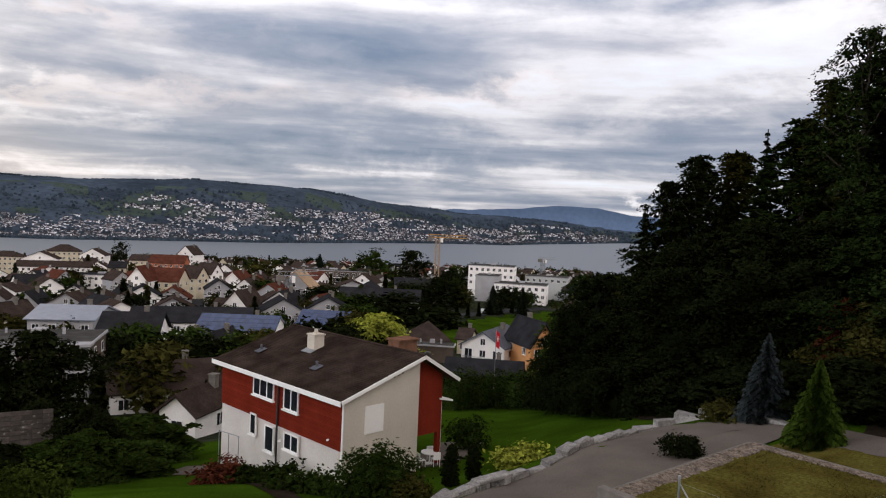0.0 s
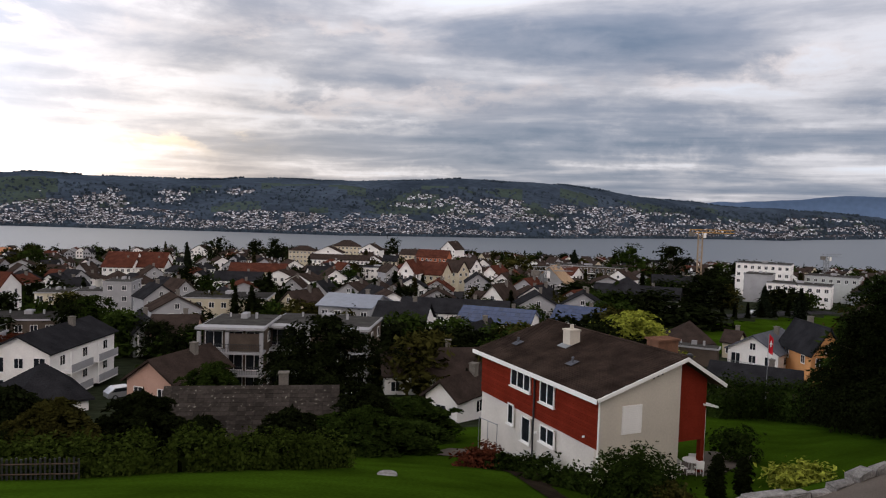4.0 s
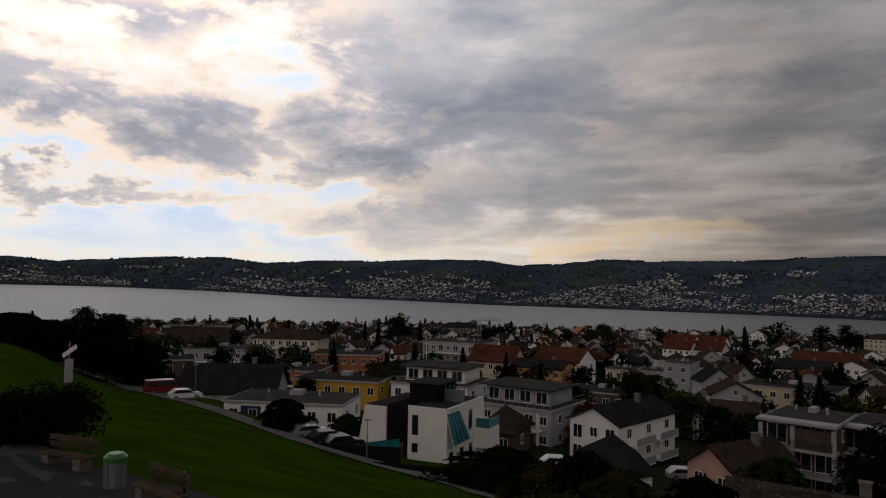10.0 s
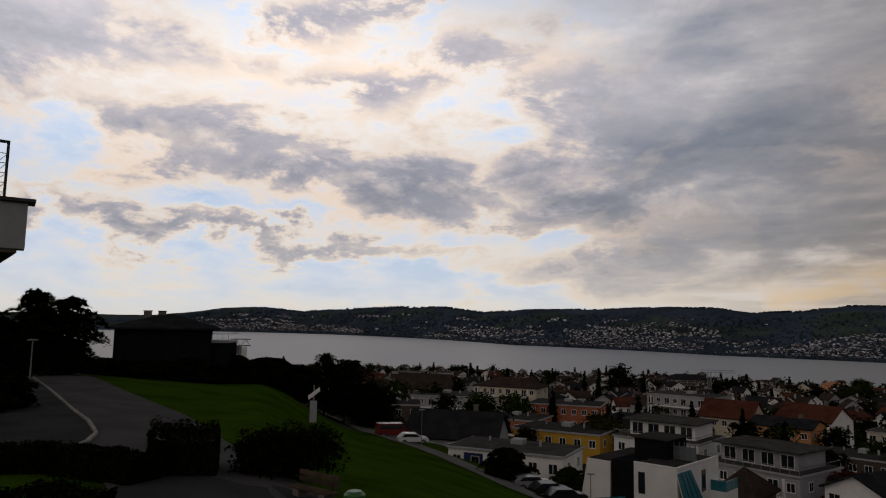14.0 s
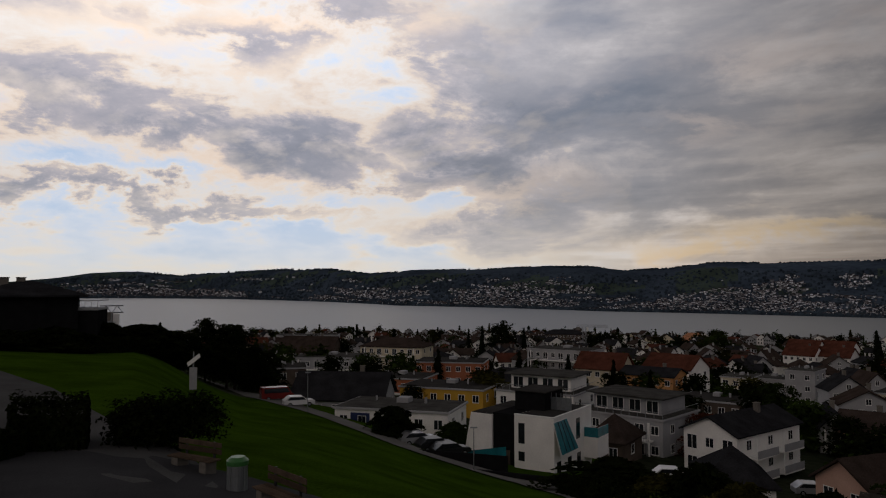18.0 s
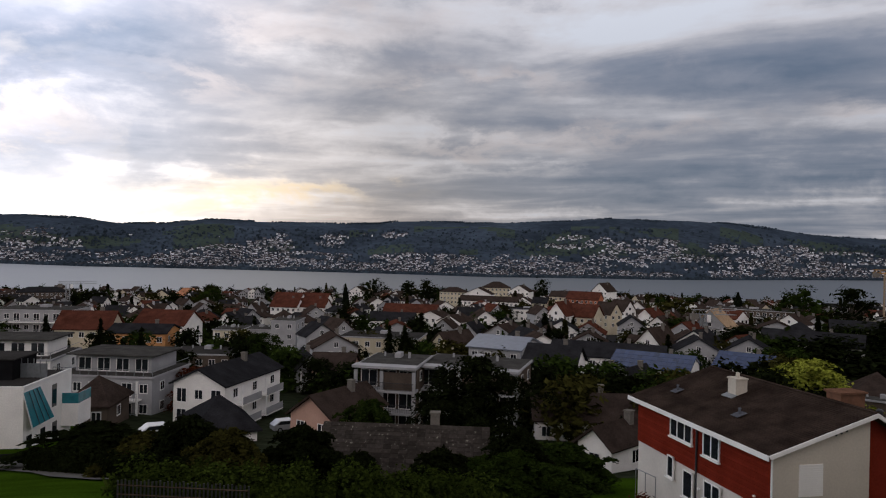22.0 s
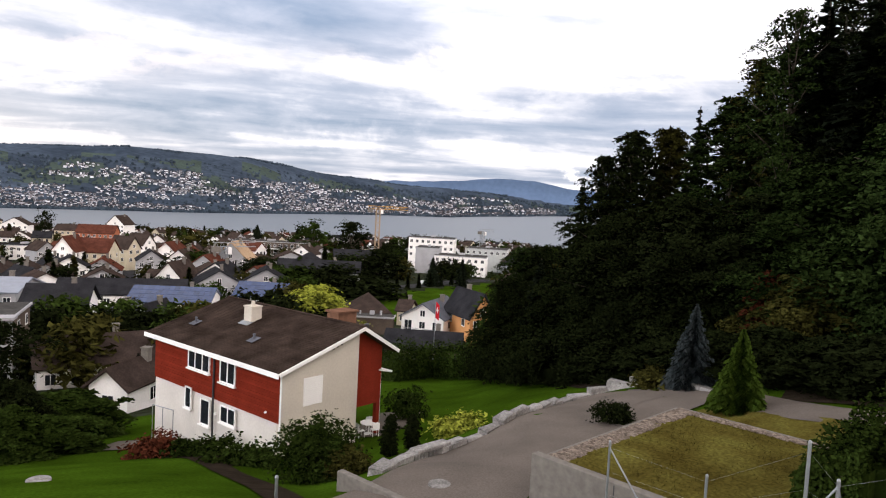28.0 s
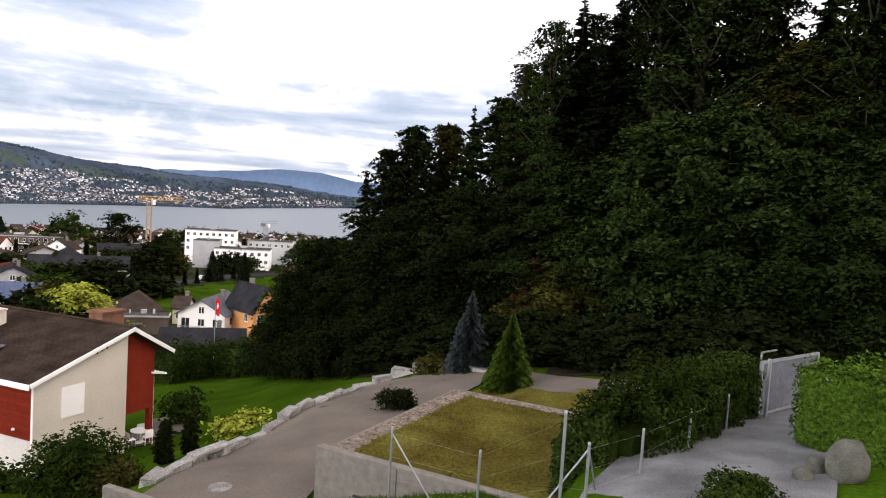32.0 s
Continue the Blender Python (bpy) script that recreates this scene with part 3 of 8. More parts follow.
zz = zz + np.where((rr > 1300) & (zz > 4), lumps * np.minimum((zz - 2) * 0.07, 6), 0)
verts = np.stack([rr * np.sin(np.radians(bb)), rr * np.cos(np.radians(bb)), zz], -1).reshape(-1, 3).tolist()
nb, nr = len(bearings), len(rings)
faces, index = [], []
for i in range(nb - 1):
    for j in range(nr - 1):
        faces.append((i * nr + j, (i + 1) * nr + j, (i + 1) * nr + j + 1, i * nr + j + 1))
        r, b, z = rings[j], bearings[i], zz[i, j]
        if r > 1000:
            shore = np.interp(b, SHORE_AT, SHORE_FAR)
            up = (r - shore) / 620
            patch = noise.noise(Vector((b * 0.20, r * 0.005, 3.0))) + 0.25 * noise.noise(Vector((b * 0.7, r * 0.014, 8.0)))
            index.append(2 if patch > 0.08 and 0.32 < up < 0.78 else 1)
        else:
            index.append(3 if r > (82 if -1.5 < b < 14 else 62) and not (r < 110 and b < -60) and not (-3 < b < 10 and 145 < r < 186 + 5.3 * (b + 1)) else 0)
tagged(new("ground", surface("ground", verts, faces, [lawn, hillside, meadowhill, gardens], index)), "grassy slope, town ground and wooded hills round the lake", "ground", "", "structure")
ring = [(4940 * math.sin(math.tau * i / 96), 4940 * math.cos(math.tau * i / 96), 0.0) for i in range(96)]
tagged(new("water", surface("water", ring, [tuple(range(95, -1, -1))], [waterm], smooth=False)), "calm grey lake under an evening sky", "lake", "", "structure")

# far ranges at the end of the lake, their haze painted in as blue
farhill = material("hazed_far_range", (0.10, 0.15, 0.24), rough=1.0, vary=0.1, scale=0.002, bump=0)
RANGE_AT, RANGE_UP = np.array([-14, -4, 1, 5, 9.3, 12.4, 15, 20, 34.0]), np.array([8, 16, 25, 28, 36, 34, 26, 20, 16.0]) / 1000
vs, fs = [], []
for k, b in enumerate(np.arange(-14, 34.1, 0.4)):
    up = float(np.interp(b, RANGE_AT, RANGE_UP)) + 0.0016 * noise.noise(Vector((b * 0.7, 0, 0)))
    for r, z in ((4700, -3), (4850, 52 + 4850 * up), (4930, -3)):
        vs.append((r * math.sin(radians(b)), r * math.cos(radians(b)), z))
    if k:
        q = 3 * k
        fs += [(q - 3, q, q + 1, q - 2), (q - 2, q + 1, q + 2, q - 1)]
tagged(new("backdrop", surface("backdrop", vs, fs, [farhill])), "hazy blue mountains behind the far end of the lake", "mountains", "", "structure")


def strip(name, mat, path, width, label, category="road", lift=0.05, step=1.5, level=None):
    """A way laid over the ground along points of (bearing, distance)."""
    pts = [Vector(spot(*p)) for p in path]
    line = []
    for a, b in zip(pts, pts[1:]):
        n = max(1, int((b - a).length / step))
        line += [a.lerp(b, i / n) for i in range(n)]
    line.append(pts[-1])
    vs, fs = [], []
    for i, p in enumerate(line):
        d = line[min(i + 1, len(line) - 1)] - line[max(i - 1, 0)]
        d.z = 0
        side = Vector((d.y, -d.x, 0)).normalized()
        for k in range(5):
            q = p + side * width * (k / 4 - 0.5)
            vs.append((q.x, q.y, ground(q.x, q.y) + lift))
        if i:
            fs += [(5 * i - 5 + k, 5 * i - 4 + k, 5 * i + 1 + k, 5 * i + k) for k in range(4)]
    return tagged(new(name, surface(name, vs, fs, [mat])), label, category, "", "structure")


# ---- trees ----
def leaf_cloud(rng, blobs, n, size, flat=0.35):
    """Many small leaves in sprays over a set of balls (x, y, z, radius)."""
    b = np.array(blobs, float)
    m = max(12, n // 16)
    pick = rng.choice(len(b), m, p=b[:, 3] ** 2 / (b[:, 3] ** 2).sum())
    d = rng.normal(size=(m, 3))
    d /= np.linalg.norm(d, axis=1)[:, None]
    reach = b[pick, 3] * (1.15 - 0.45 * rng.random(m) ** 1.5)
    spray = b[pick, :3] + d * reach[:, None] * np.array([1, 1, 0.85])
    own = rng.integers(0, m, n)
    wide = 2.1 * size * (0.6 + 0.8 * rng.random(m))[own]
    off = rng.normal(size=(n, 3)) * np.array([1, 1, 0.42])
    c = spray[own] + off * wide[:, None] + d[own] * (wide * 0.6)[:, None]
    c[:, 2] -= 0.16 * (off[:, 0] ** 2 + off[:, 1] ** 2) * wide
    up = d[own] * 0.7 + rng.normal(size=(n, 3)) * 0.5 + np.array([0, 0, flat + 0.5])
    up /= np.linalg.norm(up, axis=1)[:, None]
    a = np.cross(up, rng.normal(size=(n, 3)))
    a /= np.linalg.norm(a, axis=1)[:, None]
    e = np.cross(up, a)
    s = size * (0.55 + 0.9 * rng.random(n))[:, None]
    # a bent leaf: two triangles folded on the middle
    v = np.stack([c - a * s, c - e * s * 0.55 - up * s * 0.25, c + a * s, c + e * s * 0.55 - up * s * 0.25], 1).reshape(-1, 3)
    return v, n


def cloud_mesh(name, rng, blobs, n, size, mat, core=0.52):
    v, n = leaf_cloud(rng, blobs, n, size)
    verts, faces = v.tolist(), [(4 * i, 4 * i + 1, 4 * i + 2, 4 * i + 3) for i in range(n)]
    for x, y, z, r in blobs:
        bm = bmesh.new()
        bmesh.ops.create_icosphere(bm, subdivisions=1, radius=r * core)
        k = len(verts)
        for q in bm.verts:
            f = 0.8 + 0.4 * rng.random()
            verts.append((x + q.co.x * f, y + q.co.y * f, z + q.co.z * f * 0.85))
        faces += [tuple(k + w.index for w in q.verts) for q in bm.faces]
        bm.free()
    return surface(name, verts, faces, [mat], smooth=False)


def broad_blobs(rng, h, spread, low=0.10):
    blobs = []
    count = int(min(52, max(24, 10 + 8 * h / spread)))
    for i in range(count):
        u = (i + rng.random()) / count
        z = h * (low + (0.93 - low) * u)
        wide = spread * math.sin(math.pi * (0.20 + 0.76 * u)) ** 0.6
        a = i * 2.4 + 1.2 * rng.random()
        rad = spread * (0.14 + 0.27 * rng.random())
        off = max(0, wide * (0.8 + 0.4 * rng.random()) - 0.5 * rad) * (0.2 + 0.8 * rng.random() ** 0.6)
        blobs.append((off * math.cos(a), off * math.sin(a), z, rad))
    return blobs


def pad_crown(rng, h, spread, mat, n, size):
    """A leafy crown of many drooping sprays of leaves with dark gaps between them; also gives the sprays' places."""
    size *= max(1.0, spread / 4.2)
    pads = int(44 + 19 * h / spread)
    u = (np.arange(pads) + rng.random(pads)) / pads
    a = np.arange(pads) * 2.4 + 1.1 * rng.random(pads)
    lobes = 1 + 0.22 * np.sin(3 * a + 9 * u + rng.random() * 6) + 0.16 * rng.normal(size=pads)
    wide = spread * np.sin(np.pi * (0.22 + 0.72 * u)) ** 0.75 * lobes * (0.62 + 0.5 * rng.random(pads) ** 0.5)
    pr = spread * (0.17 + 0.17 * rng.random(pads)) * (1.05 - 0.45 * u)
    foot = 0.20 if h > 9 else 0.07
    c = np.stack([np.cos(a) * (wide - pr * 0.4), np.sin(a) * (wide - pr * 0.4), h * (foot + (0.97 - foot) * u)], 1)
    own = rng.choice(pads, n, p=pr ** 2 / (pr ** 2).sum())
    d = rng.normal(size=(n, 2)) * 0.55
    out = np.stack([np.cos(a[own]), np.sin(a[own])], 1)
    reach = (d * out).sum(1)
    inner = rng.random(n) < 0.22
    p = c[own] * np.where(inner, 0.15 + 0.7 * rng.random(n), 1.0)[:, None] ** np.array([1, 1, 0])
    p[:, :2] += d * pr[own][:, None]
    p[:, 2] += pr[own] * (0.15 * rng.normal(size=n) - 0.34 * (d ** 2).sum(1) - 0.22 * reach)
    up = np.concatenate([out * 0.35, np.ones((n, 1)) * 1.15], 1) + rng.normal(size=(n, 3)) * 0.5
    up /= np.linalg.norm(up, axis=1)[:, None]
    t = np.cross(up, rng.normal(size=(n, 3)))
    t /= np.linalg.norm(t, axis=1)[:, None]
    e = np.cross(up, t)
    s = size * ((0.5 + 0.9 * rng.random(n)) * np.where(inner, 2.0, 1.0))[:, None]
    v = np.stack([p - t * s, p - e * s * 0.6 - up * s * 0.25, p + t * s, p + e * s * 0.6 - up * s * 0.25], 1).reshape(-1, 3)
    verts, faces = v.tolist(), [(4 * i, 4 * i + 1, 4 * i + 2, 4 * i + 3) for i in range(n)]
    return surface("crown", verts, faces, [mat], smooth=False), c


def spruce_crown(rng, h, spread, mat, n):
    """Whorls of drooping boughs with hanging twigs on both sides."""
    whorls = max(int(h / 0.55), 30)
    each = max(5, n // (whorls * 22))
    u = np.repeat((np.arange(whorls) + 0.4) / whorls, each) + 0.006 * rng.normal(size=whorls * each)
    u = np.clip(u, 0, 0.985)
    m = len(u)
    a = rng.random(m) * math.tau
    length = (spread * (1 - u) ** 0.9 * (0.55 + 0.6 * rng.random(m)) + 0.004 * h)
    w = np.tile((np.arange(11) + 0.7) / 11.5, (m, 1))
    rad = length[:, None] * w
    z = (h * (0.06 + 0.93 * u))[:, None] + length[:, None] * (0.10 * w - 0.42 * w ** 1.6 + 0.10 * w ** 4)
    p = np.stack([np.cos(a)[:, None] * rad, np.sin(a)[:, None] * rad, z], -1)
    quads = []
    for sg in (-1, 1):
        side = np.stack([-np.sin(a) * sg, np.cos(a) * sg, np.zeros(m)], -1)[:, None, :]
        out = np.stack([np.cos(a), np.sin(a), np.zeros(m)], -1)[:, None, :]
        tw = (length[:, None] * (0.30 - 0.20 * w) + min(0.14, 0.03 * h) * (1.1 - u)[:, None])[..., None] * (0.6 + 0.8 * rng.random((m, 11, 1)))
        tip = p + side * tw * 0.8 + out * tw * 0.55 + np.array([0, 0, -1.0]) * tw * (0.25 + 0.45 * rng.random((m, 11, 1)))
        wd = min(0.07, 0.009 * h) + 0.14 * tw
        quads.append(np.stack([p - out * wd, p + out * wd + np.array([0, 0, 0.04]), tip + out * wd * 0.5, tip - out * wd * 0.35], 2).reshape(-1, 3))
    v = np.concatenate(quads)
    k = len(v)
    verts, faces = v.tolist(), [(i, i + 1, i + 2, i + 3) for i in range(0, k, 4)]
    ring = 9
    for q in np.linspace(0.07, 0.985, 12):
        for i in range(ring):
            rad = spread * (1 - q) ** 0.9 * (0.10 + 0.16 * rng.random())
            verts.append((math.cos(math.tau * i / ring) * rad, math.sin(math.tau * i / ring) * rad, h * q))
    faces += [(k + q * ring + i, k + q * ring + (i + 1) % ring, k + (q + 1) * ring + (i + 1) % ring, k + (q + 1) * ring + i) for q in range(11) for i in range(ring)]
    return surface("crown", verts, faces, [mat], smooth=False)


def tree_parts(kind, seed, h, spread, mat, n, size):
    """Trunk and crown meshes of one tree standing at the origin."""
    rng = np.random.default_rng(seed)
    trunk = Solid()
    if kind == "leafy":
        crown, pads = pad_crown(rng, h, spread, mat, n, size)
        trunk.tube((0, 0, -0.6), (0, 0, h * 0.35), 0.022 * h, 0.016 * h, 7).tube((0, 0, h * 0.35), (0.04 * spread, 0, h * 0.93), 0.016 * h, 0.003 * h, 6)
        for x, y, z in pads[::3]:
            trunk.tube((0, 0, max(0.1 * h, z - 0.09 * h)), (x, y, z - 0.05), 0.0035 * h, 0.001 * h, 5)
    elif kind == "spruce" and n > 4000:
        trunk.tube((0, 0, -0.6), (0, 0, h * 0.99), 0.014 * h, 0.002 * h, 7)
        crown = spruce_crown(rng, h, spread, mat, n)
    elif kind == "broad":
        blobs = broad_blobs(rng, h, spread)
        top = Vector((0.1 * spread, 0, h * 0.62))
        trunk.tube((0, 0, -0.6), (0, 0, h * 0.22), 0.030 * h, 0.022 * h, 7).tube((0, 0, h * 0.22), top, 0.022 * h, 0.008 * h, 6)
        for x, y, z, r in blobs[2:-1:2]:
            trunk.tube((0, 0, h * 0.2 + 0.35 * (z - h * 0.2)), (x, y, z), 0.010 * h, 0.003 * h, 5)
        crown = cloud_mesh("crown", rng, blobs, n, size, mat)
    else:
        trunk.tube((0, 0, -0.6), (0, 0, h * 0.97), 0.017 * h, 0.002 * h, 7)
        vs, fs = [], []
        boughs = [(1 - ((q + 0.5) / 70) ** 0.62, q * 2.4 + 0.5 * rng.normal(), 0.62 + 0.75 * rng.random()) for q in range(70)] if h < 6 else []
        for q in range(n // 7):
            u = 1 - rng.random() ** 0.62
            a = math.tau * rng.random()
            if boughs and q % 5:
                u, a, reach = boughs[q % 70]
                u, a = min(0.99, max(0.0, u + 0.012 * rng.normal())), a + 0.17 * rng.normal()
            z0 = h * (0.05 + 0.94 * u)
            rc = (spread * (1 - u) ** (0.7 if h < 15 else 0.5) + 0.10) * (0.35 + 0.85 * rng.random() ** 0.8) * (0.62 + 0.55 * abs(math.sin(z0 * 2.2)))
            if boughs:
                rc = (spread * (1 - u) ** 0.8 + 0.06) * (reach * (0.8 + 0.25 * rng.random()) if q % 5 else 0.6)
            drop = (0.22 if kind == "spruce" else -0.1) * rc + 0.15 * rc * rng.random()
            for s in range(7):
                w = (s + 0.6) / 7
                p = Vector((math.cos(a) * rc * w, math.sin(a) * rc * w, z0 - drop * w * w * 2 + 0.25 * rng.normal() * size))
                side = Vector((-math.sin(a), math.cos(a), 0)) * size * (1.1 - 0.6 * w) * (0.6 + 0.7 * rng.random())
                out = Vector((math.cos(a), math.sin(a), -0.45)) * size * 0.9
                k = len(vs)
                vs += [p - side - Vector((0, 0, size * 0.4)), p - out * 0.4 + Vector((0, 0, size * 0.12)), p + side - Vector((0, 0, size * 0.4)), p + out]
                fs.append((k, k + 1, k + 2, k + 3))
        k, ring_n = len(vs), 9
        for u in np.linspace(0.08, 0.98, 8):
            for i in range(ring_n):
                rad = (spread * (1 - u) ** 0.8) * (0.36 + 0.2 * rng.random())
                vs.append(Vector((math.cos(math.tau * i / ring_n) * rad, math.sin(math.tau * i / ring_n) * rad, h * u)))
        fs += [(k + q * ring_n + i, k + q * ring_n + (i + 1) % ring_n, k + (q + 1) * ring_n + (i + 1) % ring_n, k + (q + 1) * ring_n + i) for q in range(7) for i in range(ring_n)]
        crown = surface("crown", vs, fs, [mat], smooth=False)
    return trunk.mesh("trunk", bark, True), crown


PLANTS = {}


def plant(kind, seed, mat, b, r, h, wide, label, category="tree", n=2600, size=0.45, name="tree", group="", turn=0.0):
    """A tree of height h and crown radius wide at a bearing and distance; alike ones of about one size share their meshes."""
    h0 = 1.5 ** round(math.log(h, 1.5))
    a0 = min((0.10, 0.16, 0.24, 0.36, 0.55), key=lambda q: abs(math.log(q * h / wide)))
    key = (kind, seed, mat.name, n, round(h0, 2), a0)
    if key not in PLANTS:
        PLANTS[key] = tree_parts(kind, seed, h0, a0 * h0, mat, n, size)
    trunk, crown = PLANTS[key]
    p = spot(b, r)
    ob = new(name)
    k = wide / (a0 * h0)
    ob.matrix_basis = pose(p.x, p.y, p.z, 0, 0, turn or (seed * 77 + b * 31)) @ Matrix.Diagonal((k, k, h / h0, 1))
    tagged(ob, label, category, group)
    part("trunk", trunk, None, ob)
    part("crown", crown, None, ob)
    return ob


def bush(b, r, wide, h, mat, label, seed=1, n=900, size=0.16, name="bush", deep=None, up=None, turn=0.0, category="bush"):
    rng = np.random.default_rng(seed)
    deep = deep or wide
    blobs = []
    for i in range(max(5, int(wide * 4))):
        rad = min(h, deep, wide) * (0.26 + 0.12 * rng.random())
        blobs.append(((rng.random() - 0.5) * max(0.05, wide - 2 * rad), (rng.random() - 0.5) * max(0.05, deep - 2 * rad), rad * 0.8 + rng.random() * max(0.02, h - 1.9 * rad), rad))
    p = spot(b, r)
    if up is not None:
        p.z = EYE + up
    ob = thing(name, (p.x, p.y, p.z - 0.05), -b + turn, label, category)
    part("foliage", cloud_mesh("foliage", rng, blobs, n, size, mat, 0.5), None, ob)
    for x, y, z, rad in blobs[:5]:
        part("stem", Solid().tube((x * 0.3, y * 0.3, -0.1), (x, y, z + rad * 0.6), 0.025, 0.012, 5), bark, ob)
    return ob


def hedge(path, wide, h, mat, label, seed=1, per=260, size=0.13, name="hedge", up=None, lump=0.05):
    """A hedge along points of (bearing, distance), in pieces of about two and a half metres; lump: how uneven it grows."""
    rng = np.random.default_rng(seed)
    pts = [spot(*p) for p in path]
    if up is not None:
        for p in pts:
            p.z = EYE + up
    base = pts[0].copy()
    ob = thing(name, base, 0, label, "hedge")
    legs = []
    for a, b in zip(pts, pts[1:]):
        k = max(1, round((b - a).length / 2.5))
        legs += [(a.lerp(b, i / k), a.lerp(b, (i + 1) / k)) for i in range(k)]
    for q, (a, b) in enumerate(legs):
        verts, faces = [], []
        length = (b - a).length
        along = (b - a).normalized()
        side = Vector((along.y, -along.x, 0)).normalized()

        def leaf(c, nor):
            nor = (nor + Vector(rng.normal(size=3)) * 0.5).normalized()
            t = nor.cross(Vector(rng.normal(size=3))).normalized()
            e = nor.cross(t)
            z = size * (0.6 + 0.8 * rng.random())
            k = len(verts)
            verts.extend([c - t * z, c - e * z * 0.6, c + t * z, c + e * z * 0.6])
            faces.append((k, k + 1, k + 2, k + 3))

        for _ in range(int(per * length)):
            u, w, v = rng.random() * length, rng.random(), rng.random()
            at = a + along * u
            grow = 1 + 1.6 * lump * noise.noise(Vector((at.x * 1.1, at.y * 1.1, seed)))
            if rng.random() < 0.38:
                off, z, nor = (w - 0.5) * wide, h * grow * (0.93 + (0.12 + lump) * rng.random() ** 2), Vector((0, 0, 1))
            else:
                sg = -1 if rng.random() < 0.5 else 1
                off, z, nor = sg * wide * 0.5 * grow * (0.92 + (0.14 + lump) * rng.random()), h * grow * v, side * sg + Vector((0, 0, 0.4))
            leaf(a - base + along * u + side * off + Vector((0, 0, z)), nor)
        for end, sg in ((a, -1), (b, 1)):
            if (q == 0 and sg < 0) or (q == len(legs) - 1 and sg > 0):
                for _ in range(int(per * wide * 0.5)):
                    leaf(end - base + along * sg * 0.04 * rng.random() + side * (rng.random() - 0.5) * wide + Vector((0, 0, h * rng.random())), along * sg)
        k = len(verts)
        w, top = wide * (0.38 - 0.3 * lump), Vector((0, 0, h * (0.86 - lump)))
        for p in (a - base, b - base):
            verts += [p - side * w, p + side * w, p + side * w + top, p - side * w + top]
        faces += [(k, k + 1, k + 5, k + 4), (k + 1, k + 2, k + 6, k + 5), (k + 2, k + 3, k + 7, k + 6), (k + 3, k, k + 4, k + 7), (k, k + 3, k + 2, k + 1), (k + 4, k + 5, k + 6, k + 7)]
        part("foliage", surface("foliage", verts, faces, [mat], smooth=False), None, ob)
        m = (a + b) / 2 - base
        part("stem", Solid().tube(m - Vector((0, 0, 0.2)), m + Vector((0, 0, h * 0.7)), 0.05, 0.03, 5), bark, ob)
    return ob


# ---- houses ----
def window_mesh(w, h, bars=1):
    """A window set in a frame, facing -y, centred on its foot."""
    key = ("win", round(w, 1), round(h, 1), bars)
    if key not in PLANTS:
        s, t = Solid(), 0.08
        xs = [-w / 2, -w / 2 + t]
        for i in range(bars):
            x = -w / 2 + w * (i + 1) / (bars + 1)
            xs += [x - 0.04, x + 0.04]
        xs += [w / 2 - t, w / 2]
        zs = [-0.06, t, h - t, h]
        k = len(xs)
        vs = [(x, -0.06 if 0 < i < k - 1 and 0 < j < 3 else -0.07, z) for j, z in enumerate(zs) for i, x in enumerate(xs)]
        s.add(vs + [(xs[0], 0.03, zs[0]), (xs[-1], 0.03, zs[0]), (xs[-1], 0.03, h), (xs[0], 0.03, h)], [])
        for j in range(3):
            for i in range(k - 1):
                q = j * k + i
                s.f.append((q, q + 1, q + k + 1, q + k))
                s.m.append(1 if j == 1 and i % 2 == 1 else 0)
        e, z3 = 4 * k, 3 * k
        s.f += [(0, e, e + 1, k - 1), (z3, z3 + k - 1, e + 2, e + 3), (0, z3, e + 3, e), (k - 1, e + 1, e + 2, z3 + k - 1)]
        s.m += [0] * 4
        PLANTS[key] = s.mesh("window", [paintwhite, glass])
    return PLANTS[key]


PLACED = []


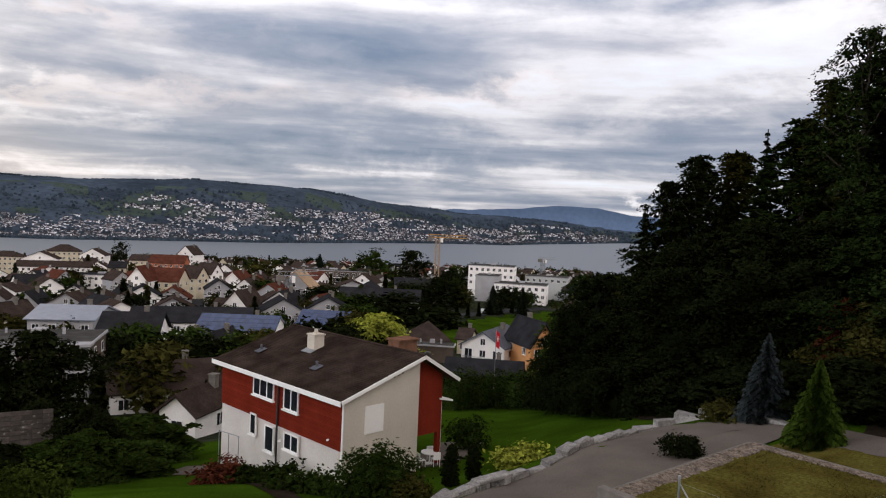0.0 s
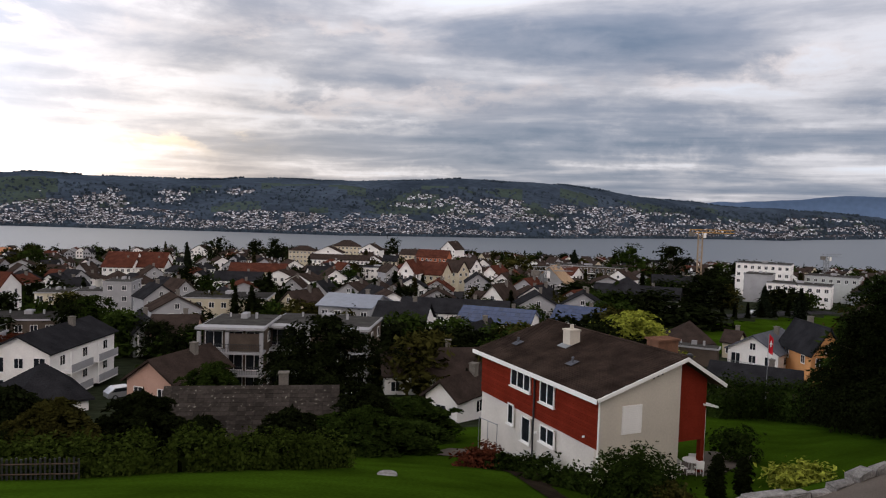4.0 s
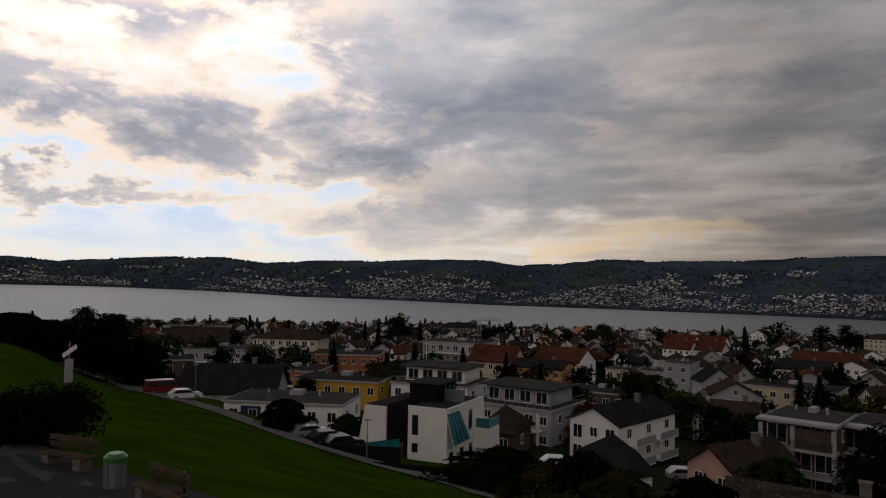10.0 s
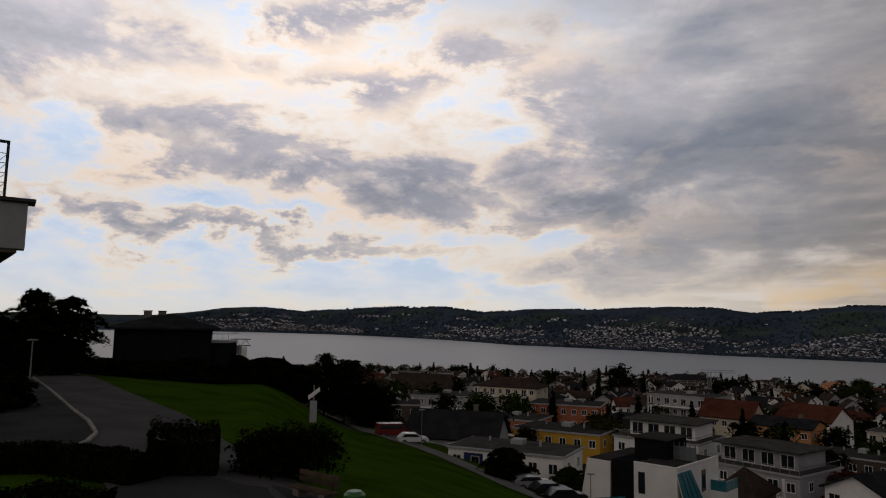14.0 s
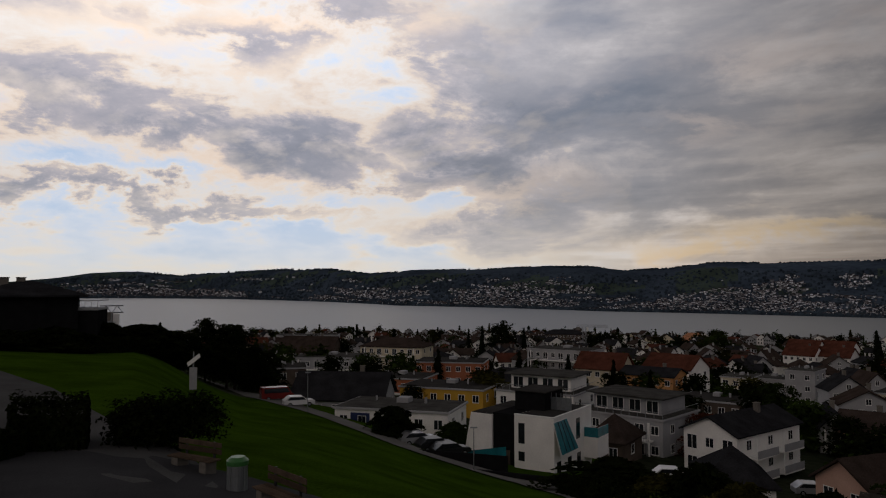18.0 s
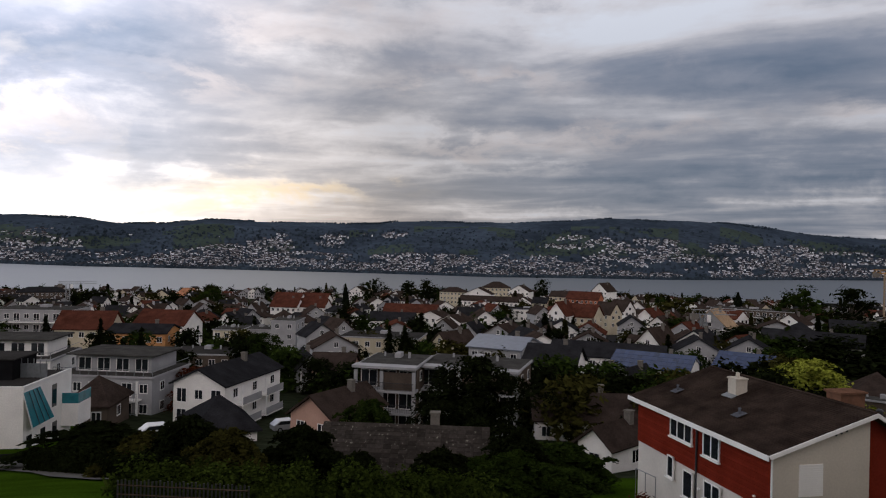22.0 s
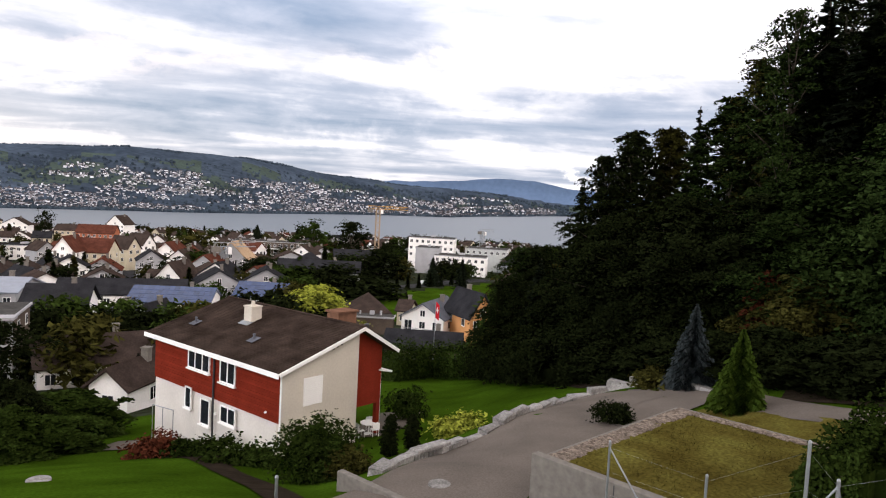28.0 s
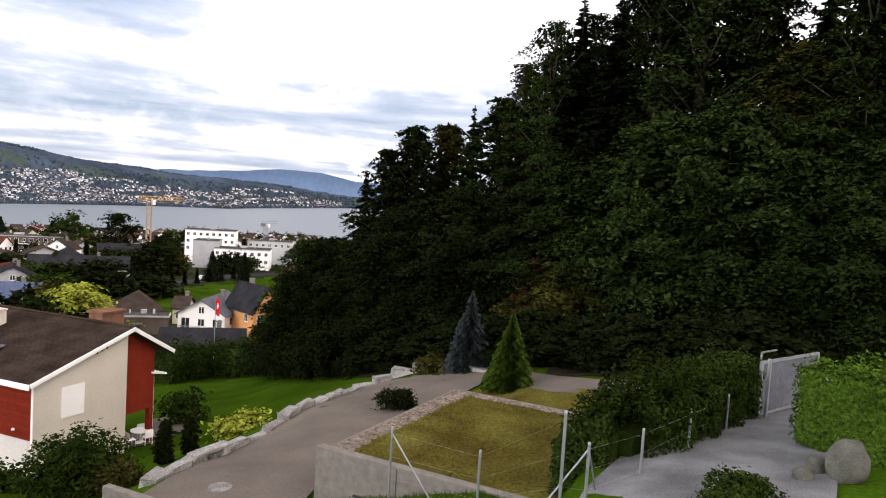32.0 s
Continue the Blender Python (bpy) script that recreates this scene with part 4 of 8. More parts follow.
def house(b, r, w, d, roof, rise, turn, wall_mat, roof_mat, label, eave, rows=2, balcony=0, blind=0, modern=0, name="house", storey=2.8, over=0.5, group="", courses=0, penthouse=0, garage=0):
    """A building whose front stands at a bearing and distance, its eaves at a height from the lens."""
    p = spot(b, r + d / 2)
    edge = min(ground(*spot(b, r)[:2]), p.z, ground(*spot(b, r + d)[:2]))
    top = EYE + eave
    foot = min(edge, top - 2.4)
    h = top - foot
    PLACED.append((p.x, p.y, max(w, d) * 0.62))
    ob = thing("apartment_block" if rows > 2 else name, (p.x, p.y, foot), -b + turn, label, "building", group)
    x0, x1, y0, y1 = -w / 2, w / 2, -d / 2, d / 2
    s = Solid()
    if roof == "gable_y":
        s.prism([(x0, -0.5), (x1, -0.5), (x1, h), (0, h + rise), (x0, h)], y0, y1)
    elif roof == "gable_x":
        n = Solid().prism([(y0, -0.5), (y1, -0.5), (y1, h), (0, h + rise), (y0, h)], x0, x1)
        s.add([(y, x, z) for x, y, z in n.v], [f[::-1] for f in n.f])
    else:
        s.box(x0, x1, y0, y1, -0.5, h)
    part("wall", s, wall_mat, ob)
    s, o, th = Solid(), over, 0.22
    if roof == "flat":
        s.box(x0 - 0.25, x1 + 0.25, y0 - 0.25, y1 + 0.25, h, h + 0.28, 1)
        s.box(x0 - 0.05, x1 + 0.05, y0 - 0.05, y1 + 0.05, h + 0.28, h + 0.32, 0)
        part("roof", s, [roof_mat, greywhite], ob)
        t = Solid().box(-w * 0.06, w * 0.05, d * 0.05, d * 0.25, h + 0.3, h + 1.0, 0, None, 0.04).tube((w * 0.2, d * 0.1, h + 0.3), (w * 0.2, d * 0.1, h + 1.1), 0.2, 0.2, 8).tube((-w * 0.28, d * 0.2, h + 0.3), (-w * 0.28, d * 0.2, h + 0.9), 0.15, 0.15, 8)
        tagged(part("roof_fitting", t, greywhite, ob), kind="stuff")
    elif roof == "hip":
        rl = max(0.0, w - d) / 2
        e = [(x0 - o, y0 - o, h), (x1 + o, y0 - o, h), (x1 + o, y1 + o, h), (x0 - o, y1 + o, h)]
        a, c = (-rl - 0.05, 0, h + rise), (rl + 0.05, 0, h + rise)
        s.add(e + [a, c] + [(x, y, z - th) for x, y, z in e], [(0, 1, 5, 4), (1, 2, 5), (2, 3, 4, 5), (3, 0, 4), (0, 6, 7, 1), (1, 7, 8, 2), (2, 8, 9, 3), (3, 9, 6, 0), (6, 9, 8, 7)])
        part("roof", s, roof_mat, ob)
    else:
        half = (w if roof == "gable_y" else d) / 2
        k = rise / half
        end0, end1 = (y0 - o, y1 + o) if roof == "gable_y" else (x0 - o, x1 + o)
        for sg in (-1, 1):
            q = [(sg * (half + o), end0, h - k * o + th), (sg * (half + o), end1, h - k * o + th), (0, end1, h + rise + th), (0, end0, h + rise + th)]
            if roof == "gable_x":
                q = [(y, x, z) for x, y, z in q]
            flip = (sg < 0) == (roof == "gable_y")
            s.slab(q[::-1] if flip else q, th)
        part("roof", s, roof_mat, ob)
        for q in range(courses):
            ya, yb = -half - o + (half + o) * q / courses, -half - o + (half + o) * (q + 1.06) / courses
            za, zb = h + k * (ya + half) + th + 0.05, h + k * (yb + half) + th + 0.02
            pieces = max(1, int(w / (0.9 if roof_mat == solar else 0.56)))
            for u in range(pieces):
                xa = end0 + (end1 - end0) * u / pieces
                part("tile", Solid().slab([(xa, ya, za), (xa + (end1 - end0) / pieces - 0.015, ya, za), (xa + (end1 - end0) / pieces - 0.015, yb, zb), (xa, yb, zb)], 0.04), roof_mat, ob)
        c = Solid().box(-0.35, 0.35, -0.35, 0.35, h + rise * 0.3, h + rise + 0.9, 0, None, 0.03).box(-0.42, 0.42, -0.42, 0.42, h + rise + 0.9, h + rise + 1.0)
        part("chimney", c, concrete, ob, "", pose(w * 0.18 if roof == "gable_x" else w * 0.1, d * 0.15, 0))
    if penthouse:
        a, c, e, g = x0 + 0.12 * w, x1 - 0.10 * w, y0 + 0.22 * d, y1 - 0.12 * d
        part("penthouse", Solid().box(a, c, e, g, h + 0.3, h + 2.7), wall_mat, ob)
        part("penthouse_roof", Solid().box(a - 0.9, c + 0.9, e - 1.0, g + 0.4, h + 2.7, h + 2.95, 0, None, 0.03), roof_mat, ob)
        for i in range(max(2, int((c - a) / 2.6))):
            k = max(2, int((c - a) / 2.6))
            part("window", window_mesh(1.9, 1.9, 1), None, ob, "", pose(a + (i + 0.5) * (c - a) / k, e, h + 0.45))
        part("roof_railing", Solid().box(x0, x1, y0, y0 + 0.05, h + 1.15, h + 1.22).box(x1 - 0.05, x1, y0, y1, h + 1.15, h + 1.22), steel, ob)
        for i in range(12):
            part("baluster", Solid().box(x0 + w * i / 11 - 0.03, x0 + w * i / 11 + 0.03, y0, y0 + 0.05, h + 0.3, h + 1.16), steel, ob)
    if garage:
        part("garage_door", Solid().box(x0 + 2.3, x0 + 5.0, y0 - 0.06, y0 + 0.05, h - 2.5, h - 0.4, 0, None, 0.02), bluepaint, ob, "dark blue garage door")
    if blind or modern:
        return ob
    rows = max(1, min(rows, int((h + 0.4) / storey)))
    across = max(1, int(w / 2.4))
    for k in range(rows):
        z = h - (k + 1) * storey + 0.75
        if z < -0.2:
            continue
        for i in range(across):
            x = (i + 0.5) / across * w - w / 2
            if balcony == 3:
                part("window", window_mesh(w / across - 0.35, 2.2, 1), None, ob, "", pose(x, y0, z - 0.65))
                continue
            tall = balcony and i % 2 == 0
            part("window", window_mesh(1.5 if tall else 1.2, 1.9 if tall else 1.3, 1), None, ob, "", pose(x, y0, z - (0.5 if tall else 0)))
        for sgn in () if r > 330 else (1 if turn > 0 else -1,) if group else (-1, 1):
            deep = max(1, int(d / 4.5))
            for i in range(deep):
                part("window", window_mesh(1.2, 1.3, 1), None, ob, "", pose(sgn * w / 2, (i + 0.5) / deep * d - d / 2, z, 0, 0, 90 * sgn))
        if balcony == 2:
            bz = z - 0.75
            for i in range(2):
                c = -d * 0.22 + i * d * 0.42
                part("balcony_slab", Solid().box(w / 2, w / 2 + 1.7, c - d * 0.16, c + d * 0.16, bz - 0.2, bz, 0, None, 0.02), paintwhite, ob)
                part("balcony_front", Solid().box(w / 2 + 1.62, w / 2 + 1.7, c - d * 0.16, c + d * 0.16, bz, bz + 0.95), greywhite, ob)
                part("pillar", Solid().box(w / 2 + 1.5, w / 2 + 1.62, c - d * 0.16, c - d * 0.16 + 0.12, bz, bz + storey - 0.2), paintwhite, ob)
        elif balcony == 3:
            bz = z - 0.75
            part("balcony_slab", Solid().box(x0 - 0.2, x1 + 0.2, y0 - 2.2, y0, bz - 0.3, bz, 0, None, 0.02), greywhite, ob)
            rail = Solid().box(x0, x1, y0 - 2.15, y0 - 2.1, bz + 0.95, bz + 1.02).box(x0, x1, y0 - 2.14, y0 - 2.11, bz + 0.5, bz + 0.53)
            for i in range(int(w / 0.3) + 1):
                rail.box(x0 + i * 0.3, x0 + i * 0.3 + 0.03, y0 - 2.14, y0 - 2.11, bz, bz + 0.96)
            part("railing", rail, darkpaint, ob)
            for x in (x0, x0 + w * 0.45, x1):
                part("pillar", Solid().box(x - 0.22, x + 0.22, y0 - 2.05, y0 - 1.7, bz, bz + storey - 0.3), greywhite, ob)
            if k == 0:
                part("roof_canopy", Solid().box(x0 - 0.4, x1 + 0.4, y0 - 2.4, y0 - 0.3, h - 0.02, h + 0.33, 0, None, 0.02), greywhite, ob)
                part("screen", Solid().box(x0 + w * 0.47, x1 - 0.3, y0 - 1.75, y0 - 1.68, bz + 0.05, bz + storey - 0.5), brownwall, ob, "brown slatted privacy screen")
        elif balcony:
            bz, bw = z - 0.75, min(w * 0.92, max(3.0, w * 0.8))
            part("balcony_slab", Solid().box(-bw / 2, bw / 2, y0 - 1.6, y0, bz - 0.22, bz, 0, None, 0.02), paintwhite, ob)
            rail = Solid().box(-bw / 2, bw / 2, y0 - 1.58, y0 - 1.53, bz + 0.95, bz + 1.02)
            for i in range(int(bw / 0.35) + 1):
                x = -bw / 2 + i * bw / int(bw / 0.35)
                rail.box(x - 0.02, x + 0.02, y0 - 1.57, y0 - 1.54, bz, bz + 0.96)
            part("railing", rail, steel, ob)
            if i:
                for x in (-bw / 2, bw / 2):
                    part("pillar", Solid().box(x - 0.13, x + 0.13, y0 - 1.55, y0 - 1.3, bz - (storey if k == rows - 1 else 0) * 0.3, bz + storey - 0.18), paintwhite, ob)
    if roof == "gable_y" and rise > 2.2:
        part("window", window_mesh(1.0, 1.2, 1), None, ob, "", pose(0, y0, h + 0.1))
    return ob



def tree_fill(name, spots, mats, label, n, size):
    """Far garden trees joined into one object; spots: (kind, bearing, distance, height, radius)."""
    rng = np.random.default_rng(99)
    protos = {}
    for kind in ("broad", "spruce"):
        protos[kind] = [tree_parts(kind, 60 + k, 8.0, 3.0 if kind == "broad" else 1.7, mats[0], n, size)[1] for k in range(3)]
    data = {}
    for kind, ms in protos.items():
        data[kind] = [(np.array([v.co[:] for v in m.vertices]), [tuple(p.vertices) for p in m.polygons]) for m in ms]
    verts, faces, index, count = [], [], [], 0
    for q, (kind, b, r, h, wide) in enumerate(spots):
        v, f = data[kind][q % 3]
        p, a = spot(b, r), rng.random() * math.tau
        k = wide / (3.0 if kind == "broad" else 1.7)
        c, s = math.cos(a) * k, math.sin(a) * k
        verts.append(np.stack([v[:, 0] * c - v[:, 1] * s + p.x, v[:, 0] * s + v[:, 1] * c + p.y, v[:, 2] * h / 8.0 + p.z], 1))
        faces += [tuple(i + count for i in t) for t in f]
        index += [int(rng.integers(0, len(mats)))] * len(f)
        count += len(v)
    return tagged(new(name, surface(name, np.concatenate(verts).tolist(), faces, mats, index, smooth=False)), label, "trees", "", "stuff")
# houses and blocks on the slope below the meadow
house(-75.8, 150, 13.4, 11.0, 'flat', 0.3, -20, terracotta, tileflat, 'terracotta block with pale balconies', eave=-19.2, rows=2,balcony=1)
house(-71.6, 175, 17.3, 12.0, 'flat', 0.3, -10, terracotta, tileflat, 'red-brown block with a flat roof', eave=-18.5, rows=2)
house(-85.1, 150, 9.2, 10.0, 'flat', 0.0, 0, brownwall, tileflat, 'low brown house with a flat roof', eave=-16.7, rows=1)
house(-81.3, 190, 18.4, 14.0, 'flat', 0.0, -12, greywhite, gravel, 'white terraced block with long balconies', eave=-18.6, rows=3,balcony=1)
house(-76.1, 215, 19.9, 12.0, 'hip', 2.5, -20, cream, browntile, 'cream apartment house with balconies', eave=-17.7, rows=3,balcony=1)
house(-83.0, 260, 21.0, 10.0, 'gable_x', 5.0, -25, brownwall, browntile, 'old house under a large brown roof', eave=-22.7, rows=1)
house(-85.7, 230, 7.4, 9.0, 'gable_y', 3.5, 10, white, browntile, 'white gabled house with a brown roof', eave=-22.0, rows=2)
house(-86.6, 330, 7.8, 9.0, 'gable_y', 4.5, 10, white, darktile, 'white gabled house near the shore', eave=-24.5, rows=2)
house(-83.2, 380, 32.1, 12.0, 'flat', 0.0, -10, greywhite, gravel, 'long pale building near the lake', eave=-24.8, rows=2)
house(-41.0, 80, 6.2, 10.0, 'gable_y', 2.2, -38, pink, browntile, 'pink bungalow under a brown gabled roof', eave=-19.2, rows=1)
house(-36.4, 92, 7.7, 9.0, 'flat', 0.0, -14, brownwall, gravel, 'brown apartment block with deep white-framed balconies', eave=-15.4, rows=4,balcony=3)
house(-29.9, 94, 13.8, 9.0, 'flat', 0.0, -14, brownwall, gravel, 'long apartment block with white balcony frames', eave=-15.8, rows=4,balcony=3)
house(-21.2, 88, 13.1, 10.0, 'gable_x', 2.4, 8, white, browntile, 'long low house with a brown tiled roof', eave=-20.7, rows=1)
house(-43.7, 128, 4.7, 9.0, 'gable_y', 2.4, 10, greywhite, darktile, 'small grey house with a balcony gable', eave=-21.9, rows=2,balcony=1)
house(-41.4, 126, 7.3, 10.0, 'gable_x', 2.2, -10, pink, browntile, 'pinkish house with a low brown roof', eave=-21.8, rows=2)
house(-51.5, 150, 12.4, 10.0, 'flat', 0.0, -18, greywhite, tileflat, 'low grey house with a flat roof', eave=-23.1, rows=1)
house(-49.5, 205, 7.9, 10.0, 'flat', 0.0, -15, cream, gravel, 'cream block with a flat roof', eave=-24.0, rows=3,balcony=1)
house(-47.3, 208, 10.8, 10.0, 'flat', 0.0, -15, greywhite, gravel, 'beige block joined to a stair tower', eave=-24.3, rows=3)
house(-45.2, 200, 7.0, 10.0, 'flat', 0.0, -15, greywhite, gravel, 'grey stair tower block', eave=-21.0, rows=4)
house(-37.5, 165, 19.0, 12.0, 'flat', 0.0, -12, cream, tileflat, 'long cream block with a shallow dark roof', eave=-21.2, rows=2)
house(-23.6, 118, 8.7, 11.0, 'gable_x', 3.0, -12, white, darktile, 'white house with a wide dark slate roof', eave=-19.2, rows=2)
house(-27.6, 130, 10.2, 12.0, 'gable_x', 1.6, -20, greywhite, metal, 'building with a pale metal solar roof', eave=-18.1, rows=2)
house(-23.1, 255, 7.0, 12.0, 'gable_y', 4.6, -20, white, redtile, 'tall white gabled house with a balcony', eave=-22.6, rows=3,balcony=1)
house(-21.3, 262, 10.6, 12.0, 'gable_x', 4.2, -20, cream, redtile, 'row house with an orange-red tiled roof', eave=-23.5, rows=2)
house(-19.5, 275, 5.8, 10.0, 'gable_y', 4.0, 40, cream, browntile, 'row house stepping down the street', eave=-23.1, rows=2)
house(-18.4, 300, 6.3, 10.0, 'gable_y', 4.0, 40, white, browntile, 'white row house along the street', eave=-23.6, rows=2)
house(-8.8, 330, 33.5, 12.0, 'flat', 0.0, -8, brownwall, gravel, 'brown-grey apartment row with balconies', eave=-23.2, rows=3,balcony=1)
house(-4.9, 205, 23.6, 11.0, 'gable_x', 2.8, -6, white, darktile, 'long white house row with a dark roof', eave=-22.4, rows=2)
house(-2.1, 255, 15.3, 11.0, 'gable_x', 2.6, 4, cream, darktile, 'cream house with a wide dark roof', eave=-22.5, rows=2)
house(4.2, 300, 19.6, 14.0, 'flat', 0.0, -6, white, gravel, 'white clinic block with a flat roof', eave=-16.4, rows=3)
house(3.9, 270, 8.9, 14.0, 'flat', 0.0, -6, greywhite, gravel, 'windowless pale grey wing of the clinic', eave=-18.7, blind=1)
house(6.6, 265, 19.7, 12.0, 'flat', 0.0, -6, white, gravel, 'low white wing with a long window band', eave=-20.9, rows=2)
house(8.7, 300, 17.9, 14.0, 'flat', 0.0, -6, palepanel, gravel, 'pale grey flat-roofed commercial building', eave=-19.9, rows=1)
# the old town near the shore
house(-19.8, 520, 12.6, 14.0, 'gable_y', 6.0, -30, white, browntile, 'tall white gabled house by the lake', eave=-27.7, rows=3)
house(-28.4, 480, 18.6, 14.0, 'hip', 4.0, 0, cream, browntile, 'church hall with a hipped brown roof', eave=-25.2, rows=2)
house(-31.9, 470, 17.0, 12.0, 'hip', 3.0, -10, cream, browntile, 'cream building with a colonnade', eave=-28.1, rows=3)
house(-29.8, 440, 17.8, 12.0, 'gable_y', 4.0, -10, white, browntile, 'white town house with a gable', eave=-27.5, rows=3)
house(-26.4, 470, 14.1, 12.0, 'gable_y', 4.0, -15, white, browntile, 'white gabled town house', eave=-26.8, rows=3)
house(-28.9, 400, 34.0, 12.0, 'gable_x', 2.6, -10, white, browntile, 'long white town house', eave=-28.9, rows=3)
house(-26.0, 330, 23.6, 12.0, 'flat', 0.4, -16, white, darktile, 'white terraced block with grey roof rail', eave=-27.3, rows=3)
house(-21.3, 400, 18.1, 12.0, 'gable_x', 4.0, -16, terracotta, redtile, 'terracotta hall with a red roof', eave=-26.1, rows=2)
house(-23.2, 430, 11.1, 12.0, 'gable_x', 3.0, -16, cream, browntile, 'cream town house with a brown roof', eave=-26.9, rows=2)
house(-45.3, 330, 12.5, 10.0, 'gable_x', 3.6, -22, white, redtile, 'row house with red tiles', eave=-27.9, rows=2)
house(-43.2, 330, 14.0, 10.0, 'gable_x', 3.6, -22, white, redtile, 'row house with red tiles', eave=-28.0, rows=2)
house(-45.1, 370, 14.1, 10.0, 'gable_x', 3.6, -22, white, redtile, 'row house with red tiles', eave=-27.9, rows=2)
house(-43.0, 370, 14.2, 10.0, 'gable_x', 3.6, -22, white, redtile, 'row house with red tiles', eave=-28.0, rows=2)
house(-35.3, 300, 22.8, 11.0, 'gable_x', 3.0, -10, cream, redtile, 'long low house with orange-red tiles', eave=-27.1, rows=2)
house(-42.5, 235, 4.7, 9.0, 'gable_y', 2.6, -20, white, browntile, 'small white gabled house', eave=-26.2, rows=2)
house(-41.1, 245, 5.7, 9.0, 'gable_y', 2.6, -20, white, browntile, 'small white gabled house', eave=-27.0, rows=2)
house(-39.6, 270, 6.8, 9.0, 'gable_y', 2.6, -20, white, darktile, 'white house with a dark roof', eave=-27.1, rows=2)
house(-36.8, 265, 16.9, 10.0, 'gable_x', 2.8, -10, white, darktile, 'white house row under a dark roof', eave=-27.3, rows=2)
house(-31.8, 160, 5.2, 10.0, 'gable_y', 2.6, -40, cream, browntile, 'cream gabled house with a brown roof', eave=-21.7, rows=1)
house(-39.6, 520, 12.2, 10.0, 'gable_y', 3.6, -25, white, browntile, 'white gabled house by the water', eave=-32.2, rows=3)
house(-52.8, 520, 18.6, 12.0, 'hip', 5.5, 0, cream, orangetile, 'building with a pale orange pyramid roof', eave=-36.6, rows=2)
house(-62.6, 480, 26.4, 12.0, 'hip', 3.0, 0, brownwall, darktile, 'dark hipped house among the shore trees', eave=-30.7, rows=2)
# read anew
house(-71.8, 125, 15.7, 10.0, 'flat', 0.3, -20, yellow, tileflat, 'yellow rendered block with a low dark roof', eave=-17.8, rows=2)
house(-75.7, 92, 15.7, 9.0, 'flat', 0.0, -20, white, gravel, 'low white house with a gravel roof and blue garage door', eave=-15.9, rows=1,garage=1)
house(-80.3, 108, 14.1, 10.0, 'gable_x', 3.4, -15, greywhite, darktile, 'low house under a wide dark hipped roof', eave=-16.7, rows=1)
house(-55.8, 172, 12.8, 10.0, 'gable_x', 1.5, -20, orange, darktile, 'orange rendered house with a low dark roof', eave=-20.4, rows=2)
house(-54.1, 190, 13.3, 10.0, 'gable_x', 3.2, -30, white, redtile, 'white house with a bright red tiled roof', eave=-20.5, rows=2)
house(-59.5, 182, 12.0, 10.0, 'gable_x', 3.6, -20, cream, redtile, 'cream house with a long red roof and dormers', eave=-20.2, rows=1)
house(-62.5, 205, 19.2, 12.0, 'flat', 0.0, -25, greywhite, gravel, 'pale grey three-storey block with long white balconies', eave=-17.8, rows=3,balcony=1)
house(-66.5, 165, 19.5, 12.0, 'hip', 2.6, -15, greywhite, darktile, 'low building under a wide black hipped roof', eave=-21.6, rows=1)
house(-64.0, 118, 13.8, 12.0, 'flat', 0.0, -22, white, gravel, 'pale terraced block with a set-back roof storey', eave=-17.4, rows=2,penthouse=1)
house(-57.1, 108, 14.4, 12.0, 'flat', 0.0, -28, greywhite, gravel, 'light grey apartment block with a dark set-back storey', eave=-18.9, rows=3,balcony=1,penthouse=1)
house(-58.8, 96, 5.0, 8.0, 'hip', 3.0, -20, brownwall, browntile, 'small house with a dark pyramid roof', eave=-20.1, rows=1)
house(-49.5, 98, 7.7, 16.0, 'gable_y', 1.9, -30, white, darktile, 'white gabled house with side balconies and a long dark roof', eave=-18.7, rows=2,balcony=2)
house(-50.3, 80, 6.8, 9.0, 'hip', 3.2, 10, white, darktile, 'small white house under a steep dark hipped roof', eave=-20.4, rows=1)
house(-51.3, 140, 12.0, 10.0, 'flat', 0.0, -16, brownwall, tileflat, 'low brown house with a shallow black roof', eave=-21.0, rows=1)
house(-19.4, 148, 23.0, 11.0, 'gable_x', 2.3, -6, white, darktile, 'long low building with a black roof', eave=-21.4, rows=1)
house(-19.5, 118, 3.0, 8.0, 'gable_y', 2.0, -25, greywhite, greytile, 'small grey two-storey house beside a conifer', eave=-21.2, rows=2,balcony=1)
house(-17.3, 122, 3.5, 8.0, 'gable_y', 2.2, -25, white, darktile, 'small white gabled house behind the conifer', eave=-21.7, rows=1)
house(-15.8, 140, 14.7, 11.0, 'gable_x', 2.2, -14, white, solar, 'long house with a blue solar roof', eave=-21.9, rows=2,courses=4)
house(-9.2, 150, 10.0, 10.0, 'gable_x', 2.3, -14, white, solar, 'second house with a blue solar roof', eave=-22.1, rows=2,courses=4)
house(-15.7, 185, 7.5, 11.0, 'gable_y', 4.2, -24, white, browntile, 'white gabled house with a steep brown roof', eave=-23.1, rows=2)
house(-17.0, 188, 4.5, 8.0, 'gable_x', 2.0, -24, white, browntile, 'low wing of the white gabled house', eave=-23.5, rows=1)
house(-16.2, 262, 10.7, 12.0, 'gable_y', 5.0, -20, white, redtile, 'white gabled house with a red-brown roof', eave=-24.7, rows=3,balcony=1)
house(-11.5, 226, 10.2, 11.0, 'gable_y', 5.0, -15, greywhite, frame_wood, 'house under construction with scaffolding', eave=-21.4, rows=2,balcony=1)
house(4.6, 124, 8.1, 12.0, 'gable_y', 2.4, -20, white, greytile, 'white house with a grey roof and dormer', eave=-21.0, rows=2,balcony=1)
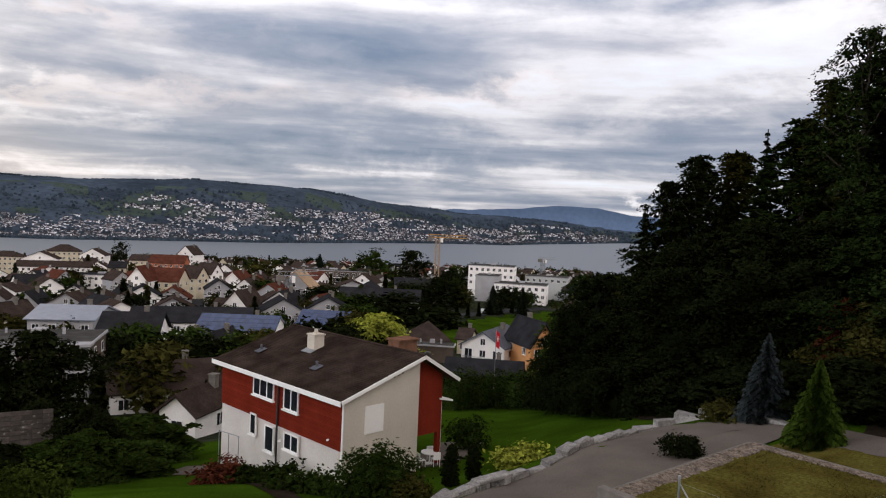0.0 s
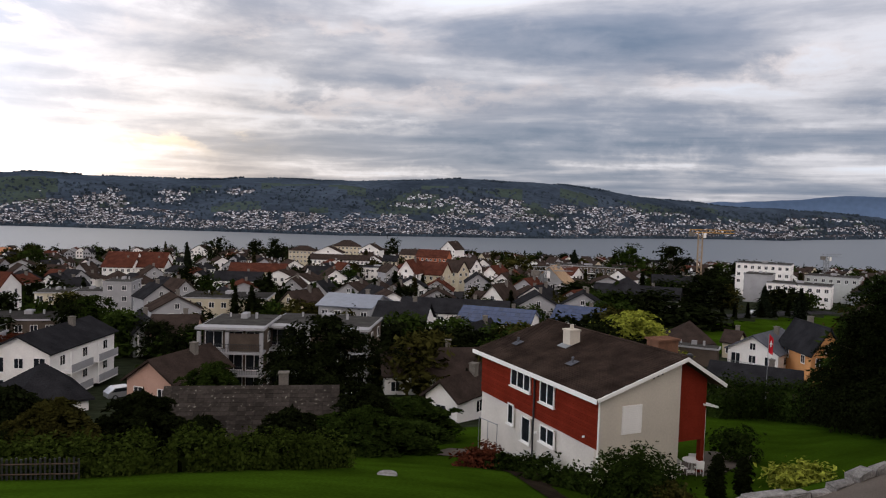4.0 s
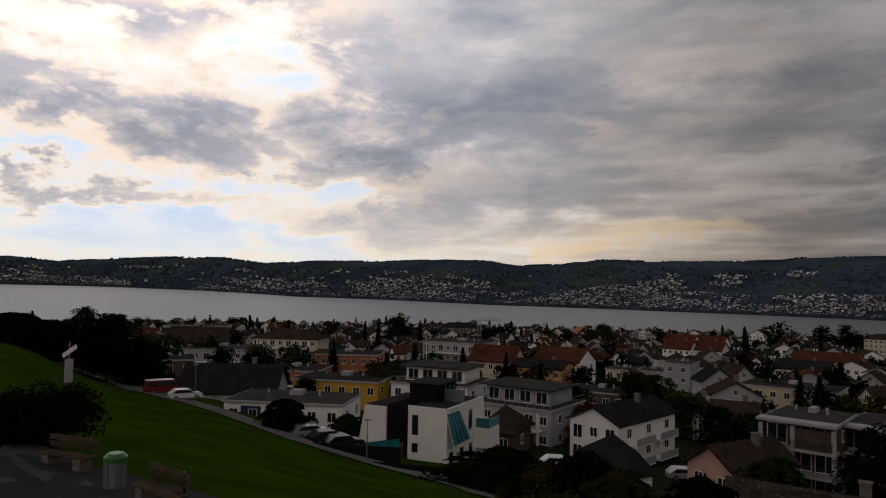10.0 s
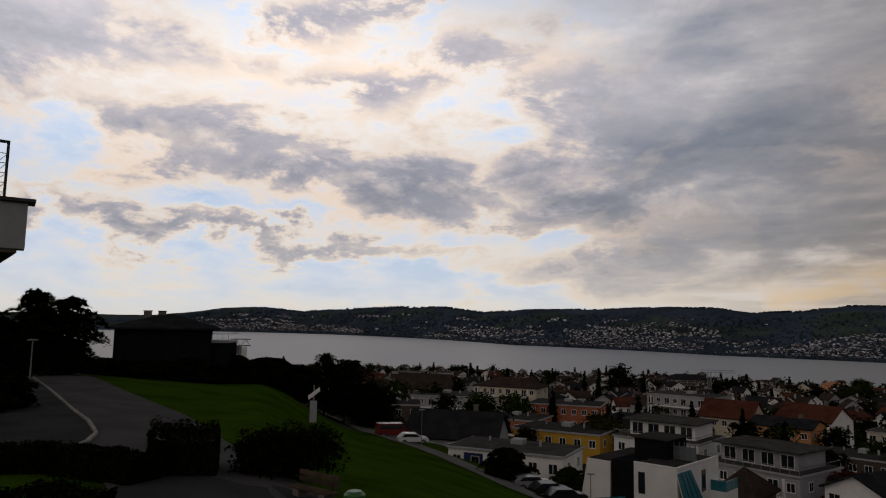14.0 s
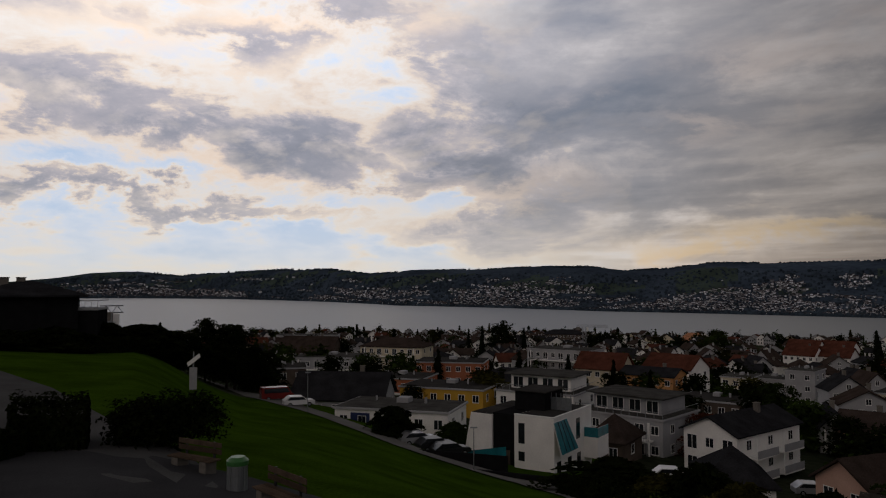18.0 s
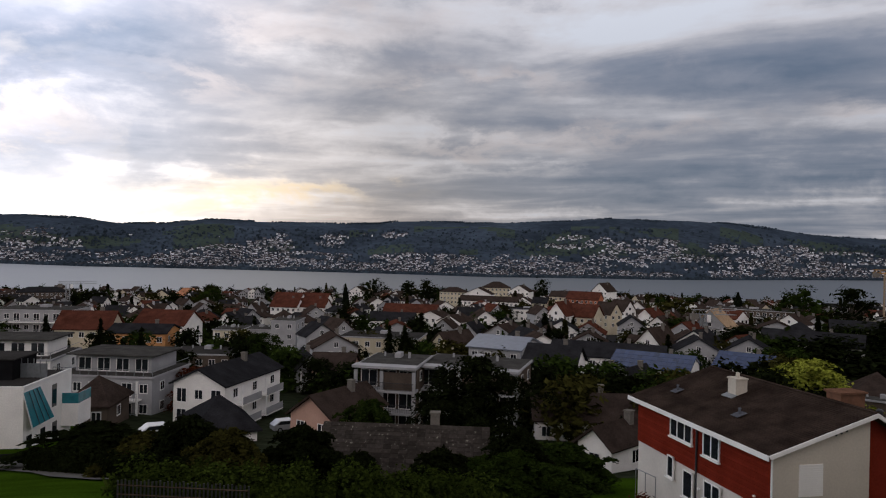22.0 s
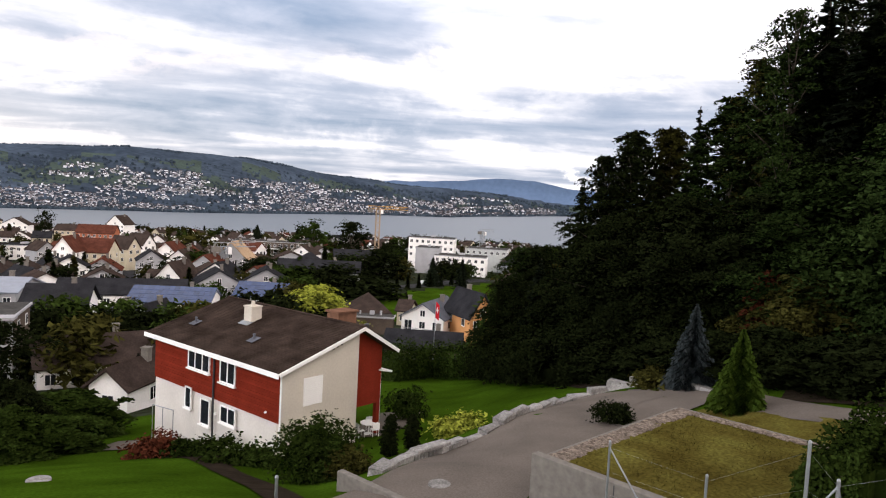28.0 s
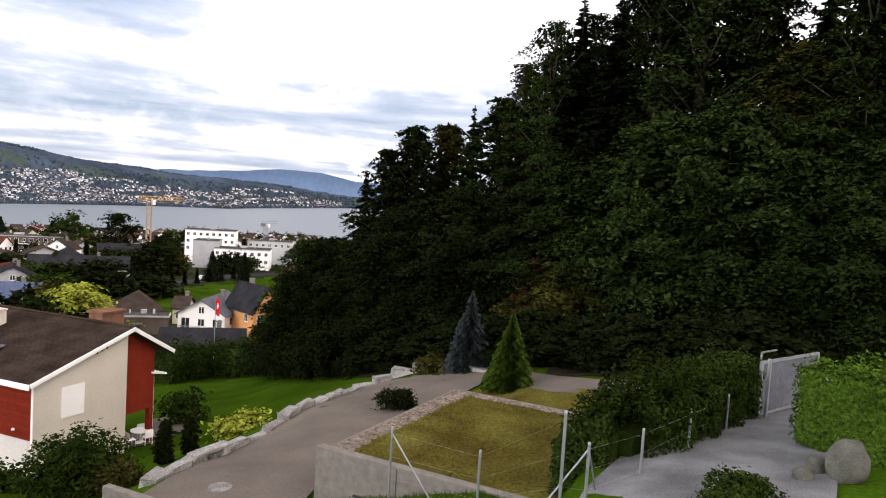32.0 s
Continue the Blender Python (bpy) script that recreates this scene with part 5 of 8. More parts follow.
house(2.3, 140, 2.4, 8.0, 'gable_x', 1.6, -10, cream, browntile, 'small yellowish house behind the white one', eave=-22.5, rows=2)
house(7.5, 120, 4.9, 10.0, 'gable_y', 3.8, 28, orange, darktile, 'orange rendered house with a steep dark roof', eave=-19.6, rows=2)
house(-0.9, 138, 7.5, 9.0, 'hip', 3.4, 8, brownwall, browntile, 'low house under a brown pyramid roof', eave=-22.8, rows=1)
# brown wall colour stands in for the shade under this open shelter
house(-0.5, 125, 7.9, 3.0, 'flat', 0.0, -6, brownwall, gravel, 'long pale flat-roofed shelter', eave=-21.6, blind=1)
house(3.9, 104, 11.3, 9.0, 'gable_x', 1.9, -4, brownwall, darktile, 'dark brown roof of a neighbouring bungalow', eave=-22.4, rows=1)
house(-35.5, 50, 11.8, 8.0, 'gable_x', 2.9, -6, white, oldtile, 'old farmhouse with a long mossy tiled roof', eave=-16.6, rows=1,courses=14)
house(-18.5, 66, 3.7, 8.0, 'gable_y', 1.5, -32, white, browntile, 'low white house with a sloping gable', eave=-17.7, rows=1)
house(-103.0, 92, 11.0, 10.0, 'hip', 1.7, -4, blackwall, darktile, 'dark bungalow with a wide hipped roof and terrace', eave=-0.75, over=1.0, blind=1)
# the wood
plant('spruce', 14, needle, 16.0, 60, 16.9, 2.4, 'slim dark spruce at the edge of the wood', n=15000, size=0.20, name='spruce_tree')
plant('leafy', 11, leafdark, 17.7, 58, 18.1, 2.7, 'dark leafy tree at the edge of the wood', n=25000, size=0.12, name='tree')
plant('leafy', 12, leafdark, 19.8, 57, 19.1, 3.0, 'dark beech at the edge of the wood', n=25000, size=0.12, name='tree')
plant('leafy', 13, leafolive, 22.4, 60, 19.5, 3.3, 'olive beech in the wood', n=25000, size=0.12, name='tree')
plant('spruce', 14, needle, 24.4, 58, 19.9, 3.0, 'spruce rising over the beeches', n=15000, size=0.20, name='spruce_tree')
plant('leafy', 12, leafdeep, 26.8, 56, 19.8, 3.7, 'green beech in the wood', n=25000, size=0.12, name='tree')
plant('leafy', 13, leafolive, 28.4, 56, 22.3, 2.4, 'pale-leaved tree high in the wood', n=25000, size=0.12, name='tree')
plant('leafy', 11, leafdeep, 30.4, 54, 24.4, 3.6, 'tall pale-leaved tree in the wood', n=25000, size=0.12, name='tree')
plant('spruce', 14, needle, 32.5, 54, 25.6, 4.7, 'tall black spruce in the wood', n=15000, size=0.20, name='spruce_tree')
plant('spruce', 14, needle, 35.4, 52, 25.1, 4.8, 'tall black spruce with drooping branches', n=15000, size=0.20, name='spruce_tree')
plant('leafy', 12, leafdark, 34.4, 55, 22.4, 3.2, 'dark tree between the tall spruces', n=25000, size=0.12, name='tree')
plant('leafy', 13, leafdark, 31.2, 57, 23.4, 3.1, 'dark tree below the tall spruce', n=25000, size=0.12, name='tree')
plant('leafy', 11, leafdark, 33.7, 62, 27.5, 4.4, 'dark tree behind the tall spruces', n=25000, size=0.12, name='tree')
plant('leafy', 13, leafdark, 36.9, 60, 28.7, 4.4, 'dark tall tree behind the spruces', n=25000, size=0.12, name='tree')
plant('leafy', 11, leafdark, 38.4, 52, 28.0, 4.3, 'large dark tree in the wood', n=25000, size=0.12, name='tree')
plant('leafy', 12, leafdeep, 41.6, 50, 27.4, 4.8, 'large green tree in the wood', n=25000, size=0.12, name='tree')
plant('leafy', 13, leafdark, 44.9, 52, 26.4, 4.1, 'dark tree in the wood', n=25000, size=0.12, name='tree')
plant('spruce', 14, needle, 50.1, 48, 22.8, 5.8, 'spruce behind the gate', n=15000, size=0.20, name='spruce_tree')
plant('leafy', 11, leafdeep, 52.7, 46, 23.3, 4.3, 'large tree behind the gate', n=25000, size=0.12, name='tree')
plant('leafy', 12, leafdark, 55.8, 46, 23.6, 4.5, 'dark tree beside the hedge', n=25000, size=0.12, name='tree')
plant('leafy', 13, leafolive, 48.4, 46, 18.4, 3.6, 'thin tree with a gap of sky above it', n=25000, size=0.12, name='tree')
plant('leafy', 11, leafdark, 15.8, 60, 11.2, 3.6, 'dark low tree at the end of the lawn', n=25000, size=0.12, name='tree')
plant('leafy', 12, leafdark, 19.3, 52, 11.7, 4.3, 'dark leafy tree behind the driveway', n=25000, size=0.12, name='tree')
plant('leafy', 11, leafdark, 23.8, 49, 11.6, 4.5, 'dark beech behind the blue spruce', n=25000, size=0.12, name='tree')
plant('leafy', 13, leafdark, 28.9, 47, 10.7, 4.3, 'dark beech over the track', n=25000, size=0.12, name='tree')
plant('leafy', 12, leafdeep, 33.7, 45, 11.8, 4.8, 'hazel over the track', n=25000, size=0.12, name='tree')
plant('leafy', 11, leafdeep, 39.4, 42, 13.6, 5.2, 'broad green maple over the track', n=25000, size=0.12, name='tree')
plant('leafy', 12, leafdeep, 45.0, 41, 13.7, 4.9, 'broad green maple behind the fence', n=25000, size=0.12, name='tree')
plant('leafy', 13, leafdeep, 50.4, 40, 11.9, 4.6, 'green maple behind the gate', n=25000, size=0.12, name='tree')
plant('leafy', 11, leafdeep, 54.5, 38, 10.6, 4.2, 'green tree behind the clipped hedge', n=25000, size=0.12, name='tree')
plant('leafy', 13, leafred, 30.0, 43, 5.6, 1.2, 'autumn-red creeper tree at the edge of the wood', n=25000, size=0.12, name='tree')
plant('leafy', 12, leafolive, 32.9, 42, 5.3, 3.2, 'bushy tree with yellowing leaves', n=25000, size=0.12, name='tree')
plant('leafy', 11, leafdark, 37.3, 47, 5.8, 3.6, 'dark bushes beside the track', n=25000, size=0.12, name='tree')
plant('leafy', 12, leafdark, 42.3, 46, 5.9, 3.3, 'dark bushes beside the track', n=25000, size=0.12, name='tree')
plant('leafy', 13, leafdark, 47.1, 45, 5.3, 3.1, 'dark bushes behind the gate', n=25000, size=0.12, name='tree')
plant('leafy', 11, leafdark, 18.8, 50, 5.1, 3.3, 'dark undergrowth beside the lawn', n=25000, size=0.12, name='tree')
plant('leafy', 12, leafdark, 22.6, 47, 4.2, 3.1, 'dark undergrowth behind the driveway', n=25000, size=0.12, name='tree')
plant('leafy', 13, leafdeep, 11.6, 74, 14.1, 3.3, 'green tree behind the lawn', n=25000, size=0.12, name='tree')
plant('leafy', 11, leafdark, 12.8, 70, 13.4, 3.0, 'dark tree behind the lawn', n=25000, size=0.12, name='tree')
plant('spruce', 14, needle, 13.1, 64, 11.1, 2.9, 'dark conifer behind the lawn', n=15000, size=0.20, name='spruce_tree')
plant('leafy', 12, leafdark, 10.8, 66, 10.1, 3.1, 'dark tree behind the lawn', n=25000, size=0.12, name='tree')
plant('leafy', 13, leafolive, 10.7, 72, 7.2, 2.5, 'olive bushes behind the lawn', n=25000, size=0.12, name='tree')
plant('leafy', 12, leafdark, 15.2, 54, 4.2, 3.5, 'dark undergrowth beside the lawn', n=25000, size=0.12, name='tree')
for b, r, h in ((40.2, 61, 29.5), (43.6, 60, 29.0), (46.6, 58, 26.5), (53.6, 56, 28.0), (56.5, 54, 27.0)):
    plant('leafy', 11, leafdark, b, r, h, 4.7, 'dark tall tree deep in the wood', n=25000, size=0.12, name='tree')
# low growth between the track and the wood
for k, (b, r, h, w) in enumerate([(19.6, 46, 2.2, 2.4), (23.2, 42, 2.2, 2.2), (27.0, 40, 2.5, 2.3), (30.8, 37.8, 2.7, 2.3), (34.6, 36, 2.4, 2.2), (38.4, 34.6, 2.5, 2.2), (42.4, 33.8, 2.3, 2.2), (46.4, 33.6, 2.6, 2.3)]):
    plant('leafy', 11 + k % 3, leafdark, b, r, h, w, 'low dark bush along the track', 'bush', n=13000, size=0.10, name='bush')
# garden trees below the meadow
plant('leafy', 31, leafdark, -30.0, 74, 10.3, 5.6, 'large dark walnut tree before the apartments', n=13000, size=0.14, name='tree')
plant('leafy', 32, leafmid, -38.7, 70, 5.3, 2.8, 'green garden tree beside the pink bungalow', n=13000, size=0.14, name='tree')
plant('leafy', 33, leafdark, -43.7, 47, 3.9, 2.2, 'round dark tree behind the hedge', n=13000, size=0.14, name='tree')
plant('leafy', 31, leafolive, -55.3, 52, 3.1, 2.6, 'dark olive tree behind the fence', n=13000, size=0.14, name='tree')
plant('leafy', 32, leafolive, -52.8, 55, 3.7, 2.5, 'olive-brown tree behind the fence', n=13000, size=0.14, name='tree')
plant('leafy', 33, leafdark, -57.6, 58, 2.6, 2.5, 'dark tree beside the lane', n=13000, size=0.14, name='tree')
plant('leafy', 31, leafdark, -48.2, 50, 2.1, 1.9, 'dark bushy tree behind the hedge', n=13000, size=0.14, name='tree')
plant('leafy', 32, leafdark, -39.4, 44, 2.2, 1.3, 'small dark tree before the old roof', n=13000, size=0.14, name='tree')
plant('leafy', 33, leafdark, -32.5, 44, 2.7, 1.7, 'small dark tree before the old roof', n=13000, size=0.14, name='tree')
plant('leafy', 31, leafdark, -26.5, 52, 4.4, 2.2, 'dark garden tree behind the hedge', n=13000, size=0.14, name='tree')
plant('leafy', 32, leafmid, -26.6, 44, 2.9, 2.0, 'green shrubby tree behind the hedge', n=13000, size=0.14, name='tree')
plant('leafy', 33, leafmid, -22.6, 54, 3.3, 3.1, 'yellowing garden tree beside the low house', n=13000, size=0.14, name='tree')
plant('leafy', 31, leafmid, -24.7, 46, 2.1, 2.6, 'green shrubby tree behind the hedge', n=13000, size=0.14, name='tree')
plant('leafy', 32, leafmid, -28.9, 48, 2.2, 1.8, 'green shrubby tree behind the hedge', n=13000, size=0.14, name='tree')
plant('spruce', 34, needle, -18.3, 75, 5.0, 1.4, 'slim dark conifer beside the brown roof', n=9000, size=0.22, name='spruce_tree')
plant('spruce', 34, needle, -18.7, 116, 8.1, 1.2, 'dark conifer before the white house', n=9000, size=0.22, name='spruce_tree')
plant('spruce', 34, needle, -20.9, 120, 7.9, 1.4, 'dark conifer beside the white house', n=9000, size=0.22, name='spruce_tree')
plant('leafy', 33, leafolive, -22.4, 95, 6.6, 5.3, 'olive-green rounded garden tree', n=8000, size=0.18, name='tree')
plant('leafy', 32, leaflime, -5.1, 118, 9.2, 6.0, 'bright yellow-green leafy tree', n=8000, size=0.18, name='tree')
plant('leafy', 31, leafdark, -41.8, 100, 7.7, 2.7, 'dark tree beside the apartments', n=8000, size=0.18, name='tree')
plant('leafy', 32, leafred, -52.2, 112, 6.4, 3.9, 'dark red-leaved garden tree', n=8000, size=0.18, name='tree')
plant('leafy', 33, leafred, -40.3, 72, 2.4, 2.9, 'red shrub beside the bungalow', n=13000, size=0.14, name='tree')
plant('leafy', 31, leafmid, -47.3, 140, 9.7, 4.8, 'garden tree between the blocks', n=8000, size=0.18, name='tree')
plant('broad', 32, leafdark, -49.1, 150, 8.3, 3.8, 'garden tree between the blocks', n=1800, size=0.50, name='tree')
plant('spruce', 34, needle, -40.7, 330, 18.1, 6.5, 'tall dark conifer in the old town', n=1800, size=0.50, name='spruce_tree')
plant('broad', 31, leafdark, -40.9, 240, 10.5, 5.6, 'dark tree in the old town', n=1800, size=0.50, name='tree')
plant('spruce', 34, needle, -31.4, 330, 11.5, 4.3, 'slim dark conifer in the old town', n=1800, size=0.50, name='spruce_tree')
plant('broad', 32, leafdark, -38.5, 520, 19.7, 9.4, 'dark lime tree by the shore', n=1800, size=0.50, name='tree')
plant('broad', 33, leafdark, -34.1, 520, 18.2, 9.5, 'dark lime tree by the shore', n=1800, size=0.50, name='tree')
plant('broad', 31, leafdark, -35.5, 500, 17.2, 6.4, 'dark lime tree by the shore', n=1800, size=0.50, name='tree')
plant('broad', 32, leafdark, -24.7, 520, 20.1, 6.8, 'dark lime tree by the shore', n=1800, size=0.50, name='tree')
plant('broad', 33, leafdark, -2.5, 330, 20.2, 5.7, 'tall dark tree near the crane', n=1800, size=0.50, name='tree')
plant('broad', 31, leafmid, -5.5, 330, 17.4, 11.6, 'green trees near the grey lake', n=1800, size=0.50, name='tree')
plant('spruce', 34, needle, -9.9, 400, 15.1, 8.6, 'dark conifer near the lake', n=1800, size=0.50, name='spruce_tree')
plant('broad', 32, leafolive, -14.3, 330, 13.1, 10.9, 'olive tree near the lake', n=1800, size=0.50, name='tree')
plant('broad', 33, leafmid, -13.8, 240, 8.0, 7.5, 'green tree near the building site', n=1800, size=0.50, name='tree')
plant('broad', 31, leafdark, -0.2, 240, 10.0, 10.2, 'dark trees before the clinic', n=1800, size=0.50, name='tree')
plant('broad', 32, leafdark, -3.9, 200, 7.9, 7.8, 'dark trees before the row of houses', n=1800, size=0.50, name='tree')
plant('broad', 33, leafdark, -9.4, 220, 7.5, 7.9, 'dark trees beside the building site', n=1800, size=0.50, name='tree')
plant('broad', 31, leafmid, -6.8, 190, 6.8, 6.1, 'green garden tree beside white houses', n=1800, size=0.50, name='tree')
plant('spruce', 34, needle, 4.3, 225, 9.2, 4.8, 'dark conifer before the clinic', n=1800, size=0.50, name='spruce_tree')
plant('spruce', 34, needle, 6.7, 220, 9.4, 3.8, 'dark conifer before the clinic', n=1800, size=0.50, name='spruce_tree')
plant('broad', 32, leafdark, -0.7, 190, 5.1, 6.5, 'dark trees beside the narrow street', n=1800, size=0.50, name='tree')
# trees along the lane and the upper road
plant('leafy', 31, leafdark, -76.4, 82, 3.5, 2.3, 'dark shrub tree beside the garage door', n=8000, size=0.18, name='tree')
plant('leafy', 32, leafdark, -58.8, 62, 3.2, 4.0, 'big dark shrub tree beside the white house', n=13000, size=0.14, name='tree')
plant('leafy', 33, leafdark, -55.6, 56, 3.1, 2.9, 'dark tree beside the white house', n=13000, size=0.14, name='tree')
plant('leafy', 31, leafdark, -52.4, 50, 4.4, 2.5, 'dark tree behind the hedge', n=13000, size=0.14, name='tree')
plant('leafy', 32, leafolive, -49.6, 45, 3.5, 2.1, 'olive tree behind the hedge', n=13000, size=0.14, name='tree')
plant('leafy', 33, leafmid, -71.5, 88, 3.0, 2.0, 'green shrub beside the parked cars', n=8000, size=0.18, name='tree')
plant('spruce', 34, needle, -69.2, 330, 16.6, 4.2, 'dark conifer near the lake', n=1800, size=0.50, name='spruce_tree')
plant('broad', 31, leafdark, -67.4, 330, 18.4, 7.3, 'dark trees near the grey lake', n=1800, size=0.50, name='tree')
plant('spruce', 34, needle, -70.3, 330, 15.0, 3.6, 'dark conifer near the lake', n=1800, size=0.50, name='spruce_tree')
plant('spruce', 34, needle, -65.8, 340, 16.1, 3.8, 'dark conifer near the lake', n=1800, size=0.50, name='spruce_tree')
plant('spruce', 34, needle, -62.3, 170, 10.3, 3.5, 'broad dark conifer before the grey block', n=1800, size=0.50, name='spruce_tree')
plant('spruce', 34, needle, -58.8, 160, 10.3, 2.1, 'slim dark conifer before the red roof', n=1800, size=0.50, name='spruce_tree')
plant('broad', 32, leafmid, -51.1, 400, 14.1, 8.9, 'green tree near the lake', n=1800, size=0.50, name='tree')
plant('leafy', 33, leafdark, -89.4, 118, 10.7, 3.7, "dark tree on the meadow's edge", n=8000, size=0.18, name='tree')
plant('leafy', 31, leafdark, -87.4, 128, 7.1, 3.5, "dark tree on the meadow's edge", n=8000, size=0.18, name='tree')
plant('leafy', 32, leafdark, -91.0, 118, 10.3, 3.6, 'dark round tree beside the meadow', n=8000, size=0.18, name='tree')
plant('leafy', 33, leafdark, -88.8, 126, 11.4, 4.6, 'dark tree beside the meadow', n=8000, size=0.18, name='tree')
plant('leafy', 31, leafdark, -93.2, 114, 5.8, 4.1, 'dark tree beside the meadow', n=8000, size=0.18, name='tree')
plant('leafy', 32, leafdark, -95.7, 102, 3.7, 4.5, 'dark shrub trees under the bungalow', n=8000, size=0.18, name='tree')
plant('leafy', 33, leafdark, -86.5, 140, 7.2, 3.9, 'dark tree beside the lane', n=8000, size=0.18, name='tree')
plant('leafy', 33, leafdark, -115.6, 62, 7.5, 2.2, 'dark tree behind the curved kerb', n=13000, size=0.14, name='tree')
plant('leafy', 31, leafdark, -113.6, 66, 5.3, 1.9, 'dark bushy tree behind the curved kerb', n=13000, size=0.14, name='tree')
plant('leafy', 32, leafdark, -118.5, 50, 8.1, 2.3, 'dark tree beside the grey balcony', n=13000, size=0.14, name='tree')
plant('leafy', 32, leafdark, -113.7, 48, 2.6, 1.7, 'low dark bushes behind the kerb', n=13000, size=0.14, name='tree')
plant('leafy', 31, leafdark, -109.5, 80, 7.9, 2.9, 'leafy tree beside the upper road', n=8000, size=0.18, name='tree')
plant('leafy', 32, leafdark, -111.7, 78, 8.3, 3.0, 'leafy tree beside the upper road', n=13000, size=0.14, name='tree')
plant('leafy', 33, leafdark, -98.2, 96, 3.5, 3.4, "dark shrubs below the bungalow's terrace", n=8000, size=0.18, name='tree')
plant('leafy', 31, leafdark, -101.3, 91, 2.6, 3.9, 'dark shrubs before the bungalow', n=8000, size=0.18, name='tree')
plant('leafy', 32, leafdark, -105.1, 89, 1.8, 4.4, 'dark shrubs before the bungalow', n=8000, size=0.18, name='tree')

# ---- ways ----
strip("road", lanegrey, [(-92, 140), (-88, 119), (-83, 96), (-79, 82), (-75, 74), (-70, 70), (-65, 65.5), (-61, 59), (-56.5, 50)], 4.4, "narrow grey lane along the foot of the meadow", lift=0.12)
strip("driveway", paving, [(-1, 17), (4, 20.5), (8.5, 24), (12, 28), (15, 32), (18, 35.5), (21, 37.5)], 5.2, "pale concrete driveway curving past the garage", lift=0.07, step=0.8)
strip("garage_apron", paving, [(13, 25.5), (17, 29.5), (21, 33), (23.5, 35)], 4.6, "concrete apron round the back of the garage", lift=0.065, step=0.8)
strip("verge", roofgrass, [(25.5, 32), (29, 29.6), (34, 26.4), (39, 24.2)], 3.6, "dull yellow grass verge behind the garage", "ground", lift=0.06, step=0.8)
strip("track", paving, [(20, 37), (24, 36.2), (28, 34), (31, 31.8), (34, 30), (38, 28), (46, 27), (52, 28.5)], 2.3, "concrete track at the edge of the wood", lift=0.08)
strip("gravel_drive", gravelway, [(42, 8), (43, 12.5), (45.5, 16.5), (49, 21.5), (52, 26), (55, 34)], 4.2, "grey gravel drive beside a wire fence", lift=0.06, step=0.8)
strip("upper_road", roadgrey, [(-93, 16), (-99, 26), (-103.2, 34), (-105.2, 46), (-108.6, 62), (-111, 85), (-113, 125)], 6.6, "asphalt road along the top of the meadow", lift=0.05)
strip("main_street", asphalt, [(-6, 184), (-2.6, 196), (1.5, 216), (5.9, 238), (9, 254)], 7.0, "street with a row of slim trees beside the field")
strip("town_street", asphalt, [(-19.0, 215), (-19.1, 240), (-19.3, 322)], 7.0, "town street between gabled houses")
strip("pavement", asphalt, [(-87, 17.6), (-89, 19.2), (-93, 21.5), (-98, 23), (-106, 25)], 6.0, "worn gravel place with benches", lift=0.055)

strip("forest_floor", soil, [(21, 74), (22, 62), (23.5, 54.5), (26, 49), (30, 45), (36, 41), (42, 39.5), (48, 38.5), (58, 38.5)], 17.0, "dark leaf-strewn floor of the wood", "ground", lift=0.05)

# ---- the red and beige house ----
CORNER, HOUSE_TURN = (-4.81, 36.69), 45.6
home = thing("house", (CORNER[0], CORNER[1], EYE - 14.6), HOUSE_TURN, "beige and red-clad two-storey house with a dark asymmetric roof", "house")
E0 = 14.6  # the house's own zero lies this far below the lens
LONG, WIDE, FULL = 12.8, 5.46, 7.7
ev, rg, rt, mid = E0 - 9.27, E0 - 7.63, E0 - 8.91, E0 - 12.12
part("end_wall", Solid().prism([(0.0, -2), (WIDE, -2), (WIDE, rg), (0.0, ev)], 0, 0.35), beige, home)
part("plinth_wall", Solid().box(0.02, 0.37, 0.36, LONG, -3, mid), plinth, home)
core = Solid().prism([(0.4, mid - 0.28), (FULL - 0.05, mid - 0.28), (FULL - 0.05, rt - 0.05), (WIDE, rg - 0.05), (0.4, ev - 0.05)], 0.6, LONG - 0.05).box(0.4, WIDE - 0.05, 0.36, LONG - 0.05, -3, mid - 0.28).box(WIDE - 0.05, FULL - 0.06, 3.2, LONG - 0.06, -3, mid - 0.28)
part("body", core, beige, home)
for k in range(18):
    z0 = mid + (ev - mid) * k / 18
    z1 = mid + (ev - mid) * (k + 1) / 18 - 0.012
    part("clapboard", Solid().box(-0.05 - 0.012 * (k % 2), 0.34, 0.02, LONG, z0, z1), redclad, home)
part("red_gable", Solid().prism([(WIDE + 0.02, mid - 0.3), (FULL, mid - 0.3), (FULL, rt), (WIDE + 0.02, rg - 0.02)], 0.30, 0.58), redclad, home)
part("red_post", Solid().box(FULL - 0.28, FULL, 0.3, 0.58, -2, mid - 0.3, 0, None, 0.015), redclad, home)
# the roof: two slopes of tile courses on a deck, with white boards
OV, OE = 0.55, 0.45
kl, kr = (rg - ev) / WIDE, (rt - rg) / (FULL - WIDE)
deck_l = [(-OV, -OE, ev - kl * OV + 0.12), (WIDE, -OE, rg + 0.12), (WIDE, LONG + OE, rg + 0.12), (-OV, LONG + OE, ev - kl * OV + 0.12)]
xr = FULL + 0.75
deck_r = [(WIDE, -OE, rg + 0.12), (xr, -OE, rg + kr * (xr - WIDE) + 0.12), (xr, LONG + OE, rg + kr * (xr - WIDE) + 0.12), (WIDE, LONG + OE, rg + 0.12)]
part("roof_deck", Solid().slab(deck_l, 0.16).slab(deck_r, 0.16), wood, home)
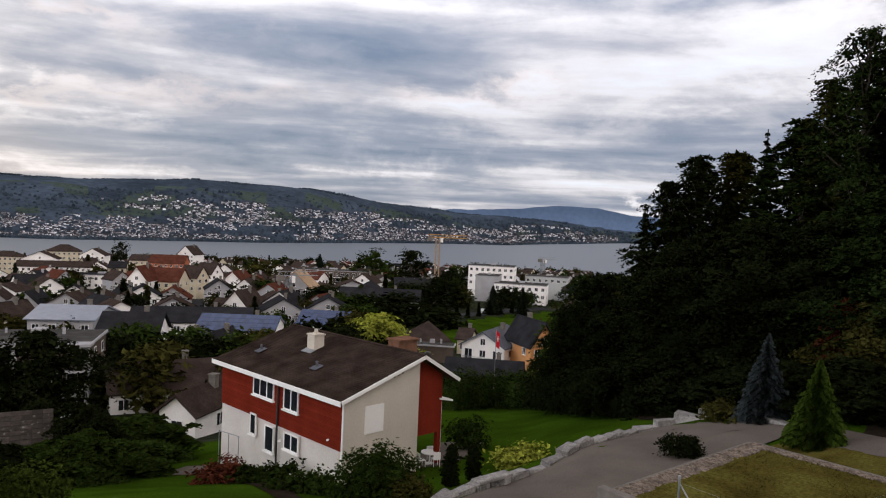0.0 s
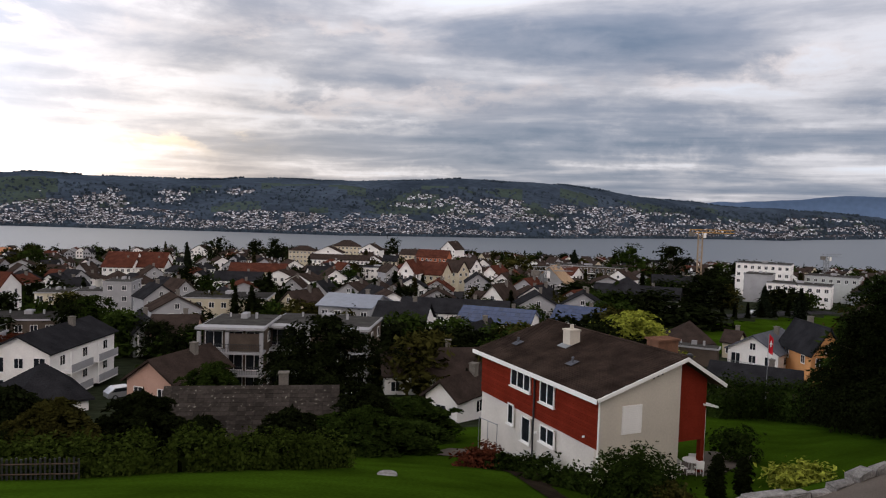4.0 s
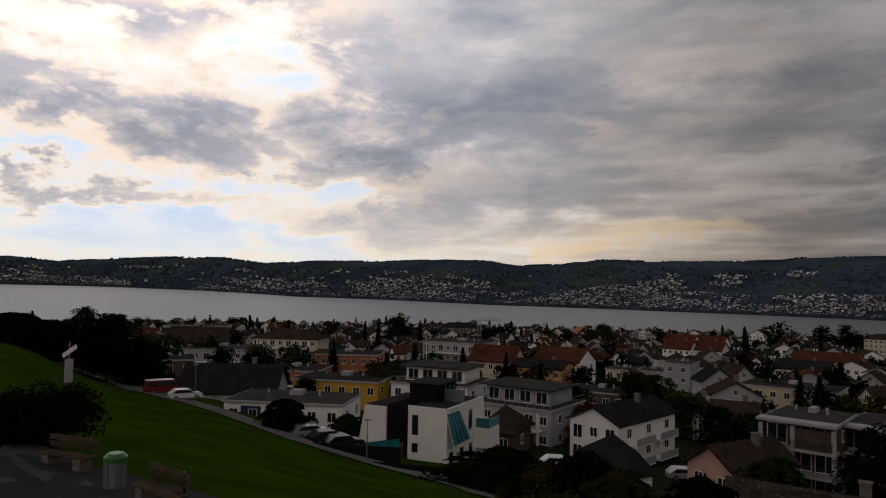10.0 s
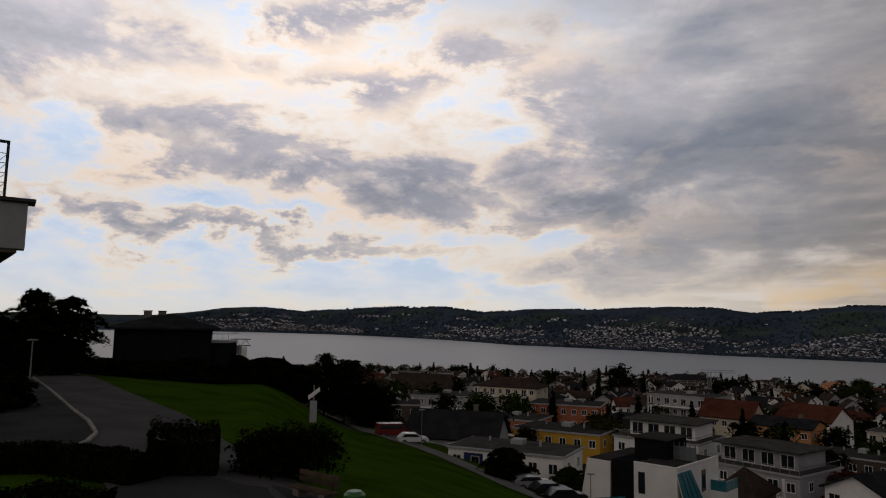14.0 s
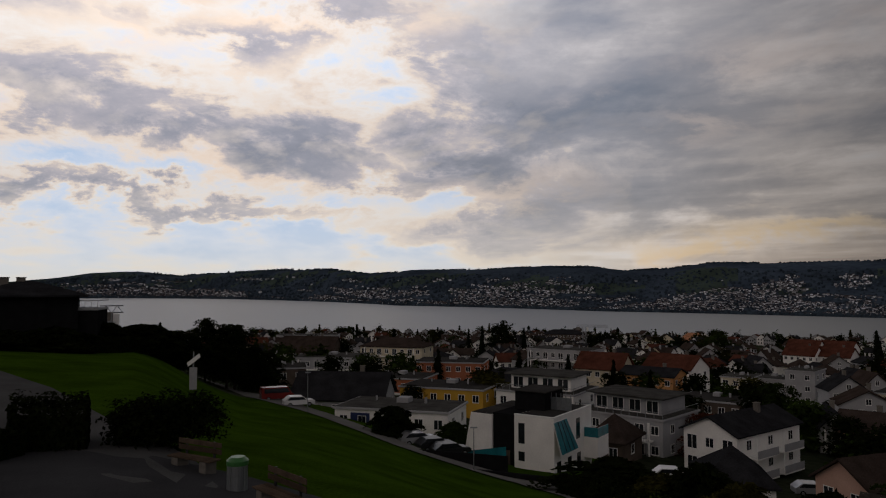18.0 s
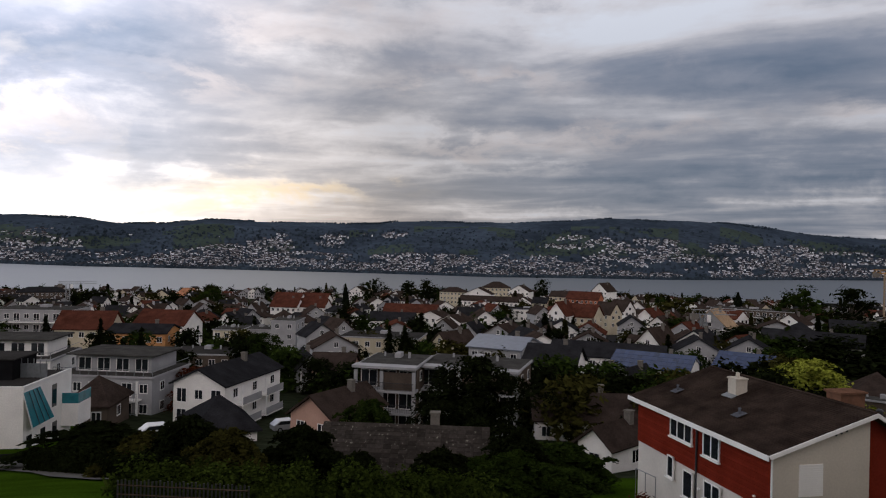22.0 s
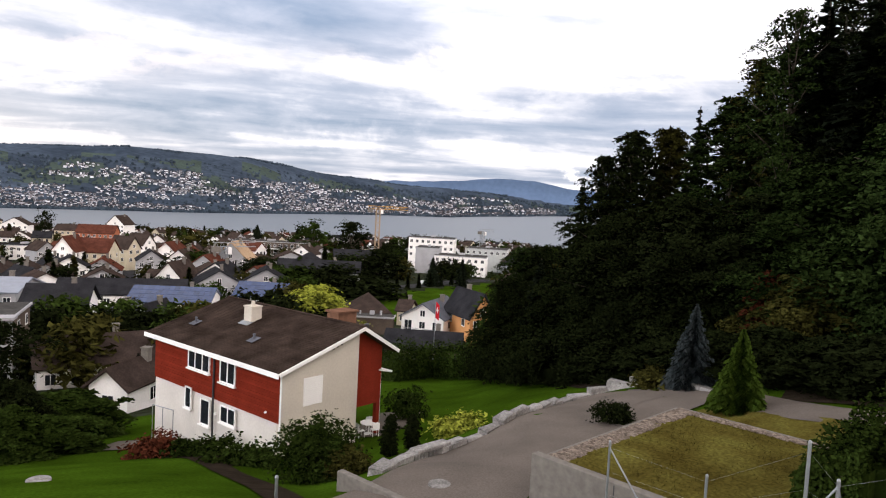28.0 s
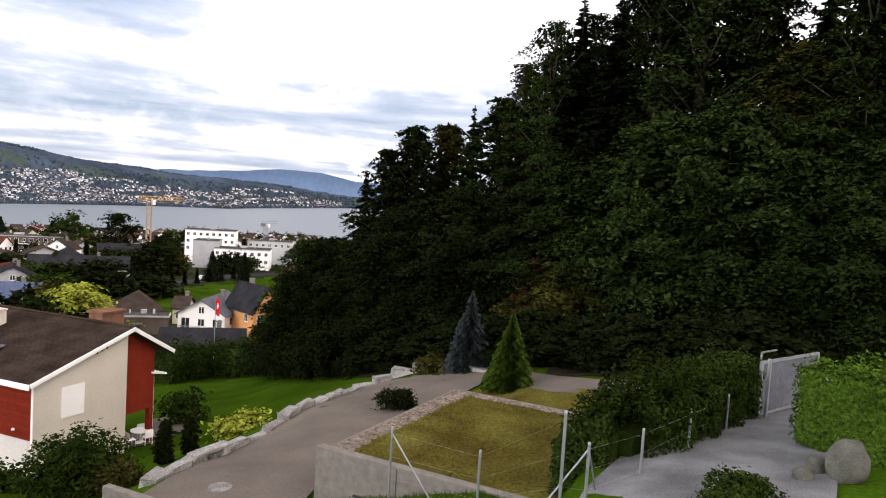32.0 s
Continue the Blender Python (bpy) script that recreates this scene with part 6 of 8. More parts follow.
for k in range(36):
    xa = -OV + (WIDE + OV) * k / 36
    xb = xa + (WIDE + OV) / 36 + 0.03
    za, zb = ev - kl * OV + 0.17 + kl * (xa + OV), ev - kl * OV + 0.14 + kl * (xb + OV)
    part("tile_course", Solid().slab([(xa, -OE, za), (xb, -OE, zb), (xb, LONG + OE, zb), (xa, LONG + OE, za)], 0.05), houseroof, home)
for k in range(8):
    xa = WIDE + (xr - WIDE) * k / 8
    xb = xa + (xr - WIDE) / 8 + 0.03
    part("tile_course", Solid().slab([(xa, -OE, rg + kr * (xa - WIDE) + 0.15), (xb, -OE, rg + kr * (xb - WIDE) + 0.18), (xb, LONG + OE, rg + kr * (xb - WIDE) + 0.18), (xa, LONG + OE, rg + kr * (xa - WIDE) + 0.15)], 0.05), houseroof, home)
part("ridge_cap", Solid().box(WIDE - 0.12, WIDE + 0.12, -OE, LONG + OE, rg + 0.14, rg + 0.22, 0, None, 0.02), houseroof, home)
part("eaves_board", Solid().box(-OV - 0.05, -OV, -OE, LONG + OE, ev - kl * OV - 0.10, ev - kl * OV + 0.16), paintwhite, home)
part("verge_board", Solid().slab([(-OV, -OE - 0.05, ev - kl * OV + 0.17), (WIDE, -OE - 0.05, rg + 0.17), (WIDE, -OE, rg + 0.17), (-OV, -OE, ev - kl * OV + 0.17)], 0.2), paintwhite, home)
part("verge_board", Solid().slab([(WIDE, -OE - 0.05, rg + 0.17), (xr, -OE - 0.05, rg + kr * (xr - WIDE) + 0.17), (xr, -OE, rg + kr * (xr - WIDE) + 0.17), (WIDE, -OE, rg + 0.17)], 0.2), paintwhite, home)
ch = Solid().box(-0.38, 0.38, -0.38, 0.38, -0.8, 0.78, 0, None, 0.03).box(-0.43, 0.43, -0.43, 0.43, 0.78, 0.86).tube((0, 0, 0.86), (0, 0, 1.15), 0.13, 0.11, 8)
chim = part("chimney", ch, beige, home, "pale rendered chimney with a lead apron", pose(3.5, 7.6, ev + kl * 3.5 + 0.2))
part("apron", Solid().slab([(-0.75, -0.5, -0.24), (-0.35, -0.5, -0.08), (-0.35, 0.5, -0.08), (-0.75, 0.5, -0.24)], 0.03), steel, chim)
ch2 = Solid().box(-0.75, 0.75, -0.5, 0.5, -1.0, 0.75, 0, None, 0.03).box(-0.85, 0.85, -0.6, 0.6, 0.75, 0.85)
part("brick_chimney", ch2, brick, home, "broad brown-brick chimney", pose(6.4, 2.6, rg - 0.2))
for y, vx in ((10.9, 1.6), (4.6, 1.5)):
    v = Solid().slab([(-0.35, -0.3, 0.02), (0.25, -0.3, 0.22), (0.25, 0.3, 0.22), (-0.35, 0.3, 0.02)], 0.03).tube((0, 0, 0), (0, 0, 0.4), 0.07, 0.07, 8).tube((0, 0, 0.4), (0, 0, 0.46), 0.11, 0.05, 8)
    part("roof_vent", v, greytile, home, "", pose(vx, y, ev + kl * vx + 0.16))


def wall_window(y, z, w, h, bars, parent=home):
    """A window in the long wall, which faces -x."""
    o = part("window", Solid().box(-0.02, 0.02, -w / 2 + 0.06, w / 2 - 0.06, 0.06, h - 0.06), glass, parent, "", pose(-0.09, y, z))
    fr = Solid().box(-0.05, 0.06, -w / 2, -w / 2 + 0.08, 0, h).box(-0.05, 0.06, w / 2 - 0.08, w / 2, 0, h).box(-0.05, 0.06, -w / 2, w / 2, 0, 0.08).box(-0.05, 0.06, -w / 2, w / 2, h - 0.08, h)
    for i in range(bars):
        c = -w / 2 + w * (i + 1) / (bars + 1)
        fr.box(-0.04, 0.05, c - 0.04, c + 0.04, 0.08, h - 0.08)
    part("window_frame", fr, paintwhite, o)
    part("window_sill", Solid().box(-0.14, 0.05, -w / 2 - 0.06, w / 2 + 0.06, -0.08, 0.0), paintwhite, o)


wall_window(7.7, E0 - 10.75, 2.3, 1.25, 2)
wall_window(4.75, E0 - 10.95, 1.5, 1.45, 1)
wall_window(4.6, E0 - 13.25, 1.5, 1.0, 1)
wall_window(6.9, E0 - 13.85, 1.0, 1.55, 0)
wall_window(8.75, E0 - 13.25, 0.7, 1.3, 0)
part("downpipe", Solid().tube((-0.14, 6.05, -2.0), (-0.14, 6.05, ev - 0.2), 0.06, 0.06, 8), darkpaint, home)
part("downpipe", Solid().tube((-0.1, -0.08, -1.5), (-0.1, -0.08, ev - 0.1), 0.05, 0.05, 8), paintwhite, home)
shut = part("shutter", Solid().box(1.45, 2.77, -0.05, 0.0, E0 - 11.45, E0 - 9.91), paintwhite, home, "closed white roller shutter")
for k in range(14):
    part("slat", Solid().box(1.49, 2.73, -0.065, -0.048, E0 - 11.42 + k * 0.107, E0 - 11.42 + k * 0.107 + 0.09), paintwhite, shut)
part("cellar_window", Solid().box(3.1, 4.5, -0.04, 0.05, E0 - 14.35, E0 - 13.7), paintwhite, home)
part("porch_roof", Solid().slab([(FULL - 0.2, 0.2, mid + 1.75), (FULL + 0.9, 0.2, mid + 1.5), (FULL + 0.9, 2.4, mid + 1.5), (FULL - 0.2, 2.4, mid + 1.75)], 0.1), paintwhite, home)
part("downpipe", Solid().tube((FULL + 0.16, 0.5, -1.5), (FULL + 0.16, 0.5, mid + 1.4), 0.05, 0.05, 8), paintwhite, home)
part("porch_floor", Solid().box(WIDE, FULL + 0.2, 0.0, 3.2, -3, -0.35), paving, home)
part("rear_wall", Solid().box(FULL - 0.04, FULL + 0.1, 3.2, LONG, -3, mid + 1.7), white, home)
part("flue", Solid().tube((6.9, 0.9, rg - 0.9), (6.9, 0.9, rg - 0.05), 0.15, 0.15, 8).tube((6.9, 0.9, rg - 0.05), (6.9, 0.9, rg + 0.03), 0.2, 0.1, 8), darkpaint, home)
for k in range(3):
    part("vent_hole", Solid().tube((3.5 + 0.3 * k, -0.01, ev + kl * (3.5 + 0.3 * k) - 0.35), (3.5 + 0.3 * k, 0.05, ev + kl * (3.5 + 0.3 * k) - 0.35), 0.06, 0.06, 8), darkpaint, home)
stair = part("handrail", Solid().tube((-0.9, 9.0, E0 - 13.3), (-0.9, 11.4, E0 - 13.5), 0.03, 0.03, 8), steel, home, "steel handrail at the side door")
for y in (9.0, 10.2, 11.4):
    part("rail_post", Solid().tube((-0.9, y, -1.5), (-0.9, y, E0 - 13.3 - (y - 9) * 0.083), 0.025, 0.025, 8), steel, stair)
part("wall_lamp", Solid().tube((-0.08, 5.75, E0 - 12.9), (-0.22, 5.75, E0 - 12.9), 0.08, 0.08, 8), paintwhite, home)
part("wall_lamp", Solid().tube((-0.1, 1.1, E0 - 11.7), (-0.2, 1.1, E0 - 11.7), 0.06, 0.06, 8), paintwhite, home)

# ---- garage under a grass roof, with its walls ----
GA, GT, GX, GY = (4.11, 17.5), -50.0, 9.6, 7.8
gar = thing("garage", (GA[0], GA[1], EYE - 9.02), GT, "sunken concrete garage with a dry grass roof and pebble border", "garage")
part("wall", Solid().box(0, GX, 0, 0.25, -0.5, 2.72, 0, None, 0.02), concrete, gar)
part("wall", Solid().box(0, 0.22, 0.26, GY, -0.5, 2.56, 0, None, 0.02), concrete, gar)
part("wall", Solid().box(0.26, GX, GY - 0.22, GY, -0.5, 2.60, 0, None, 0.02), concrete, gar)
for x in (2.4, 4.9, 7.4):
    part("wall_joint", Solid().box(x - 0.012, x + 0.012, -0.006, 0.01, -0.4, 2.66), darkpaint, gar)


def roof_turf(i, j):
    """A point of the uneven turf on the garage."""
    fray = 0.10 * noise.noise(Vector((i * 0.9, j * 0.9, 4)))
    x, y = 0.62 + (GX - 0.77) * i / 24, 0.30 + (GY - 0.78) * j / 18
    return (x + (fray * 3.0 if i == 0 else 0), y + (fray * 3.0 if j == 18 else 0), 2.60 + 0.15 * math.sin(math.pi * min(i, 12) / 24) * math.sin(math.pi * j / 18) + 0.06 * noise.noise(Vector((i * 0.4, j * 0.4, 0))))


part("roof_grass", surface("roof_grass", [roof_turf(i, j) for j in range(19) for i in range(25)], [(j * 25 + i, j * 25 + i + 1, j * 25 + i + 26, j * 25 + i + 25) for j in range(18) for i in range(24)], [roofgrass]), None, gar, "patchy yellow-green roof grass")
part("roof_slab", Solid().box(0.22, GX, 0.25, GY - 0.22, 2.2, 2.52), concrete, gar)
rng = np.random.default_rng(51)
blades = Solid()
for k in range(9000):
    u, v = rng.random() * 24, rng.random() * 18
    if noise.noise(Vector((u * 0.25, v * 0.25, 9))) < rng.uniform(-0.5, 0.3):
        continue
    x, y, z = roof_turf(u if u > 1 else 1.0, min(v, 17.4))
    a, hgt = rng.random() * 6.28, rng.uniform(0.03, 0.10)
    dx, dy, lx, ly = 0.012 * math.cos(a), 0.012 * math.sin(a), 0.05 * rng.normal(), 0.05 * rng.normal()
    blades.add([(x - dx, y - dy, z - 0.01), (x + dx, y + dy, z - 0.01), (x + lx, y + ly, z + hgt)], [(0, 1, 2)])
tagged(part("turf", blades, roofgrass, gar, "dry grass blades"), kind="stuff")
grille = part("grille", Solid().box(1.2, 1.75, -0.03, 0.02, 1.05, 1.75), darkpaint, gar, "small dark ventilation grille")
for k in range(7):
    part("slat", Solid().box(1.22, 1.73, -0.05, -0.03, 1.08 + k * 0.095, 1.12 + k * 0.095), steel, grille)
rng = np.random.default_rng(5)
peb = Solid()
for k in range(4200):
    if k % 2:
        x, y = 0.22 + 0.55 * rng.random() ** 1.2, 0.3 + (GY - 0.5) * rng.random()
    else:
        x, y = 0.3 + (GX - 0.4) * rng.random(), GY - 0.22 - 0.42 * rng.random() ** 1.2
    s = 0.018 + 0.034 * rng.random()
    peb.box(x - s, x + s, y - s * 0.8, y + s * 0.8, 2.47, 2.59 + s, 0, None, s * 0.35)
tagged(part("pebble_strip", peb, pebble, gar, "strip of rounded pebbles"), kind="stuff")
# grass bank rising along the front wall
bank_at = pose(GA[0], GA[1], EYE - 9.02, 0, 0, GT)


def bank_turf(u, v):
    """A point of the bank: u along the wall, v away from it."""
    top = min(2.66, 1.25 + 0.305 * u + 0.06 * noise.noise(Vector((u, v, 2))))
    return (u, -0.02 - v, top - 0.10 * v - (1.6 if v > 2.2 else 0.0))


grid = [bank_at @ Vector(bank_turf(0.5 + 0.28 * i, (0, 0.4, 0.8, 1.3, 1.8, 2.2, 2.6)[j])) for j in range(7) for i in range(21)]
tagged(new("grass_bank", surface("grass_bank", [tuple(p) for p in grid], [(j * 21 + i + 21, j * 21 + i + 22, j * 21 + i + 1, j * 21 + i) for j in range(6) for i in range(20)], [lawn])), "green grass bank against the concrete garage wall", "ground", kind="structure")
rng = np.random.default_rng(52)
blades = Solid()
for k in range(5200):
    p = bank_at @ Vector(bank_turf(rng.uniform(0.5, 6.0), rng.uniform(0.0, 1.9)))
    a, hgt = rng.random() * 6.28, rng.uniform(0.04, 0.15)
    dx, dy, lx, ly = 0.016 * math.cos(a), 0.016 * math.sin(a), 0.06 * rng.normal(), 0.06 * rng.normal()
    blades.add([(p.x - dx, p.y - dy, p.z - 0.01), (p.x + dx, p.y + dy, p.z - 0.01), (p.x + lx, p.y + ly, p.z + hgt)], [(0, 1, 2)])
tagged(new("grass", blades.mesh("grass", leaflaurel)), "ragged green grass on the bank", "grass", kind="stuff")
# low wall at the head of the drive
alone("retaining_wall", Solid().box(0, 5.2, -0.12, 0.12, -3.0, 0.0, 0, None, 0.02), concrete, (-0.98, 22.93, EYE - 9.0), -46.7, "low weathered concrete wall beside the driveway", "wall", "structure")

# ---- granite blocks along the driveway ----
edge = thing("stone_wall", spot(8, 32), 0, "row of rough granite blocks edging the driveway", "wall")
rng = np.random.default_rng(8)
line = [spot(0.2, 24.5), spot(3, 26.5), spot(6, 28.5), spot(9, 30.5), spot(11.5, 32.5), spot(13.5, 35), spot(16, 38.3), spot(19, 40), spot(22.5, 39), spot(27, 36)]
for a, b in zip(line, line[1:]):
    n = max(2, int((b - a).length / 1.15))
    for i in range(n):
        p, d = a.lerp(b, (i + 0.5) / n), (b - a)
        l, w, h = d.length / n * (0.42 + 0.07 * rng.random()), 0.2 + 0.1 * rng.random(), 0.24 + 0.22 * rng.random()
        s = Solid().box(-l, l, -w, w, -0.3, h, 0, None, 0.06)
        s.v = [(x + 0.04 * rng.normal(), y + 0.04 * rng.normal(), z + 0.03 * rng.normal()) for x, y, z in s.v]
        o = part("stone", s, stone, edge)
        o.matrix_basis = edge.matrix_basis.inverted() @ pose(p.x, p.y, ground(p.x, p.y), 0, 0, math.degrees(math.atan2(d.y, d.x)) + 4 * rng.normal())

# ---- young conifers ----
plant("spruce", 21, leafblue, 25.2, 37.5, 4.4, 1.35, "young blue spruce beside the driveway", n=14000, size=0.13, name="blue_spruce")
plant("spruce", 22, conifergreen, 28.6, 31.5, 3.5, 1.2, "bright green cone-shaped conifer", n=18000, size=0.12, name="conifer")
plant("spruce", 21, leafblue, 11.7, 56, 1.6, 0.6, "tiny blue spruce on the lawn", n=5200, size=0.24, name="blue_spruce")

# ---- gardens near the red house ----
bush(-4.6, 28.5, 3.6, 3.0, leafmid, "loose shrub with long shoots before the beige wall", 3, 9000, 0.09)
bush(-2.0, 27.0, 1.8, 1.3, leafolive, "low olive shrub before the house", 4, 3500, 0.08)
bush(-17.2, 39.5, 2.2, 1.3, leafred, "reddish-brown shrub at the edge of the lawn", 5, 1500, 0.13)
bush(-13.5, 39.0, 3.4, 1.1, leafmid, "low green shrubs along the house wall", 6, 2000, 0.13, deep=1.6)
bush(-10.5, 35.0, 3.4, 1.0, leafmid, "low green shrubs beside the path", 7, 2000, 0.13, deep=1.4)
bush(7.2, 36.5, 3.0, 1.2, leaflime, "yellow flowering shrub beside the granite blocks", 8, 1600, 0.13)
bush(2.6, 47.0, 2.6, 2.2, leafmid, "flowering shrub beside the terrace", 9, 1800, 0.13)
plant("leafy", 23, leafdark, 1.5, 31.5, 2.0, 0.36, "slim dark cypress beside the drive", n=6000, size=0.06, name="cypress")
plant("leafy", 23, leafdark, 3.3, 32.5, 1.7, 0.34, "slim dark cypress beside the drive", n=6000, size=0.06, name="cypress")
bush(19.4, 30.0, 1.5, 1.05, leafdark, "dark low yew beside the garage", 10, 3200, 0.06, deep=0.8)
bush(22.3, 38.5, 2.0, 1.1, leafolive, "yellowish shrub behind the granite blocks", 11, 1100, 0.13)
hedge([(0.8, 72), (4.5, 78), (9.8, 72)], 3.0, 2.9, leafmid, "tall green hedge behind the lawn", 12, 500, 0.15, lump=0.25)
hedge([(-56.5, 31), (-52, 29.3), (-48.2, 28.2), (-41, 27.8), (-34, 29.3), (-29, 32)], 1.7, 1.05, vineleaf, "leafy hedge along the bottom of the lawn", 13, 1000, 0.085, lump=0.42)
hedge([(-62.8, 60), (-59, 56), (-55.5, 47)], 1.6, 1.6, leafdark, "clipped dark hedge beside the lane", 14, 200, 0.14)
hedge([(53.0, 17.4), (54.5, 18.2), (60, 20)], 2.2, 1.7, leaflaurel, "clipped bright green laurel hedge", 15, 4200, 0.055, lump=0.1)
hedge([(33.5, 16.6), (37.5, 16.2), (41, 17.8), (44, 20.6), (46.2, 23.4)], 1.3, 1.25, leafmid, "row of green shrubs along the wire fence", 16, 2600, 0.055, name="shrub_row", lump=0.35)
for b, r, h in ((34.5, 16.8, 1.5), (36.6, 16.6, 1.75), (38.8, 16.9, 1.6), (40.6, 17.8, 1.8), (42.6, 19.4, 1.7), (44.6, 21.4, 1.9)):
    bush(b, r, 0.9, h, leafmid, "upright leafy shrub beside the wire fence", round(b * 10), 1500, 0.05)

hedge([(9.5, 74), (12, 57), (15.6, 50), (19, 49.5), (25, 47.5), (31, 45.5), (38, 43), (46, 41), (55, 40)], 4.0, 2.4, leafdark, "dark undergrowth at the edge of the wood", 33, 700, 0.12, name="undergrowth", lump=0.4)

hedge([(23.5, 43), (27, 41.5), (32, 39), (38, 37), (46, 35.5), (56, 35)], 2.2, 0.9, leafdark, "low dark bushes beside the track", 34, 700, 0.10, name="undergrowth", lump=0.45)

# ---- random fill of the town: gardens' trees and houses between the named ones ----
rng = np.random.default_rng(44)
near_spots, far_spots = [], []
for k in range(1250):
    b = rng.uniform(-98, 16)
    r = 88 * (790 / 88) ** rng.random() ** 0.8
    kind = "spruce" if rng.random() < 0.2 else "broad"
    if b < -82 and r < 135 or b < -42 and r < 114 or b < -40 and r < 230 and k % 5 < 3:
        continue
    if r < 135:
        kind = "broad"
    if -4 < b < 9.5 and r < 242:
        continue
    h = rng.uniform(3.8, 8.0) if kind == "broad" else rng.uniform(6, 11)
    h *= 1.0 if r < 400 else 1.25
    (near_spots if r < 190 else far_spots).append((kind, b, r, h, h * (0.42 if kind == "broad" else 0.2)))
tree_fill("garden_trees", near_spots, [leafdark, leafmid, leafolive, leafdark], "dark garden trees and shrubs between the houses", 1100, 0.5)
tree_fill("town_trees", far_spots, [leafdark, leafmid, leafolive, leafdark], "dark trees among the houses of the town", 380, 0.85)
rng = np.random.default_rng(45)
WALLS, ROOFS = [white, white, greywhite, white, greywhite, cream], [browntile, darktile, browntile, redtile, browntile, darktile, browntile]
far_town = Solid()
FAR_MATS = [white, greywhite, cream, glass, browntile, darktile, redtile]


def far_house(at, w, d, rise, turn, h, wall, roof):
    """One small gabled house of the far part of the town: walls, roof, chimney and panes."""
    m = pose(at.x, at.y, at.z, 0, 0, turn)
    put = lambda vs, fs, mat: far_town.add([m @ Vector(q) for q in vs], fs, mat)
    x, y, o = w / 2, d / 2, 0.45
    put([(-x, -y, -1.5), (x, -y, -1.5), (x, -y, h), (0, -y, h + rise), (-x, -y, h), (-x, y, -1.5), (x, y, -1.5), (x, y, h), (0, y, h + rise), (-x, y, h)], [(0, 1, 2, 3, 4), (9, 8, 7, 6, 5), (1, 6, 7, 2), (5, 0, 4, 9)], (0, 0, 1, 0, 1, 2)[wall])
    tone = (4, 5, 4, 6, 4, 5, 4)[roof - 4]
    k = rise / x
    for sg in (-1, 1):
        a = [(sg * (x + o), -y - o, h - k * o), (sg * (x + o), y + o, h - k * o), (0, y + o, h + rise), (0, -y - o, h + rise)]
        put(a + [(p, q, z + 0.25) for p, q, z in a], [(4, 5, 6, 7), (3, 2, 1, 0), (0, 1, 5, 4), (1, 2, 6, 5), (3, 0, 4, 7)], tone)
    far_town.box(x * 0.3 - 0.35, x * 0.3 + 0.35, -0.35, 0.35, h, h + rise + 0.8, 1, m)
    for z in (h - 1.9, h - 4.6):
        if z > -0.5:
            for i in range(3):
                c = (i - 1) * w * 0.3
                far_town.box(c - 0.5, c + 0.5, -y - 0.04, -y + 0.1, z, z + 1.3, 3, m)
                c = (i - 1) * d * 0.3
                far_town.box(x - 0.1, x + 0.04, c - 0.5, c + 0.5, z, z + 1.3, 3, m)
                far_town.box(-x - 0.04, -x + 0.1, c - 0.5, c + 0.5, z, z + 1.3, 3, m)


for k in range(1100):
    b = rng.uniform(-93, 12)
    r = 150 * (740 / 150) ** rng.random()
    g = float(ground_grid(b, r)) - EYE
    q = spot(b, r + 4)
    if r < 240 and (k % 2 or b < -44) or any(math.hypot(q.x - x, q.y - y) < 4.2 + s for x, y, s in PLACED):
        continue
    if -4 < b < 10.5 and r < 330 or -20.2 < b < -18.2 and r < 330:
        continue
    w, d, shape, rise, turn, eave = rng.uniform(6, 10.5), rng.uniform(6.5, 9), ("gable_y", "gable_x", "gable_y", "hip")[k % 4], rng.uniform(1.9, 3.3), rng.uniform(-40, 40), rng.uniform(4.3, 6.2)
    if r > 300:
        far_house(q, w, d, rise, turn - b + (90 if shape == "gable_x" else 0), eave, k % 6, 4 + k % 7)
        PLACED.append((q.x, q.y, max(w, d) * 0.62))
    else:
        house(round(b, 1), round(r), w, d, shape, rise, turn, WALLS[k % 6], ROOFS[k % 7], "white or cream house with a tiled roof in the town", eave=g + eave, rows=2, group="houses of the town")
tagged(new("far_town", far_town.mesh("far_town", FAR_MATS)), "crowd of small pale houses with brown roofs near the shore", "houses", "", "stuff")

